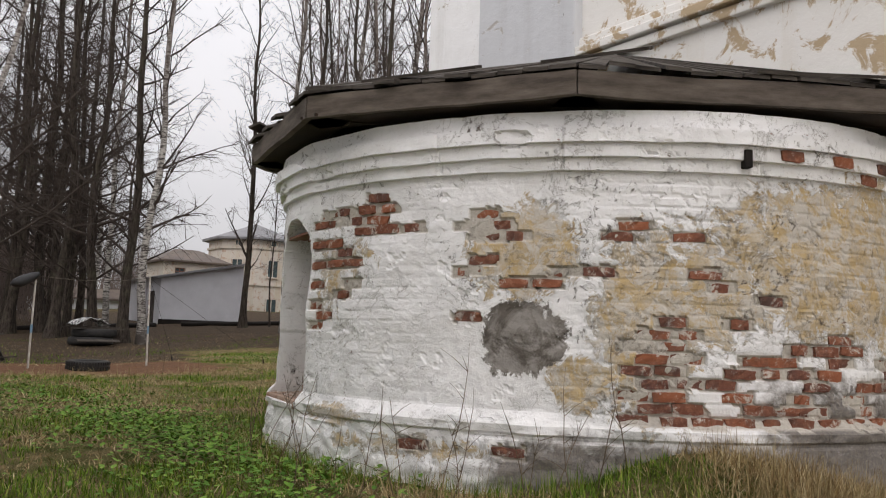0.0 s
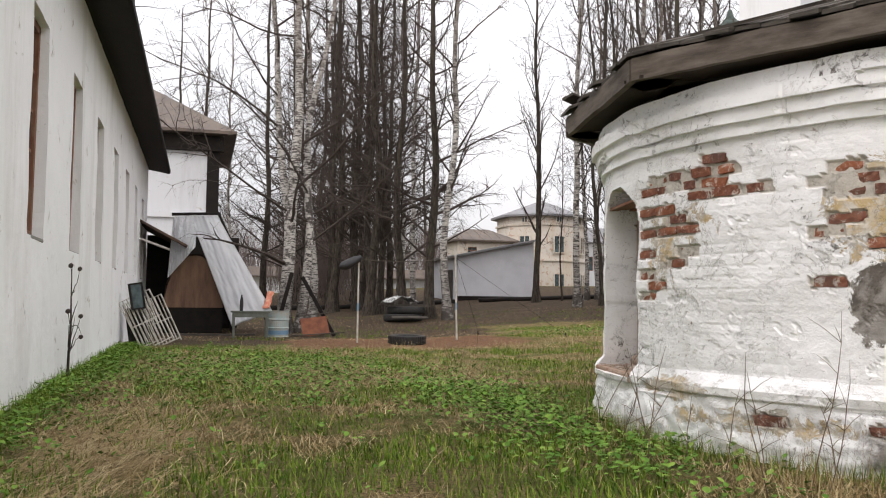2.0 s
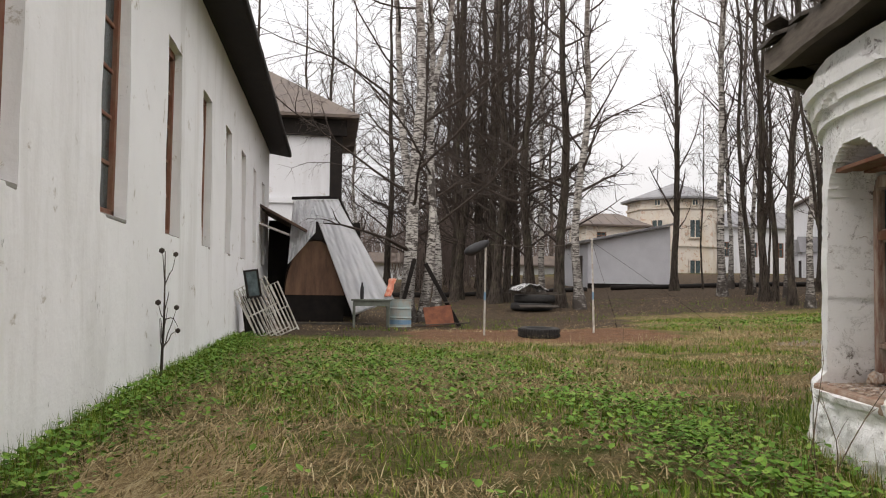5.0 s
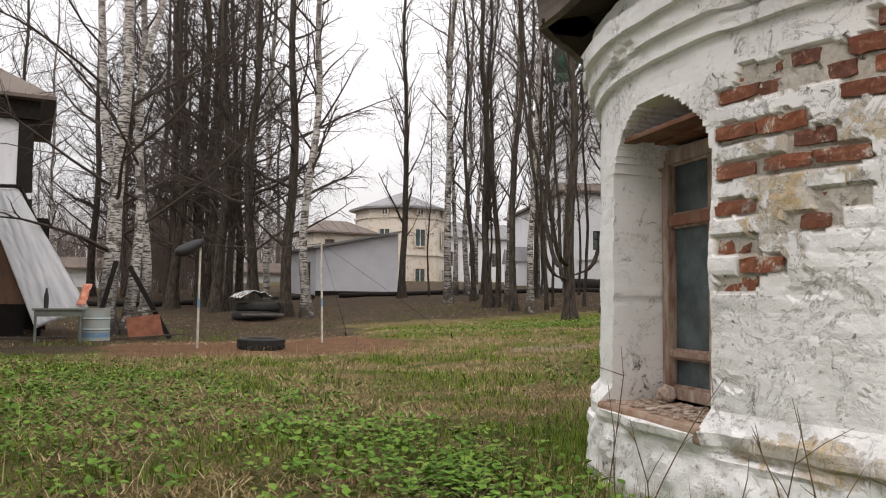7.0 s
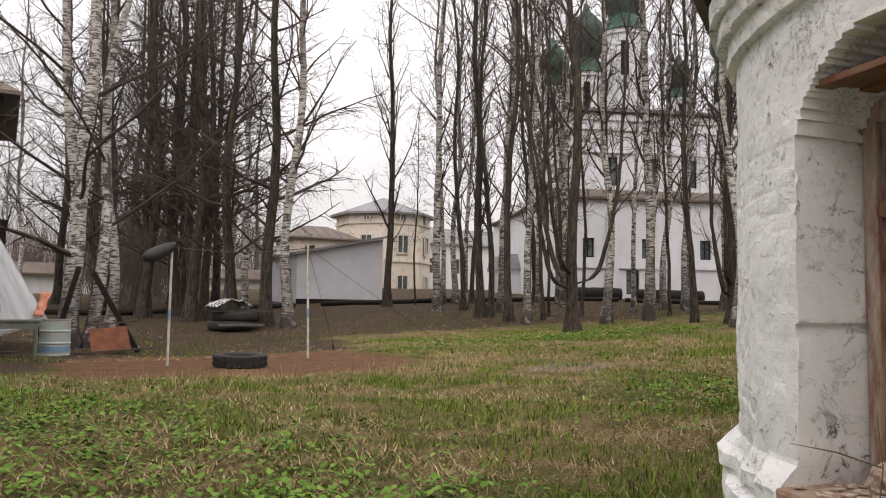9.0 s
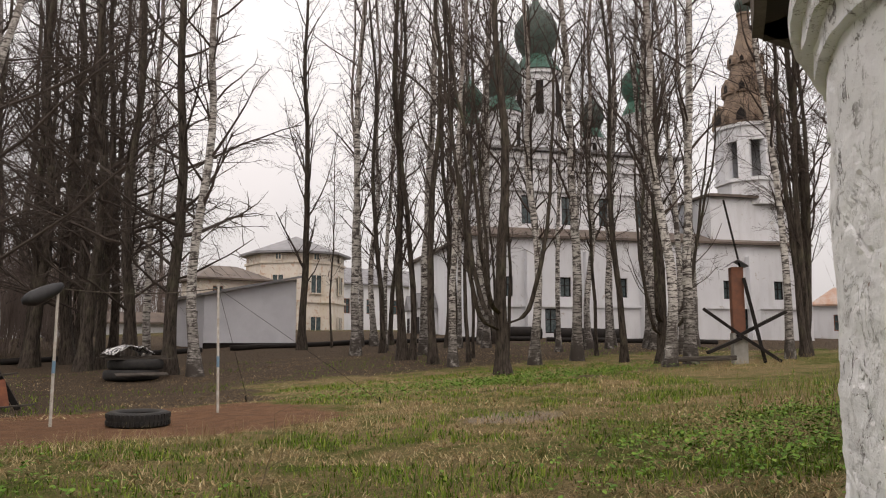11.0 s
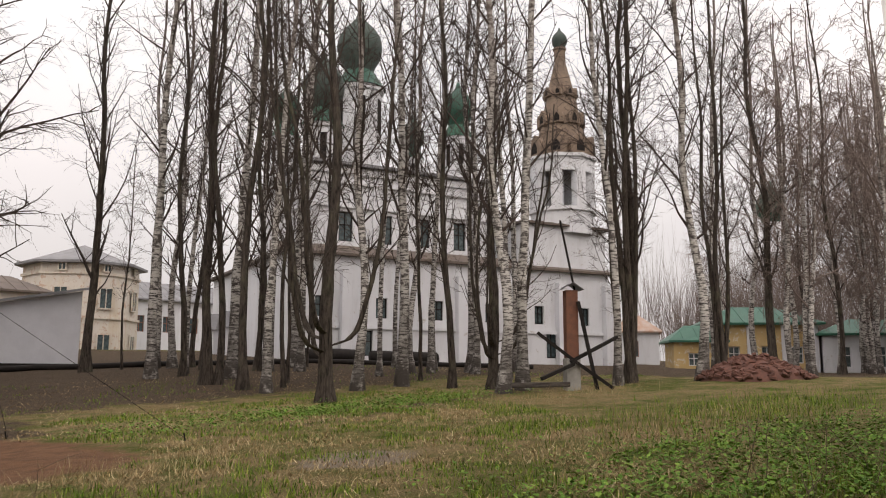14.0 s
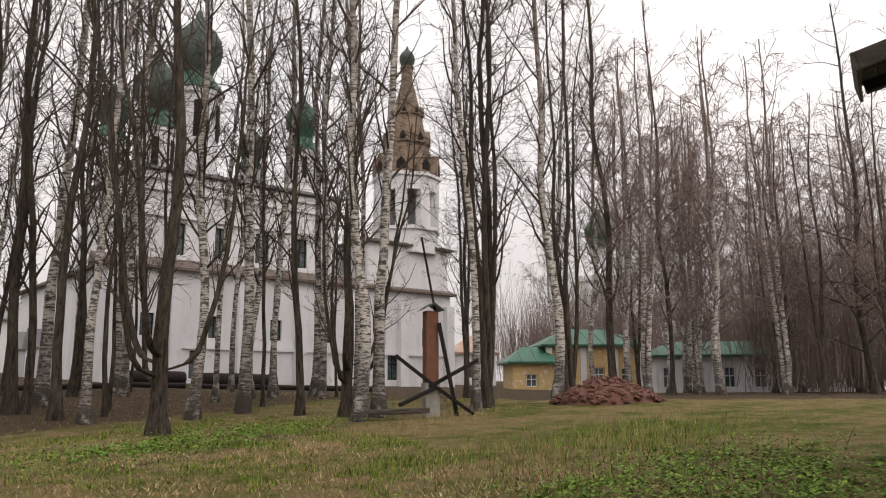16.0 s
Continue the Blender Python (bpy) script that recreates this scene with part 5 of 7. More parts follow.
def tower_house():
    t = empty("corner_tower")
    tagged(t, "squat cream and ochre tower with a hipped grey roof", "tower")
    def ring(n, r, z, c):
        return [(c[0] + r * math.cos(2 * math.pi * (k + 0.5) / n), c[1] + r * math.sin(2 * math.pi * (k + 0.5) / n), z) for k in range(n)]
    c, n = (33.1, 78.6), 8
    bm = bmesh.new()
    lo, hi = [bm.verts.new(p) for p in ring(n, 4.75, 1.0, c)], [bm.verts.new(p) for p in ring(n, 4.6, 10.0, c)]
    for k in range(n):
        bm.faces.new((lo[k], lo[(k + 1) % n], hi[(k + 1) % n], hi[k]))
    part("wall", bm, M_TOWER, t)
    bm = bmesh.new()
    a, b = [bm.verts.new(p) for p in ring(n, 5.3, 9.9, c)], [bm.verts.new(p) for p in ring(n, 5.3, 10.1, c)]
    e = bm.verts.new((c[0], c[1], 12.0))
    for k in range(n):
        bm.faces.new((a[k], a[(k + 1) % n], b[(k + 1) % n], b[k]))
        bm.faces.new((b[k], b[(k + 1) % n], e))
    bm.faces.new(a[::-1])
    part("roof", bm, M_ROOFGREY, t)
    for z0, z1, r in ((9.0, 9.2, 4.78), (5.4, 5.6, 4.85)):
        bm = bmesh.new()
        lathe(bm, [(r - 0.3, z0), (r, z0), (r, z1), (r - 0.3, z1)], 8, (c[0], c[1], 0))
        bmesh.ops.rotate(bm, verts=bm.verts, cent=(c[0], c[1], 0), matrix=Matrix.Rotation(math.pi / 8, 3, "Z"))
        part("string_course", bm, M_TOWER, t)
    for ang, z, h in ((-90, 6.3, 1.6), (-90, 2.9, 1.2), (-45, 6.3, 1.6), (-135, 6.3, 1.6), (-90, 9.35, 0.5), (-45, 9.35, 0.5), (-135, 9.35, 0.5), (-45, 2.9, 1.2)):
        win = empty("window", pose(c[0] + 4.4 * math.cos(radians(ang)), c[1] + 4.4 * math.sin(radians(ang)), 0, 0, 0, ang + 90))
        win.parent = t
        w = 0.5 if h > 1 else 0.25
        new_box("pane", -w, w, -0.05, 0.0, z, z + h, M_GLASS, win)
        bm = bmesh.new()
        for q in ((-w - 0.12, -w, z - 0.1, z + h + 0.1), (w, w + 0.12, z - 0.1, z + h + 0.1), (-w, w, z + h, z + h + 0.12), (-w, w, z - 0.12, z), (-0.03, 0.03, z, z + h)):
            box(bm, q[0], q[1], -0.14, -0.02, q[2], q[3])
        part("frame", bm, M_TOWER, win)
    low = empty("low_house")
    tagged(low, "low cream house with a brown roof beside the tower", "house")
    m = wall_block("wall", (21.8, 72), (1, 0), 5.6, 5, 1.0, 7.0, M_TOWER, low, [(1.0, 5.6, 0.9, 0.8), (3.4, 5.6, 0.9, 0.8)])
    hip_roof("roof", m, -0.5, 6.1, -0.5, 5.5, 6.9, 1.4, 2.2, M_ROOFBROWN, low)
    wing = empty("long_outbuilding")
    tagged(wing, "long white outbuilding with a grey metal roof", "building")
    m = wall_block("wall", (36.5, 84), (1, 0), 22, 7, 1.5, 8.2, M_FARWHITE, wing, [(1.5 + 3.0 * k, 5.0, 1.0, 1.6) for k in range(7)])
    hip_roof("roof", m, -0.5, 22.5, -0.5, 7.5, 8.1, 2.2, 2.5, M_ROOFGREY, wing)


tower_house()


def onion(bm, c, r, z):
    """A bulb dome with its neck, tip and ball, centred at height z."""
    prof = [(r * 0.62, -r * 1.15), (r * 0.7, -r * 0.9), (r * 0.93, -r * 0.5), (r, -0.05 * r), (r * 0.93, r * 0.38), (r * 0.72, r * 0.75), (r * 0.42, r * 1.05), (r * 0.2, r * 1.32), (r * 0.1, r * 1.7), (0.0, r * 1.75)]
    lathe(bm, prof, 20, (c[0], c[1], z))


def cathedral():
    ch = empty("cathedral")
    tagged(ch, "white five-domed cathedral with green onion domes behind the trees", "church")
    u, v = Vector((0.936, -0.35)), Vector((0.35, 0.936))
    nc = Vector((34.3, 50.0))
    wins = [(2.2 + 2.9 * k, 9.75, 1.0, 2.0) for k in range(4)]
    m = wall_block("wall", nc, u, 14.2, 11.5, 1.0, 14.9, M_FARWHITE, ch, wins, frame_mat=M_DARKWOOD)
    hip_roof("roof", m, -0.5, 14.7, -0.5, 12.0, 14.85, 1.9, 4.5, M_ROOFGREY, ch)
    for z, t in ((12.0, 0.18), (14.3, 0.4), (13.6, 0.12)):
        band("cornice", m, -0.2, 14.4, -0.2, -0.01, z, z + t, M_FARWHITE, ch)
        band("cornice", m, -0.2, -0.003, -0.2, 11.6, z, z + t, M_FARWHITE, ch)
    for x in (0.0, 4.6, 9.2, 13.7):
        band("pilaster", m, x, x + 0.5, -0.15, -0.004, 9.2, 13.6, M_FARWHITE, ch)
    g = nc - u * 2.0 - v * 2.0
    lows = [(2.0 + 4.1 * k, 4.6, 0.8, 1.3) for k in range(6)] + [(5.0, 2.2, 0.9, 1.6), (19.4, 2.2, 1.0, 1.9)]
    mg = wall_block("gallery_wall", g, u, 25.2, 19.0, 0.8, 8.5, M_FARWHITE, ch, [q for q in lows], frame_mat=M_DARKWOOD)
    bm = bmesh.new()
    pr = [(-0.4, 8.45), (-0.4, 8.6), (2.0, 9.45), (2.0, 8.45)]
    a, b = [bm.verts.new((-0.4, y, z)) for y, z in pr], [bm.verts.new((25.6, y, z)) for y, z in pr]
    for i in range(4):
        bm.faces.new((a[i], a[(i + 1) % 4], b[(i + 1) % 4], b[i]))
    bm.faces.new(a[::-1])
    bm.faces.new(b)
    bmesh.ops.transform(bm, matrix=mg, verts=bm.verts)
    part("gallery_roof", bm, M_ROOFBROWN, ch)
    bm = bmesh.new()
    pr = [(-0.4, 8.45), (-0.4, 8.6), (2.0, 9.45), (2.0, 8.45)]
    a, b = [bm.verts.new((x, 2.0, z)) for x, z in pr], [bm.verts.new((x, 19.4, z)) for x, z in pr]
    for i in range(4):
        bm.faces.new((a[i], a[(i + 1) % 4], b[(i + 1) % 4], b[i]))
    bm.faces.new(a)
    bm.faces.new(b[::-1])
    bmesh.ops.transform(bm, matrix=mg, verts=bm.verts)
    part("gallery_roof", bm, M_ROOFBROWN, ch)
    for x in (0.0, 3.6, 7.8, 11.9, 16.0, 20.2, 24.5):
        band("buttress", mg, x, x + 0.7, -0.5, -0.004, 0.8, 7.6, M_FARWHITE, ch)
    band("string_course", mg, -0.1, 25.3, -0.16, -0.006, 3.9, 4.1, M_FARWHITE, ch)
    band("bell_base", mg, 17.8, 25.2, 0.3, 7.0, 8.5, 12.0, M_FARWHITE, ch)
    hip_roof("bell_base_roof", mg, 17.4, 25.6, -0.1, 7.4, 11.9, 0.9, 3.0, M_ROOFBROWN, ch)
    # side face: two porches and an apse
    for k, y in enumerate((9.0, 12.5)):
        bm = bmesh.new()
        box(bm, -1.3, -0.01, y, y + 1.6, 0.8, 4.2, mg)
        part("porch", bm, M_FARWHITE, ch)
        bm = bmesh.new()
        pr = [(y - 0.25, 4.2), (y + 0.8, 5.4), (y + 1.85, 4.2)]
        a, b = [bm.verts.new((-1.5, p, z)) for p, z in pr], [bm.verts.new((-0.01, p, z)) for p, z in pr]
        bm.faces.new(a)
        bm.faces.new(b[::-1])
        for i in range(3):
            bm.faces.new((a[i], a[(i + 1) % 3], b[(i + 1) % 3], b[i]))
        bmesh.ops.transform(bm, matrix=mg, verts=bm.verts)
        part("porch_roof", bm, M_ROOFGREY, ch)
        bm = bmesh.new()
        box(bm, -1.34, -1.305, y + 0.4, y + 1.2, 1.8, 3.6, mg)
        part("porch_door", bm, M_DARKWOOD, ch)
    domes = [((41.5, 53.1), 1.75, 25.8, 1.7, 15.0, M_DOMEGREY), ((35.9, 50.6), 1.45, 20.5, 1.25, 14.5, M_DOMEGREY), ((38.2, 57.6), 1.15, 21.0, 0.95, 14.5, M_DOME),
             ((46.9, 52.6), 1.0, 19.9, 0.85, 14.5, M_DOMEGREY), ((46.2, 47.2), 1.2, 20.8, 1.0, 14.5, M_DOME)]
    for c, r, zb, dr, z0, mt in domes:
        dm = empty("dome")
        dm.parent = ch
        zt = zb - r * 1.15
        bm = bmesh.new()
        lathe(bm, [(dr, z0), (dr, zt - r * 1.0), (dr * 1.12, zt - r * 0.98), (dr * 1.12, zt - r * 0.8), (dr * 0.98, zt - r * 0.78)], 20, (c[0], c[1], 0))
        part("drum", bm, M_FARWHITE, dm)
        bm = bmesh.new()
        lathe(bm, [(dr * 1.2, zt - r * 0.8), (r * 0.62, zt + 0.02)], 20, (c[0], c[1], 0))
        part("skirt", bm, M_ROOFGREEN if mt is M_DOME else M_DOME, dm)
        bm = bmesh.new()
        onion(bm, c, r, zb)
        part("bulb", bm, mt, dm, smooth=True)
        bm = bmesh.new()
        tube(bm, [(c[0], c[1], zb + r * 1.7), (c[0], c[1], zb + r * 1.7 + 2.4)], 0.05, 6)
        box(bm, c[0] - 0.5, c[0] + 0.5, c[1] - 0.04, c[1] + 0.04, zb + r * 1.7 + 1.6, zb + r * 1.7 + 1.7)
        part("cross", bm, M_DARKWOOD, dm)
        for k in range(6):
            an = k * math.pi / 3 - 2.2
            new_box("drum_window", -dr * 0.17, dr * 0.17, -0.03, 0.05, zt - r * 1.0 - dr * 1.9, zt - r * 1.0 - dr * 0.35, M_DARKWOOD, dm, pose(c[0] + dr * math.cos(an), c[1] + dr * math.sin(an), 0, 0, 0, math.degrees(an) + 90))
    # bell tower with a bare brick tent roof
    c = (53.7, 42.9)
    bt = empty("bell_tower")
    tagged(bt, "octagonal bell tower with open arches and a bare brick tent roof", "bell tower")
    bm = bmesh.new()
    lathe(bm, [(2.5, 11.5), (2.5, 13.2), (2.7, 13.25), (2.7, 13.5), (2.2, 13.55)], 8, (c[0], c[1], 0))
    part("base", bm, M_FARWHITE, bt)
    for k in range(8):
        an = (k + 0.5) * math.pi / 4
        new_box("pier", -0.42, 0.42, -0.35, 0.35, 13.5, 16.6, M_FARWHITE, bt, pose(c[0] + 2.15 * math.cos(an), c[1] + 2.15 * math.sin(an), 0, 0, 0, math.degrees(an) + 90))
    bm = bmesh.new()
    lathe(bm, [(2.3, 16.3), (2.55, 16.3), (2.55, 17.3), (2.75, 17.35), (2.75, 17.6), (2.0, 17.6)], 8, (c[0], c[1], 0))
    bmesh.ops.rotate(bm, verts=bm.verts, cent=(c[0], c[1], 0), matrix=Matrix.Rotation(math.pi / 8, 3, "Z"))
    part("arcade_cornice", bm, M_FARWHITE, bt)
    tent = [(2.35, 17.6), (1.6, 20.6), (0.95, 23.6), (0.45, 25.6), (0.45, 26.6), (0.55, 26.65), (0.55, 26.8), (0.0, 26.85)]
    bm = bmesh.new()
    lathe(bm, tent, 8, (c[0], c[1], 0))
    bmesh.ops.rotate(bm, verts=bm.verts, cent=(c[0], c[1], 0), matrix=Matrix.Rotation(math.pi / 8, 3, "Z"))
    part("tent_roof", bm, M_TENT, bt)
    bm = bmesh.new()
    onion(bm, c, 0.62, 27.5)
    part("bulb", bm, M_DOMEGREY, bt, smooth=True)

    def gable(w, h, d):
        """A rounded kokoshnik gable with a dark opening."""
        bm = bmesh.new()
        pr = [(-w, 0), (w, 0), (w, h * 0.45), (w * 0.8, h * 0.68), (w * 0.35, h * 0.86), (0, h), (-w * 0.35, h * 0.86), (-w * 0.8, h * 0.68), (-w, h * 0.45)]
        f, g = [bm.verts.new((x, -d, z)) for x, z in pr], [bm.verts.new((x, d, z)) for x, z in pr]
        bm.faces.new(f)
        bm.faces.new(g[::-1])
        for i in range(len(pr)):
            bm.faces.new((f[i], f[(i + 1) % len(pr)], g[(i + 1) % len(pr)], g[i]))
        return bm
    for k in range(8):
        an = k * 45 + 22.5
        for z, r, w, h in ((17.6, 2.2, 0.85, 1.7), (20.2, 1.5, 0.5, 1.2), (22.6, 1.0, 0.32, 0.8)):
            m = pose(c[0] + r * math.cos(radians(an)), c[1] + r * math.sin(radians(an)), z, 0, 0, an + 90)
            g = part("gable", gable(w, h, 0.32), M_TENT, bt)
            g.matrix_basis = m
            o = part("gable_opening", gable(w * 0.42, h * 0.55, 0.04), M_DARKWOOD, bt)
            o.matrix_basis = m @ pose(0, -0.31, h * 0.12)


cathedral()


def right_buildings():
    y = empty("ochre_house")
    tagged(y, "ochre house with white trim and a green metal roof", "house")
    u = Vector((0.57, -0.822))
    m = wall_block("wall", (58.4, 33.6), u, 7.6, 6, 0.8, 4.7, M_OCHREWALL, y, [(1.3, 1.9, 0.8, 1.2), (3.6, 1.9, 0.8, 1.2), (5.7, 1.9, 0.8, 1.2)], frame_mat=M_FARWHITE)
    hip_roof("roof", m, -0.4, 8.0, -0.4, 6.4, 4.65, 1.5, 2.6, M_ROOFGREEN, y)
    for x in (0.0, 2.6, 5.0, 7.1):
        band("pilaster", m, x, x + 0.45, -0.1, -0.004, 0.8, 4.6, M_FARWHITE, y)
    low = empty("ochre_wing")
    tagged(low, "low ochre wing with a green lean-to roof", "house")
    m = wall_block("wall", (55.9, 35.2), u, 3.4, 4, 0.8, 3.4, M_OCHREWALL, low, [(1.0, 1.7, 0.8, 0.9)], frame_mat=M_FARWHITE)
    hip_roof("roof", m, -0.4, 3.8, -0.4, 4.4, 3.35, 1.3, 1.5, M_ROOFGREEN, low)
    w = empty("white_gate_house")
    tagged(w, "long white building with pilasters, small windows and a green roof", "house")
    m = wall_block("wall", (62.3, 27.0), (0.4, -0.917), 16, 6, 0.7, 3.9, M_FARWHITE, w, [(1.0 + 2.2 * k, 1.6, 0.8, 1.5) for k in range(7)], frame_mat=M_FARWHITE)
    hip_roof("roof", m, -0.4, 16.4, -0.4, 6.4, 3.85, 1.3, 2.6, M_ROOFGREEN, w)
    for k in range(8):
        band("pilaster", m, 0.1 + 2.2 * k, 0.55 + 2.2 * k, -0.1, -0.004, 0.7, 3.8, M_FARWHITE, w)
    s = empty("white_lodge")
    tagged(s, "small white lodge with a pale rusty hipped roof", "house")
    m = wall_block("wall", (66.9, 46.4), (0.47, -0.88), 4.2, 4, 1.0, 4.8, M_FARWHITE, s, [(1.6, 2.6, 0.8, 1.4)])
    hip_roof("roof", m, -0.3, 4.5, -0.3, 4.3, 4.75, 1.7, 2.0, M_ROOFPALE, s)
    d = empty("distant_church")
    tagged(d, "distant church tower with a green onion dome", "church")
    bm = bmesh.new()
    lathe(bm, [(3.2, 0), (3.2, 15.5), (3.5, 15.6), (3.5, 16.2), (1.7, 18.4), (1.2, 18.5), (1.2, 20.6)], 8, (105.8, 44.6, 0))
    part("tower", bm, M_FARWHITE, d)
    bm = bmesh.new()
    onion(bm, (105.8, 44.6), 1.9, 22.4)
    part("dome", bm, M_DOME, d, smooth=True)


M_ROOFPALE = simple("pale_rusty_roof", (0.42, 0.36, 0.32), (0.35, 0.2, 0.13), 1.5, 0.6, 0.1, 0.003)
right_buildings()

# ---- the yard ----


def tyre_mesh(name, r, w, hole=0.56):
    bm = bmesh.new()
    h = w / 2
    prof = [(r * hole, -h * 0.62), (r * 0.72, -h * 0.98), (r * 0.9, -h), (r * 0.97, -h * 0.8), (r, -h * 0.35), (r, h * 0.35), (r * 0.97, h * 0.8), (r * 0.9, h), (r * 0.72, h * 0.98), (r * hole, h * 0.62), (r * hole * 1.08, h * 0.4), (r * 0.86, h * 0.5), (r * 0.86, -h * 0.5), (r * hole * 1.08, -h * 0.4), (r * hole, -h * 0.62)]
    lathe(bm, prof, 56, (0, 0, h))
    bmesh.ops.remove_doubles(bm, verts=bm.verts, dist=1e-4)
    return bm


def build_tyres():
    t = empty("tyre", pose(4.1, 21.3, gz(4.1, 21.3) + 0.0, 1.5, 0, 0))
    tagged(t, "worn black truck tyre lying flat on red earth", "tyre")
    part("casing", tyre_mesh("casing", 0.485, 0.235), M_RUBBER, t, smooth=True)
    bm = bmesh.new()
    box(bm, -0.012, 0.012, -0.02, 0.02, -0.035, 0.035)
    lug = part("tread_block", bm, M_RUBBER, t)
    for k in range(44):
        an = 2 * math.pi * k / 44
        for s in (0.055, 0.165):
            o = lug if k == 0 and s < 0.1 else new("tread_block", lug.data)
            o.parent = t
            o.matrix_basis = pose(0.486 * math.cos(an), 0.486 * math.sin(an), s + 0.012, 0, 0, math.degrees(an))
    # stack of large tyres under boards and a cloth
    x, y = 6.95, 33.0
    z = gz(x, y)
    first = empty("stacked_tyre", pose(x - 0.05, y, z))
    tagged(first, "large dark tyre in a stack under boards", "tyre", "stacked tyres")
    part("casing", tyre_mesh("casing", 0.8, 0.3, 0.5), M_RUBBER, first, smooth=True)
    copy_thing(first, pose(x + 0.08, y + 0.05, z + 0.3, 0, 0, 40))
    for k, (dx, a, dz) in enumerate(((0.1, 4, 0.61), (-0.1, -7, 0.645), (0.05, 11, 0.68))):
        ob = new_box("board", -0.98, 0.98, -0.12 + 0.2 * (k - 1), 0.1 + 0.2 * (k - 1), 0, 0.03, M_WOOD, None, bevel=0.004)
        ob.matrix_basis = pose(x + dx, y - 0.2, z + dz, 0, 0, a)
        tagged(ob, "weathered board lying on the stacked tyres", "board", "boards on the tyres")
    ob = new_box("board", -0.75, 0.75, -0.1, 0.1, 0, 0.04, M_WOOD, None, bevel=0.004)
    ob.matrix_basis = pose(x, y - 0.95, z + 0.16, 20, 0, 3)
    tagged(ob, "weathered board leaning against the tyre stack", "board", "boards on the tyres")
    bm = bmesh.new()
    bmesh.ops.create_grid(bm, x_segments=26, y_segments=18, size=0.5)
    for v in bm.verts:
        v.co.x *= 1.25
        v.co.y *= 0.9
        e = abs(v.co.x) / 0.62
        v.co.z = 0.2 * (1 - e ** 2) + 0.07 * noise.noise((v.co.x * 4, v.co.y * 4, 0)) + 0.12
    bmesh.ops.solidify(bm, geom=bm.faces[:], thickness=0.03)
    cl = part("folded_cloth", bm, M_CLOTH, smooth=True)
    cl.matrix_basis = pose(x - 0.2, y - 0.1, z + 0.68, 0, 0, 12)
    tagged(cl, "black and white checked cloth heaped on boards", "cloth")


build_tyres()


def build_net_poles():
    for x, y, h, lean in ((2.887, 21.8, 2.2, 0.3), (5.84, 22.5, 2.36, -1.5)):
        p = empty("pole", pose(x, y, gz(x, y), 0, lean, 0))
        tagged(p, "thin pale metal pole with a blue band, set in earth", "pole", "rope poles")
        bm = bmesh.new()
        tube(bm, [(0, 0, -0.2), (0, 0, h)], [0.025, 0.022], 10)
        part("shaft", bm, M_PALE, p)
        bm = bmesh.new()
        lathe(bm, [(0.028, 0.85), (0.028, 1.05)], 10)
        part("painted_band", bm, M_BAND, p, "faded blue paint band")
        bm = bmesh.new()
        lathe(bm, [(0.0, h - 0.005), (0.04, h), (0.04, h + 0.03), (0.0, h + 0.035)], 10)
        part("cap", bm, M_PALE, p)
    a, b = Vector((2.9, 21.8, 2.2)), Vector((5.78, 22.5, 2.36))
    pts = [a.lerp(b, k / 12) - Vector((0, 0, 0.09 * math.sin(math.pi * k / 12))) for k in range(13)]
    bm = bmesh.new()
    tube(bm, pts, 0.009, 6)
    tagged(part("rope", bm, M_ROPE), "old rope stretched between two poles", "rope")
    for q in ((8.6, 21.2), (7.2, 24.5)):
        bm = bmesh.new()
        tube(bm, [b, (q[0], q[1], gz(*q) + 0.02)], 0.004, 5)
        tagged(part("guy_wire", bm, M_DARKWOOD), "thin dark guy wire staked in grass", "wire", "guy wires")
    for q in ((8.6, 21.2), (7.2, 24.5)):
        bm = bmesh.new()
        tube(bm, [(q[0], q[1], gz(*q) - 0.1), (q[0] - 0.05, q[1], gz(*q) + 0.12)], 0.012, 6)
        tagged(part("stake", bm, M_DARKWOOD), "short dark stake driven into grass", "stake", "stakes")
    bm = bmesh.new()
    pts, rad = [], []
    for k in range(9):
        u = k / 8
        pts.append((2.96 - 0.58 * u, 21.77, 2.27 - 0.3 * u - 0.03 * math.sin(u * 3)))
        rad.append((0.04, 0.09, 0.11, 0.12, 0.125, 0.125, 0.12, 0.105, 0.05)[k])
    tube(bm, pts, rad, 12)
    for v in bm.verts:
        v.co += Vector((0, 1, 1)) * 0.02 * noise.noise(v.co * 7)
    tagged(part("rolled_bag", bm, M_BLACKBAG, smooth=True), "rolled black sack tied to the pole top", "bag")


M_BAND = simple("blue_band_paint", (0.12, 0.25, 0.4), (0.2, 0.3, 0.38), 10, 0.6)
build_net_poles()


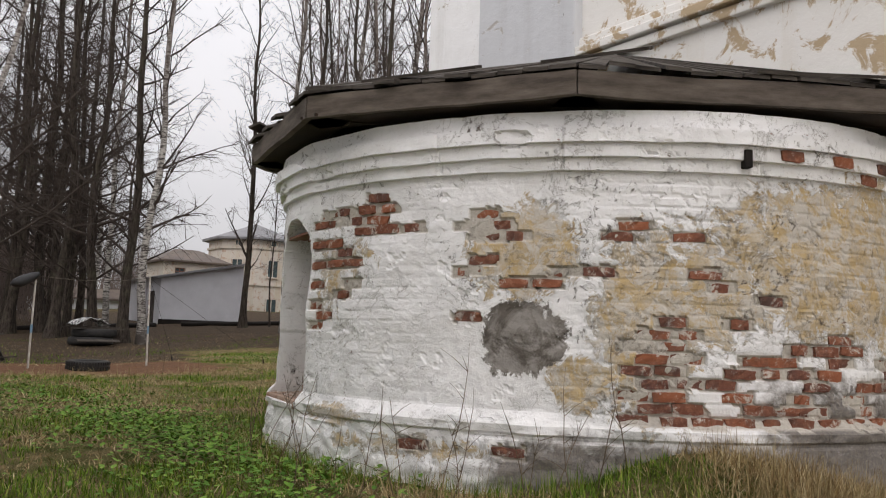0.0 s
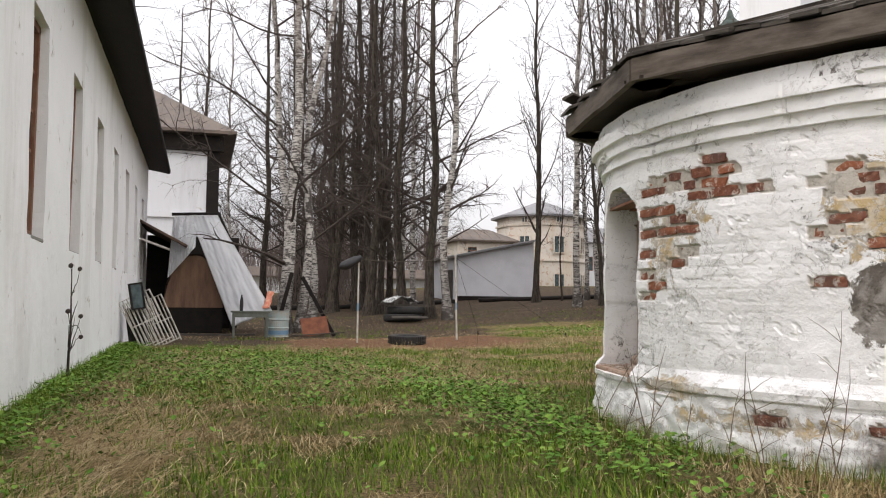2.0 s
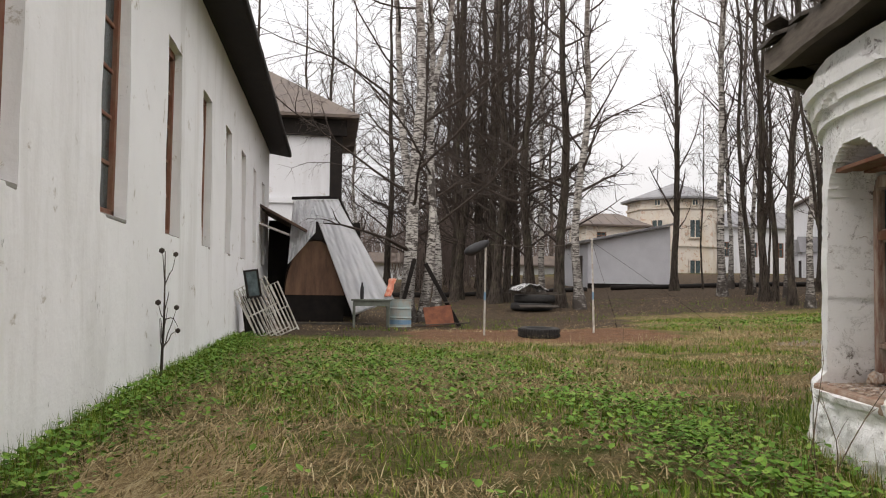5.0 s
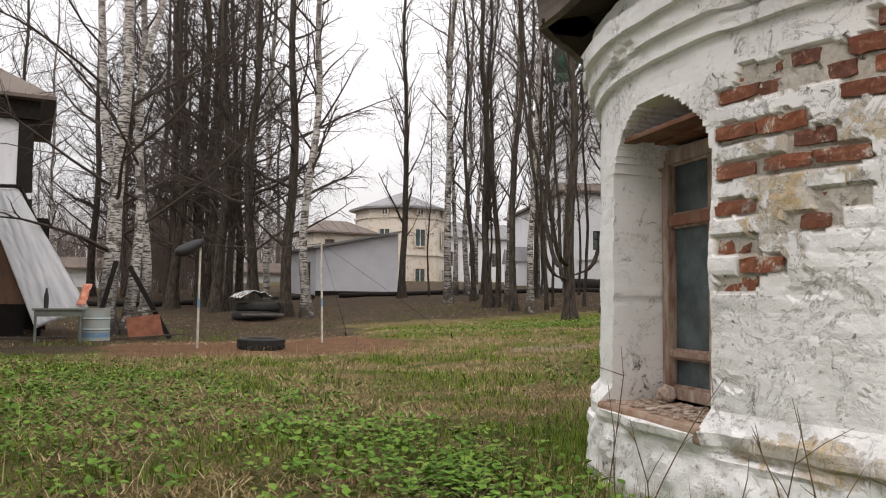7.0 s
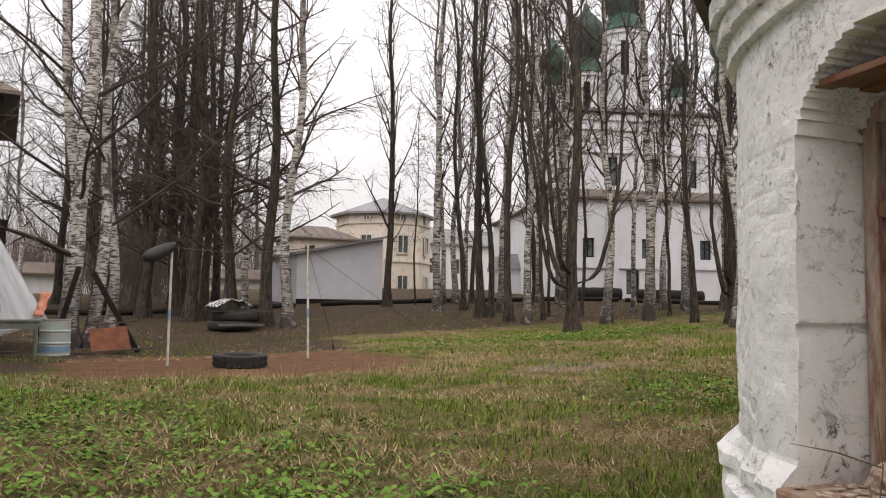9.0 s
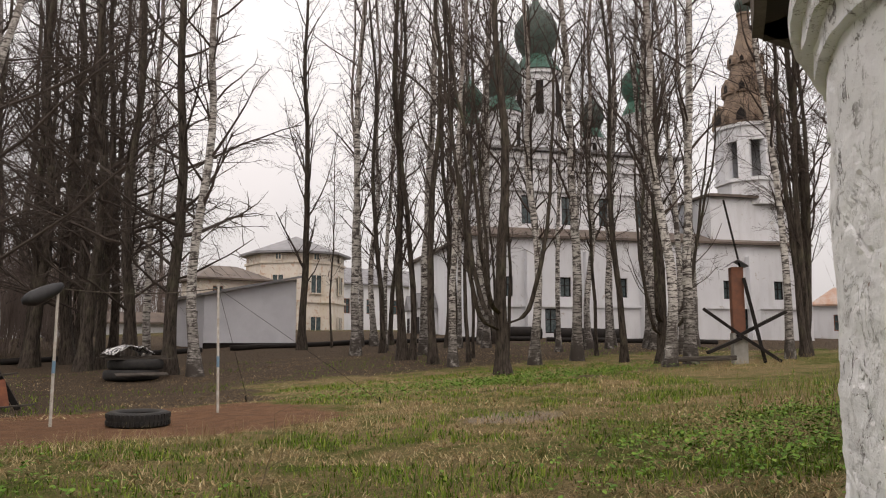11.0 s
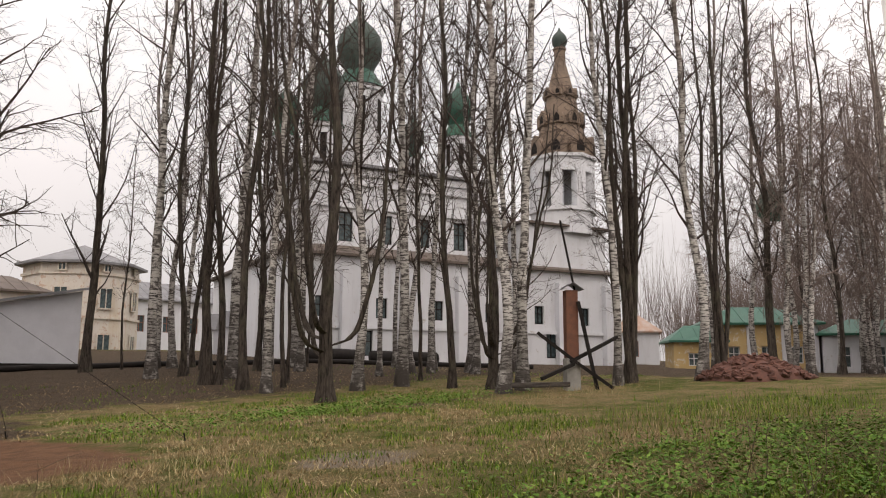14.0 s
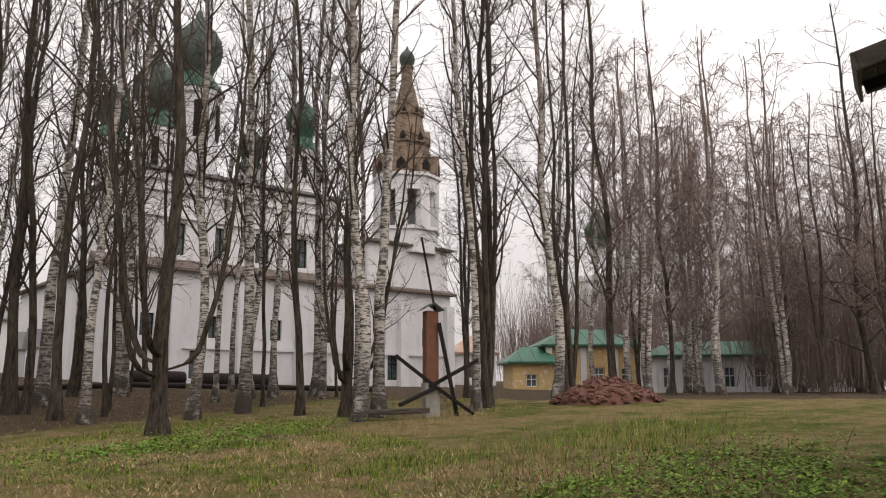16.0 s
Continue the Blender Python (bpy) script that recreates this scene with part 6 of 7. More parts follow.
def build_table():
    t = empty("table", pose(0.36, 25.25, gz(0.36, 25.25)))
    tagged(t, "old green-painted wooden table standing on bare earth", "table")
    bm = bmesh.new()
    box(bm, -0.55, 0.55, -0.32, 0.32, 0.74, 0.785, None, 0.006)
    part("tabletop", bm, M_TABLE, t)
    bm = bmesh.new()
    for a, b, c, d in ((-0.5, 0.5, -0.29, -0.265), (-0.5, 0.5, 0.265, 0.29), (-0.5, -0.475, -0.265, 0.265), (0.475, 0.5, -0.265, 0.265)):
        box(bm, a, b, c, d, 0.6, 0.738)
    part("apron", bm, M_TABLE, t)
    for x in (-0.47, 0.47):
        for y in (-0.26, 0.26):
            new_box("leg", x - 0.028, x + 0.028, y - 0.028, y + 0.028, -0.02, 0.6, M_TABLE, t, bevel=0.004)
    bm = bmesh.new()
    lathe(bm, [(0.0, 0), (0.045, 0.0), (0.05, 0.05), (0.055, 0.16), (0.05, 0.3), (0.03, 0.38), (0.02, 0.46), (0.0, 0.47)], 14)
    ob = part("bottle", bm, M_BLACKBAG, smooth=True)
    ob.matrix_basis = pose(0.1, 25.2, gz(0.36, 25.25) + 0.786)
    tagged(ob, "dark tall bottle standing on the table", "bottle")


build_table()


def build_drum():
    d = empty("oil_drum", pose(1.23, 25.85, gz(1.23, 25.85)))
    tagged(d, "pale blue and white steel drum with rusty top", "drum")
    bm = bmesh.new()
    r = 0.31
    prof = [(0.0, 0.0), (r, 0.0), (r + 0.012, 0.012), (r, 0.03)]
    for zz in (0.27, 0.53):
        prof += [(r, zz - 0.03), (r + 0.018, zz), (r, zz + 0.03)]
    prof += [(r, 0.76), (r + 0.014, 0.775), (r + 0.014, 0.79), (r - 0.02, 0.79)]
    lathe(bm, prof, 32)
    part("body", bm, M_DRUM, d, smooth=False)
    bm = bmesh.new()
    lathe(bm, [(0.29, 0.775), (0.27, 0.775), (0.0, 0.77)], 32)
    part("lid", bm, M_RUST, d, "rusty lid")
    bm = bmesh.new()
    lathe(bm, [(0.3145, 0.08), (0.3145, 0.2)], 32)
    part("band", bm, M_BAND, d, "blue painted band")


build_drum()


def build_a_frame():
    f = empty("swing_frame")
    tagged(f, "dark timber A-frame braced against the birches", "frame")
    for a, b in (((2.03, 26.7, 1.85), (3.05, 26.5, 0.0)), ((1.75, 27.2, 2.0), (1.25, 27.2, 0.0))):
        bm = bmesh.new()
        beam(bm, a, b, 0.16, 0.12, 0.01)
        part("leg", bm, M_DARKWOOD, f)
    s = empty("rusty_panel")
    tagged(s, "rusty brown sheet panel leaning on planks", "panel")
    bm = bmesh.new()
    box(bm, -0.42, 0.42, -0.012, 0.012, 0, 0.62, None, 0.004)
    part("sheet", bm, M_RUST, s)
    bm = bmesh.new()
    box(bm, -0.44, 0.44, 0.02, 0.06, 0.03, 0.09)
    box(bm, -0.44, 0.44, 0.02, 0.06, 0.5, 0.56)
    part("batten", bm, M_DARKWOOD, s)
    s.matrix_basis = pose(2.42, 26.05, gz(2.4, 26.1) + 0.04, -28, -6, 4)
    for a, b in (((1.62, 25.9, 0.03), (3.25, 25.75, 0.14)), ((1.9, 26.4, 0.62), (3.0, 26.45, 0.75))):
        bm = bmesh.new()
        beam(bm, a, b, 0.09, 0.035, 0.004)
        tagged(part("plank", bm, M_WOOD), "pale weathered plank beside the rusty panel", "plank", "planks by the panel")


build_a_frame()


def build_tarp():
    t = empty("tarpaulin_shelter")
    tagged(t, "creased white tarpaulin hung as a slanting shelter", "tarpaulin")
    def sheet(corners, nx, ny, amp, seed):
        a, b, c, d = [Vector(q) for q in corners]
        bm = bmesh.new()
        n = (b - a).cross(d - a).normalized()
        vs = []
        for j in range(ny + 1):
            for i in range(nx + 1):
                u, w = i / nx, j / ny
                p = a.lerp(b, u).lerp(d.lerp(c, u), w)
                fold = amp * (noise.noise((u * 5, w * 1.6 + seed, seed)) + 0.7 * noise.noise((u * 11 + w * 4, w * 2, seed + 3)) + 0.4 * noise.noise((u * 20, w * 15, seed)))
                sag = -0.14 * math.sin(math.pi * u) * math.sin(math.pi * w)
                vs.append(bm.verts.new(p + n * (fold + sag)))
        for j in range(ny):
            for i in range(nx):
                k = j * (nx + 1) + i
                bm.faces.new((vs[k], vs[k + 1], vs[k + nx + 2], vs[k + nx + 1]))
        bmesh.ops.solidify(bm, geom=bm.faces[:], thickness=0.006)
        return bm
    part("sheet", sheet(((-1.45, 27.7, 3.75), (-0.6, 27.7, 3.8), (1.12, 26.6, 0.75), (-0.1, 26.5, 0.28)), 34, 46, 0.06, 1), M_TARP, t, smooth=True)
    part("flap", sheet(((-1.95, 27.6, 3.7), (-1.25, 27.65, 3.8), (-1.25, 27.4, 2.75), (-2.05, 27.3, 1.75)), 20, 26, 0.08, 5), M_TARP, t, "loose hanging flap")
    bm = bmesh.new()
    beam(bm, (-2.0, 27.75, 3.8), (-0.5, 27.75, 3.88), 0.09, 0.09, 0.01)
    part("ridge_pole", bm, M_DARKWOOD, t)
    bm = bmesh.new()
    beam(bm, (-0.55, 27.75, 3.85), (1.15, 26.75, 0.02), 0.07, 0.07, 0.01)
    part("edge_pole", bm, M_DARKWOOD, t)
    bm = bmesh.new()
    bmesh.ops.create_grid(bm, x_segments=8, y_segments=14, size=0.5)
    for v in bm.verts:
        v.co.x *= 0.22
        v.co.y *= 0.62
        v.co.z = 0.05 * noise.noise((v.co.x * 9, v.co.y * 6, 2))
    bmesh.ops.solidify(bm, geom=bm.faces[:], thickness=0.01)
    ob = part("red_rag", bm, M_RED, smooth=True)
    ob.matrix_basis = pose(0.98, 26.62, 1.12, 60, 0, -32)
    tagged(ob, "faded red and white rag hung on the tarpaulin edge", "rag")
    # the lean-to behind it
    l = empty("lean_to")
    tagged(l, "dark open lean-to of boards against the white house", "lean-to")
    new_box("back_board", -2.85, 0.2, 30.2, 30.35, -0.1, 3.3, M_DARKWOOD, l)
    new_box("side_board", -0.05, 0.05, 28.0, 30.2, -0.1, 2.2, M_DARKWOOD, l)
    bm = bmesh.new()
    beam(bm, (-3.0, 28.6, 3.55), (-1.5, 28.6, 2.75), 3.4, 0.07)
    part("roof", bm, M_HULL, l, "sagging brown roof sheet")
    bm = bmesh.new()
    beam(bm, (-2.9, 26.95, 2.95), (-2.0, 26.95, 2.62), 0.5, 0.05)
    part("slate", bm, M_PALE, l, "pale broken roofing sheet")
    # brown boards of an upturned hull
    h = empty("upturned_boat")
    tagged(h, "brown upturned wooden boat hull under the tarpaulin", "boat")
    for k in range(7):
        a0, a1 = math.pi * k / 7, math.pi * (k + 1) / 7 - 0.02
        bm = bmesh.new()
        pr = []
        for a in (a0, a1):
            pr.append((-1.25 - 0.95 * math.cos(a), 0.85 + 1.75 * math.sin(a)))
        (xa, za), (xb, zb) = pr
        vs = [bm.verts.new(p) for p in ((xa, 27.9, za), (xb, 27.9, zb), (xb * 0.8 - 0.25, 29.9, zb * 0.9), (xa * 0.8 - 0.25, 29.9, za * 0.9))]
        bm.faces.new(vs)
        bmesh.ops.solidify(bm, geom=bm.faces[:], thickness=0.05)
        part("plank", bm, M_HULL, h)
    new_box("transom", -2.15, -0.35, 28.0, 28.08, -0.05, 0.9, M_DARKWOOD, h)
    bm = bmesh.new()
    vs = [bm.verts.new((-1.25 - 0.9 * math.cos(math.pi * k / 14), 27.96, 0.85 + 1.68 * math.sin(math.pi * k / 14))) for k in range(15)]
    bm.faces.new(vs)
    part("end_board", bm, M_BOATEND, h, "tan end boards")
    bm = bmesh.new()
    beam(bm, (-2.4, 26.9, 0.03), (0.6, 26.6, 0.03), 0.12, 0.06, 0.006)
    tagged(part("plank", bm, M_WOOD), "long plank lying before the shelter", "plank")


M_BOATEND = simple("tan_boards", (0.24, 0.14, 0.085), (0.12, 0.07, 0.05), 1.6, 0.8, 0, 0.004, (3, 1, 0.6))
build_tarp()


def build_bedsteads():
    def frame_of_bars(name, w, h, n, label):
        f = empty(name)
        tagged(f, label, "bedstead", "leaning metal frames")
        bm = bmesh.new()
        tube(bm, [(-w / 2, 0, 0), (-w / 2, 0, h), (w / 2, 0, h), (w / 2, 0, 0)], 0.02, 8)
        part("rim", bm, M_PALE, f)
        for k in range(1, n):
            x = -w / 2 + w * k / n
            bm = bmesh.new()
            tube(bm, [(x, 0, 0.04), (x, 0, h)], 0.013, 6)
            part("bar", bm, M_PALE, f)
        for z in (0.06, h * 0.5):
            bm = bmesh.new()
            tube(bm, [(-w / 2, 0, z), (w / 2, 0, z)], 0.014, 6)
            part("cross_bar", bm, M_PALE, f)
        return f
    a = frame_of_bars("metal_bedstead", 0.75, 1.3, 8, "white metal bedstead leaning on the wall")
    a.matrix_basis = pose(-1.95, 21.0, gz(-2, 21) + 0.0, -8, -26, 20)
    b = frame_of_bars("metal_bedstead", 0.5, 1.2, 6, "narrow white metal bedstead leaning on the wall")
    b.matrix_basis = pose(-1.7, 21.5, gz(-2, 21.5) + 0.02, -6, -24, 12)
    c = frame_of_bars("metal_bedstead", 0.6, 1.15, 7, "white metal bedstead behind the others")
    c.matrix_basis = pose(-2.1, 21.35, gz(-2, 21.35) + 0.0, -6, -22, 24)
    d = empty("window_sash", pose(-2.42, 20.9, 0.85, -6, -8, 30))
    tagged(d, "small dark window sash leaning on the wall", "window sash")
    bm = bmesh.new()
    for q in ((-0.17, -0.13, 0, 0.62), (0.13, 0.17, 0, 0.62), (-0.13, 0.13, 0, 0.04), (-0.13, 0.13, 0.58, 0.62)):
        box(bm, q[0], q[1], -0.02, 0.02, q[2], q[3])
    part("frame", bm, M_DARKWOOD, d)
    new_box("pane", -0.13, 0.13, -0.003, 0.003, 0.04, 0.58, M_GLASS, d)
    bm = bmesh.new()
    box(bm, -0.4, 0.4, -0.03, 0.03, 0, 0.9, None, 0.01)
    e = part("dark_board", bm, M_DARKWOOD)
    e.matrix_basis = pose(-2.4, 21.5, -0.02, -10, 0, 60)
    tagged(e, "dark board leaning on the wall behind bedsteads", "board")


build_bedsteads()


def build_post():
    x, y = 20.6, 21.62
    z = gz(x, y)
    p = empty("memorial_post", pose(x, y, z, 0, 0, -42))
    tagged(p, "rust-red square post on a pale foot with crossed braces", "post")
    new_box("foot", -0.2, 0.2, -0.2, 0.2, -0.1, 0.85, M_CONCRETE, p, bevel=0.02)
    new_box("shaft", -0.17, 0.17, -0.17, 0.17, 0.85, 2.72, M_POSTRED, p, bevel=0.015)
    bm = bmesh.new()
    beam(bm, (0, -0.3, 2.92), (0.26, -0.3, 2.74), 0.03, 0.03)
    for s in (-1, 1):
        vs = [bm.verts.new(q) for q in ((0, -0.34, 2.92), (0, 0.34, 2.92), (s * 0.3, 0.34, 2.72), (s * 0.3, -0.34, 2.72))]
        bm.faces.new(vs)
    bmesh.ops.solidify(bm, geom=[f for f in bm.faces if f.calc_area() > 0.1], thickness=0.03)
    part("cap", bm, M_ROOFGREY, p, "small grey gabled cap")
    for a, b in (((-0.95, 0.0, 1.55), (0.1, -0.22, 0.72)), ((1.35, 0.1, 1.45), (-0.1, -0.22, 0.75)), ((-1.0, -0.6, 0.3), (0.0, -0.24, 0.7)), ((1.0, -0.5, 0.05), (0.1, -0.24, 0.72)), ((0.62, -0.3, 0.0), (0.15, -0.24, 2.4))):
        bm = bmesh.new()
        beam(bm, a, b, 0.11, 0.09, 0.006)
        part("brace", bm, M_DARKWOOD, p)
    bm = bmesh.new()
    tube(bm, [(0.15, 0.0, 2.6), (-0.25, 0.0, 4.7)], 0.03, 6)
    part("rod", bm, M_DARKWOOD, p)
    bm = bmesh.new()
    beam(bm, (-1.9, -0.5, 0.12), (-0.2, -0.5, 0.16), 0.16, 0.14, 0.03)
    part("sill_beam", bm, M_WOOD, p)


build_post()


def build_brick_pile():
    x, y = 26.1, 18.6
    z = gz(x, y)
    top = empty("brick_pile", pose(x, y, z, 0, 0, -45))
    tagged(top, "heap of broken red bricks on grass", "brick pile")
    bm = bmesh.new()
    box(bm, -0.13, 0.13, -0.065, 0.065, -0.04, 0.04, None, 0.008)
    first = part("brick", bm, M_PILEBRICK, top)
    rnd = random.Random(21)
    for k in range(290):
        u, r = rnd.random() * 2 * math.pi, math.sqrt(rnd.random())
        px, py = 1.75 * r * math.cos(u), 0.95 * r * math.sin(u)
        h = 0.85 * (1 - r) ** 0.8 * rnd.uniform(0.8, 1.0) + 0.03
        ob = first if k == 0 else new("brick", first.data)
        ob.parent = top
        ob.matrix_basis = pose(px, py, h, rnd.uniform(-35, 35), rnd.uniform(-35, 35), rnd.uniform(0, 180)) @ Matrix.Diagonal((rnd.uniform(0.6, 1.1), 1, 1, 1))
    bm = bmesh.new()
    lathe(bm, [(1.0, -0.1), (0.8, 0.25), (0.45, 0.55), (0.0, 0.72)], 18)
    for v in bm.verts:
        v.co.x *= 1.75
        v.co.z += 0.08 * noise.noise(v.co * 3)
    part("rubble_core", bm, M_PILEBRICK, top)


M_PILEBRICK = simple("broken_brick", (0.165, 0.075, 0.054), (0.1, 0.054, 0.045), 8, 0.95, 0, 0.01)
build_brick_pile()


def build_logs():
    rnd = random.Random(8)
    for a, b, r in (((4.5, 44.0), (13.0, 45.0), 0.13), ((14.5, 45.3), (21.5, 43.6), 0.14), ((21.8, 43.4), (29.0, 39.4), 0.13), ((29.3, 39.2), (36.0, 33.6), 0.13), ((30.0, 45.3), (33.2, 44.0), 0.4), ((34.0, 43.5), (38.0, 42.0), 0.38), ((-2, 44.5), (4.3, 44.0), 0.13)):
        n = 10
        pts = []
        for k in range(n + 1):
            x, y = a[0] + (b[0] - a[0]) * k / n, a[1] + (b[1] - a[1]) * k / n
            pts.append((x, y, gz(x, y) + r * 0.8 + rnd.uniform(-0.02, 0.02)))
        bm = bmesh.new()
        tube(bm, pts, r, 8)
        tagged(part("log", bm, M_DARKWOOD, smooth=True), "long dark log lying along the yard edge", "log", "logs in the yard")


build_logs()

# ---- grass, weeds and straw ----


def island_mat(name, a, b, c, rough=0.8):
    k = Mat(name, rough, 0, 0.25)
    r = k.geo.outputs["Random Per Island"]
    col = k.mix(k.step(r, 0.0, 0.5), a, b)
    col = k.mix(k.step(r, 0.6, 1.0), col, c)
    k.color(col)
    return k.m


M_GRASS = island_mat("grass_blades", (0.035, 0.085, 0.006), (0.115, 0.195, 0.016), (0.26, 0.31, 0.05))
M_STRAW = island_mat("dry_grass_blades", (0.4, 0.31, 0.15), (0.19, 0.12, 0.05), (0.58, 0.49, 0.29))
M_WEED = island_mat("weed_leaves", (0.05, 0.125, 0.012), (0.105, 0.215, 0.024), (0.19, 0.29, 0.05))


def on_wall(x, y):
    """Whether the spot is inside a wall."""
    if x < LW + 0.03:
        return True
    r = Vector((x, y)) - AP_C
    return (r.dot(AP_E1) / (AP_A + 0.1)) ** 2 + (r.dot(AP_E2) / (AP_B + 0.1)) ** 2 < 1 or (x > 6.2 and y < 10.7)


def blades(name, spots, material, label, segs=2):
    """spots: x, y, length, lean angle (0 upright), heading, width. One mesh of tapering blades."""
    verts, faces = [], []
    for x, y, L, lean, head, w in spots:
        z = gz(x, y) - 0.01
        dx, dy = math.cos(head), math.sin(head)
        sx, sy = -dy * w, dx * w
        b = len(verts)
        verts += [(x - sx, y - sy, z), (x + sx, y + sy, z)]
        px, pz = 0.0, 0.0
        for k in range(1, segs + 1):
            a = lean * (0.5 + 0.8 * k / segs)
            px += L / segs * math.sin(a)
            pz += L / segs * math.cos(a)
            t = 1 - k / segs
            zz = z + max(pz, 0.012)
            if t > 0:
                verts += [(x + dx * px - sx * t, y + dy * px - sy * t, zz), (x + dx * px + sx * t, y + dy * px + sy * t, zz)]
            else:
                verts.append((x + dx * px, y + dy * px, zz))
        for k in range(segs):
            i = b + 2 * k
            faces.append((i, i + 1, i + 3, i + 2) if k < segs - 1 else (i, i + 1, i + 2))
    ob = mesh_object(name, verts, faces, material)
    return tagged(ob, label, "grass", kind="stuff")


def scatter():
    rnd = random.Random(77)
    green, dry, weeds, mat_straw = [], [], [], []

    def red(x, y):
        return math.exp(-(((x - 4.2) / 3.4) ** 4) - ((y - 21.9) / 2.7) ** 4) > 0.4 + 0.3 * noise.noise((x, y, 5))

    def yard(x, y):
        return math.exp(-(((x + 0.6) / 3.0) ** 4) - ((y - 24.5) / 4.0) ** 4) > 0.35 or (y > 23.8 and x < 8.5)

    # lawn: denser near the walk
    n = 0
    while n < 210000:
        u = rnd.random()
        y = 2.0 + 25 * u ** 1.9
        x = rnd.uniform(-2.8, 3.5 + y * 0.62)
        n += 1
        if on_wall(x, y) or red(x, y) or yard(x, y):
            continue
        k = noise.noise((x * 0.55, y * 0.55, 3)) + 0.6 * noise.noise((x * 1.7, y * 1.7, 8))
        far = 1 + y / 28
        if k < -0.02 and rnd.random() < 0.85:
            green.append((x, y, rnd.uniform(0.04, 0.12) * (1.2 if k < -0.2 else 0.9), rnd.uniform(0.1, 0.9), rnd.uniform(0, 6.28), rnd.uniform(0.003, 0.006) * far))
        else:
            dry.append((x, y, rnd.uniform(0.05, 0.16), rnd.uniform(0.7, 1.45), rnd.uniform(0, 6.28), rnd.uniform(0.002, 0.0045) * far))
    # tufts of dry grass by the red earth, along the apse and round the far corner
    for cx, cy, rx, ry, cnt, L in ((2.5, 18.6, 2.8, 0.7, 1100, 0.28), (6.9, 18.8, 1.4, 1.0, 600, 0.25), (4.8, 3.6, 1.2, 0.5, 5200, 0.28), (2.6, 5.2, 0.35, 0.9, 500, 0.35), (2.45, 7.6, 0.25, 1.2, 500, 0.3), (15.0, 15.5, 3.0, 1.2, 900, 0.35), (10.5, 12.8, 2.0, 1.0, 500, 0.3), (19.5, 20.6, 3.5, 0.8, 900, 0.28), (13.0, 20.0, 4.0, 0.7, 700, 0.2)):
        for _ in range(cnt):
            x, y = rnd.gauss(cx, rx * 0.6), rnd.gauss(cy, ry * 0.6)
            if not on_wall(x, y):
                dry.append((x, y, L * rnd.uniform(0.4, 1.2), rnd.uniform(0.1, 1.3), rnd.uniform(0, 6.28), rnd.uniform(0.002, 0.0035)))
    # flattened straw near the long wall
    for _ in range(3600):
        y = rnd.gauss(7.6, 1.3)
        x = -1.75 + 0.1 * (y - 7.6) + rnd.gauss(0, 0.38)
        if on_wall(x, y):
            continue
        mat_straw.append((x, y, rnd.uniform(0.25, 0.8), rnd.uniform(1.5, 1.8), rnd.gauss(0.75, 0.5) + (math.pi if rnd.random() < 0.3 else 0), rnd.uniform(0.002, 0.0045)))
    for _ in range(700):
        x, y = rnd.gauss(-0.9, 0.9), rnd.gauss(11.0, 1.8)
        if not on_wall(x, y):
            mat_straw.append((x, y, rnd.uniform(0.2, 0.7), rnd.uniform(0.9, 1.45), rnd.uniform(0, 6.28), rnd.uniform(0.002, 0.004)))
    # bright grass at the foot of the walls
    for _ in range(5200):
        y = rnd.uniform(2.5, 20)
        x = LW + abs(rnd.gauss(0, 0.22)) + 0.04
        green.append((x, y, rnd.uniform(0.08, 0.24), rnd.uniform(0.05, 0.6), rnd.uniform(0, 6.28), rnd.uniform(0.003, 0.005)))
    for _ in range(2000):
        s = rnd.uniform(-0.3, 4.8)
        p, nn = apse_at(s, 0.12 + abs(rnd.gauss(0, 0.2)))
        green.append((p.x, p.y, rnd.uniform(0.06, 0.22), rnd.uniform(0.05, 0.7), rnd.uniform(0, 6.28), rnd.uniform(0.003, 0.005)))
    for _ in range(3000):
        x, y = rnd.gauss(16.5, 2.6), rnd.gauss(15.2, 1.1)
        if not on_wall(x, y):
            green.append((x, y, rnd.uniform(0.08, 0.22), rnd.uniform(0.1, 0.8), rnd.uniform(0, 6.28), rnd.uniform(0.005, 0.009)))
    for _ in range(16000):
        x, y = rnd.uniform(-1.5, 30), 23.5 + 14 * rnd.random() ** 1.4
        k = noise.noise((x * 0.4, y * 0.4, 14))
        if k > 0.12:
            green.append((x, y, rnd.uniform(0.05, 0.14), rnd.uniform(0.2, 1.0), rnd.uniform(0, 6.28), rnd.uniform(0.006, 0.012)))
        else:
            dry.append((x, y, rnd.uniform(0.05, 0.2), rnd.uniform(1.1, 1.5), rnd.uniform(0, 6.28), rnd.uniform(0.006, 0.012)))
    blades("grass", green, M_GRASS, "short green spring grass over the yard")
    blades("dry_grass", dry, M_STRAW, "tufts of dry tan grass over the yard")
    blades("flattened_straw", mat_straw, M_STRAW, "flattened long straw on the grass", 3)
    # weeds: clumps of lobed leaves
    spots = []
    for _ in range(900):
        y = rnd.uniform(4, 21)
        spots.append((LW + 0.1 + abs(rnd.gauss(0, 0.4)), y))
    for _ in range(1500):
        spots.append((rnd.gauss(-0.4, 1.3), rnd.gauss(13.5, 2.6)))
    for _ in range(700):
        spots.append((rnd.gauss(2.0, 0.45), rnd.gauss(8.5, 1.8)))
    for _ in range(1900):
        spots.append((rnd.gauss(11.2, 2.6), rnd.gauss(12.6, 1.1)))
    for _ in range(1200):
        spots.append((rnd.gauss(13.0, 3.0), rnd.gauss(23.0, 0.8)))
    verts, faces = [], []
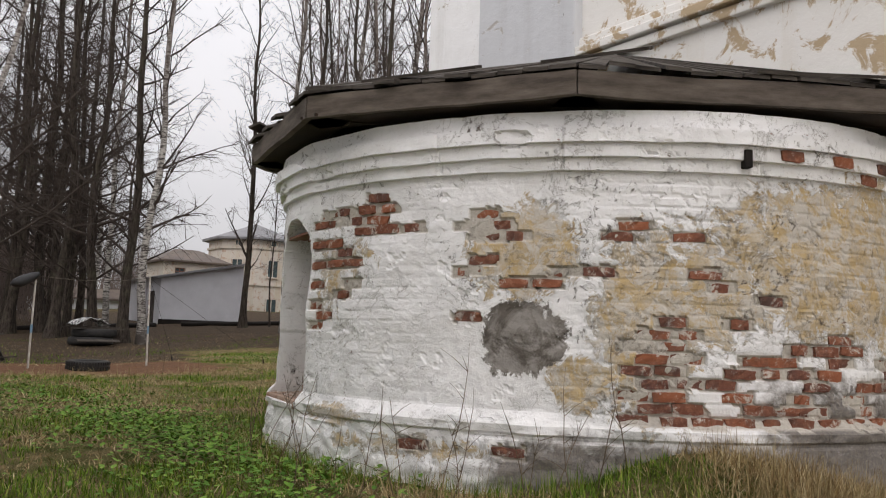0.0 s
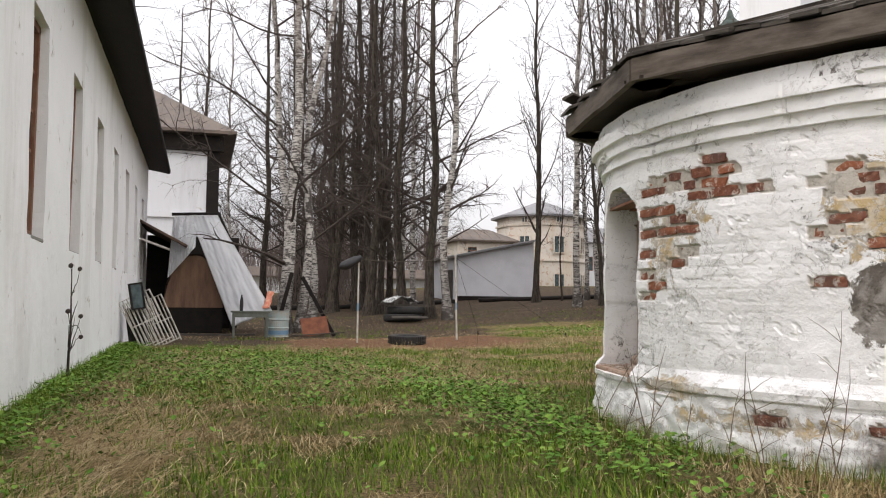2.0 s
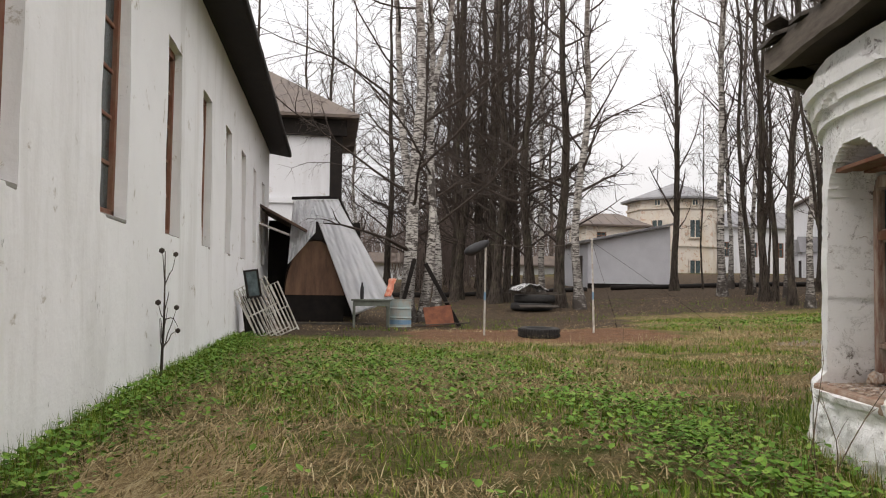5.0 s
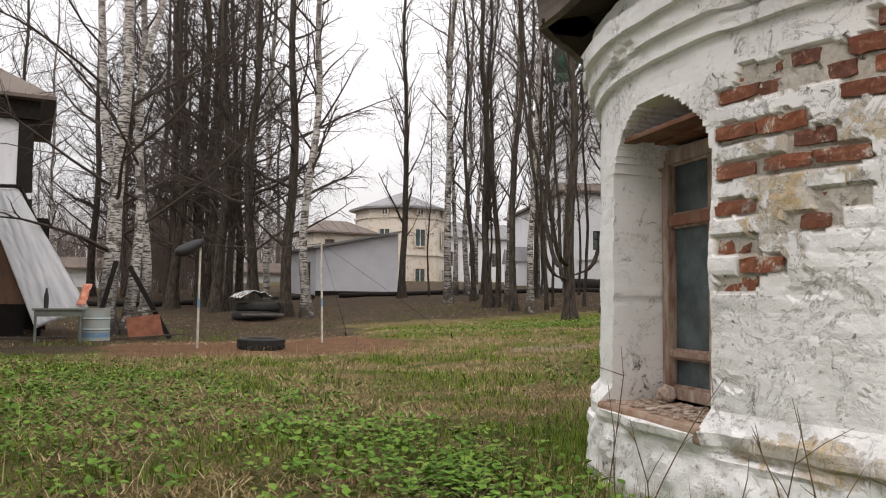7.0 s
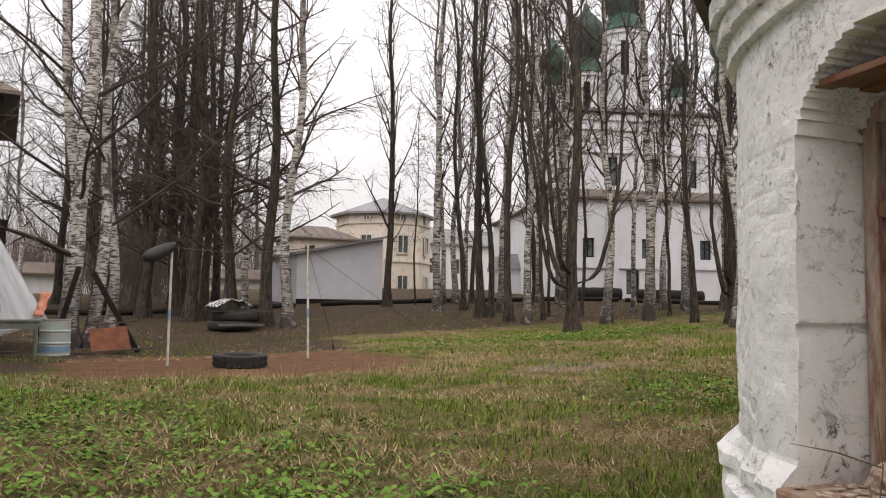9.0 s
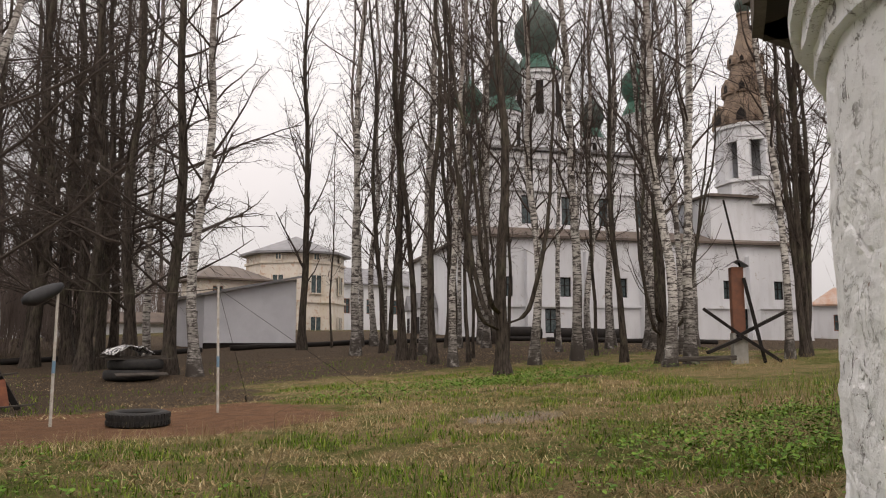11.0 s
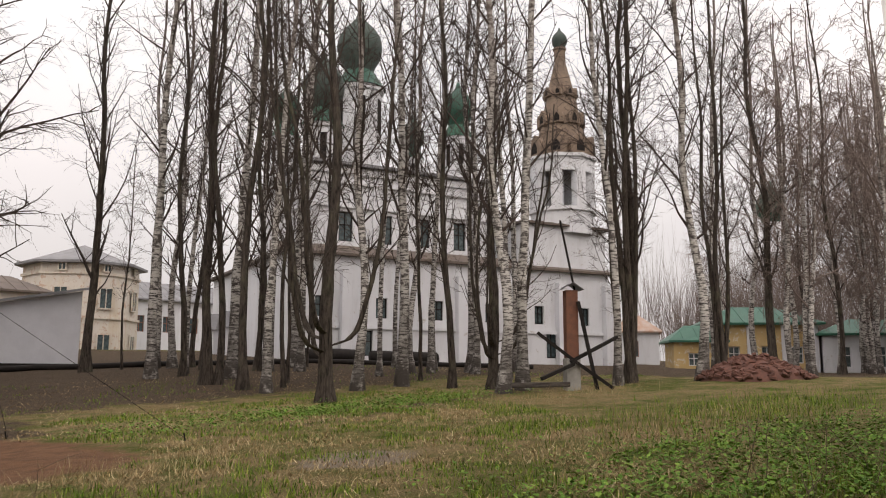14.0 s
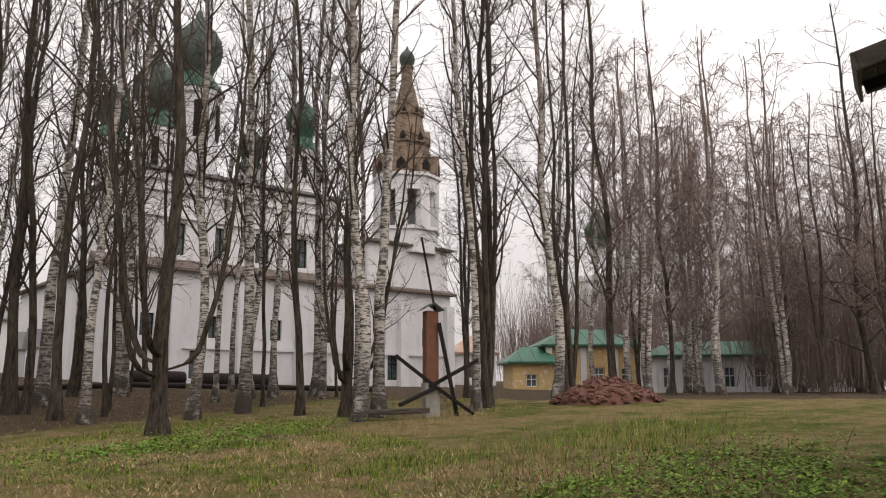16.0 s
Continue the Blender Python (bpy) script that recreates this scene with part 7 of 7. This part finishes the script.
    for x, y in spots:
        if on_wall(x, y) or red(x, y) or yard(x, y):
            continue
        z = gz(x, y)
        for _ in range(rnd.randint(4, 7)):
            h = rnd.uniform(0, 6.28)
            r, s, up = rnd.uniform(0.01, 0.07), rnd.uniform(0.018, 0.042), rnd.uniform(0.02, 0.13)
            cx, cy = x + r * math.cos(h), y + r * math.sin(h)
            dx, dy = math.cos(h), math.sin(h)
            t = rnd.uniform(-0.4, 0.7)
            b = len(verts)
            for a, c, k in ((0, 0, 0), (0.55, 0.62, 0.3), (1.0, 0.5, 0.2), (1.45, 0, 0.0), (1.0, -0.5, 0.2), (0.55, -0.62, 0.3)):
                verts.append((cx + (dx * a - dy * c) * s, cy + (dy * a + dx * c) * s, z + up + s * (a * t + k * 0.4)))
            faces += [(b, b + 1, b + 2, b + 3), (b, b + 3, b + 4, b + 5)]
    tagged(mesh_object("weeds", verts, faces, M_WEED), "low green leafy weeds along walls and lawn", "weeds", kind="stuff")


scatter()


def dry_stalks():
    rnd = random.Random(15)
    k = 0
    for cx, cy, n, h in ((2.65, 5.3, 7, 1.0), (2.45, 6.6, 6, 0.9), (2.5, 7.6, 5, 0.8), (3.2, 4.5, 5, 0.9), (3.2, 14.5, 1, 0.6), (9.3, 12.6, 4, 0.9), (6.2, 13.5, 2, 0.5), (8.4, 11.8, 3, 0.8), (5.5, 10.6, 1, 0.4), (10.2, 11.6, 4, 0.9), (4.2, 16.5, 1, 0.6)):
        for _ in range(n):
            x, y = cx + rnd.gauss(0, 0.25), cy + rnd.gauss(0, 0.3)
            if on_wall(x, y):
                continue
            z = gz(x, y)
            pts = [Vector((x, y, z - 0.03))]
            d = Vector((rnd.gauss(0, 0.2), rnd.gauss(0, 0.2), 1)).normalized()
            L = h * rnd.uniform(0.6, 1.2)
            for _ in range(6):
                d = (d + Vector((rnd.gauss(0, 0.08), rnd.gauss(0, 0.08), -0.02))).normalized()
                pts.append(pts[-1] + d * L / 6)
            t = empty("dry_stalk")
            tagged(t, "thin dry weed stalk standing in the grass", "dry stalk", "dry stalks")
            bm = bmesh.new()
            tube(bm, pts, [0.004, 0.004, 0.0035, 0.003, 0.003, 0.002, 0.001], 5)
            part("stem", bm, M_STALK, t)
            for _ in range(rnd.randint(2, 5)):
                i = rnd.randint(2, 5)
                e = pts[i] + Vector((rnd.gauss(0, 0.1), rnd.gauss(0, 0.1), rnd.uniform(0.05, 0.16)))
                bm = bmesh.new()
                tube(bm, [pts[i], (pts[i] + e) / 2 + Vector((0, 0, 0.01)), e], [0.0025, 0.002, 0.001], 4)
                part("twig", bm, M_STALK, t)


M_STALK = simple("dry_stalk", (0.2, 0.15, 0.1), (0.11, 0.08, 0.055), 12, 0.85)
dry_stalks()


def wall_vine():
    v = empty("climbing_bush")
    tagged(v, "bare dark bush growing against the white wall", "bush")
    rnd = random.Random(4)
    x, y = LW + 0.12, 12.6
    z = gz(x, y)
    main = [(x, y, z - 0.05), (x, y + 0.03, z + 0.35), (x + 0.02, y - 0.02, z + 0.7), (x, y + 0.05, z + 1.1), (x, y + 0.02, z + 1.5)]
    bm = bmesh.new()
    tube(bm, main, [0.022, 0.018, 0.014, 0.01, 0.005], 6)
    part("stem", bm, M_TWIG, v)
    for k in range(12):
        i = rnd.randint(1, 3)
        p = Vector(main[i])
        pts = [p]
        d = Vector((0.1, rnd.choice((-1, 1)) * rnd.uniform(0.5, 1), rnd.uniform(0.1, 0.9))).normalized()
        for _ in range(5):
            d = (d + Vector((0, rnd.gauss(0, 0.25), rnd.gauss(0, 0.25)))).normalized()
            q = pts[-1] + d * 0.12
            q.x = max(q.x, LW + 0.05)
            pts.append(q)
        bm = bmesh.new()
        tube(bm, pts, [0.008, 0.007, 0.006, 0.005, 0.004, 0.002], 5)
        part("branch", bm, M_TWIG, v)
        if k < 5:
            bm = bmesh.new()
            bmesh.ops.create_icosphere(bm, subdivisions=1, radius=0.035, matrix=Matrix.Translation(pts[-1]))
            part("seed_head", bm, M_TWIG, v)


wall_vine()
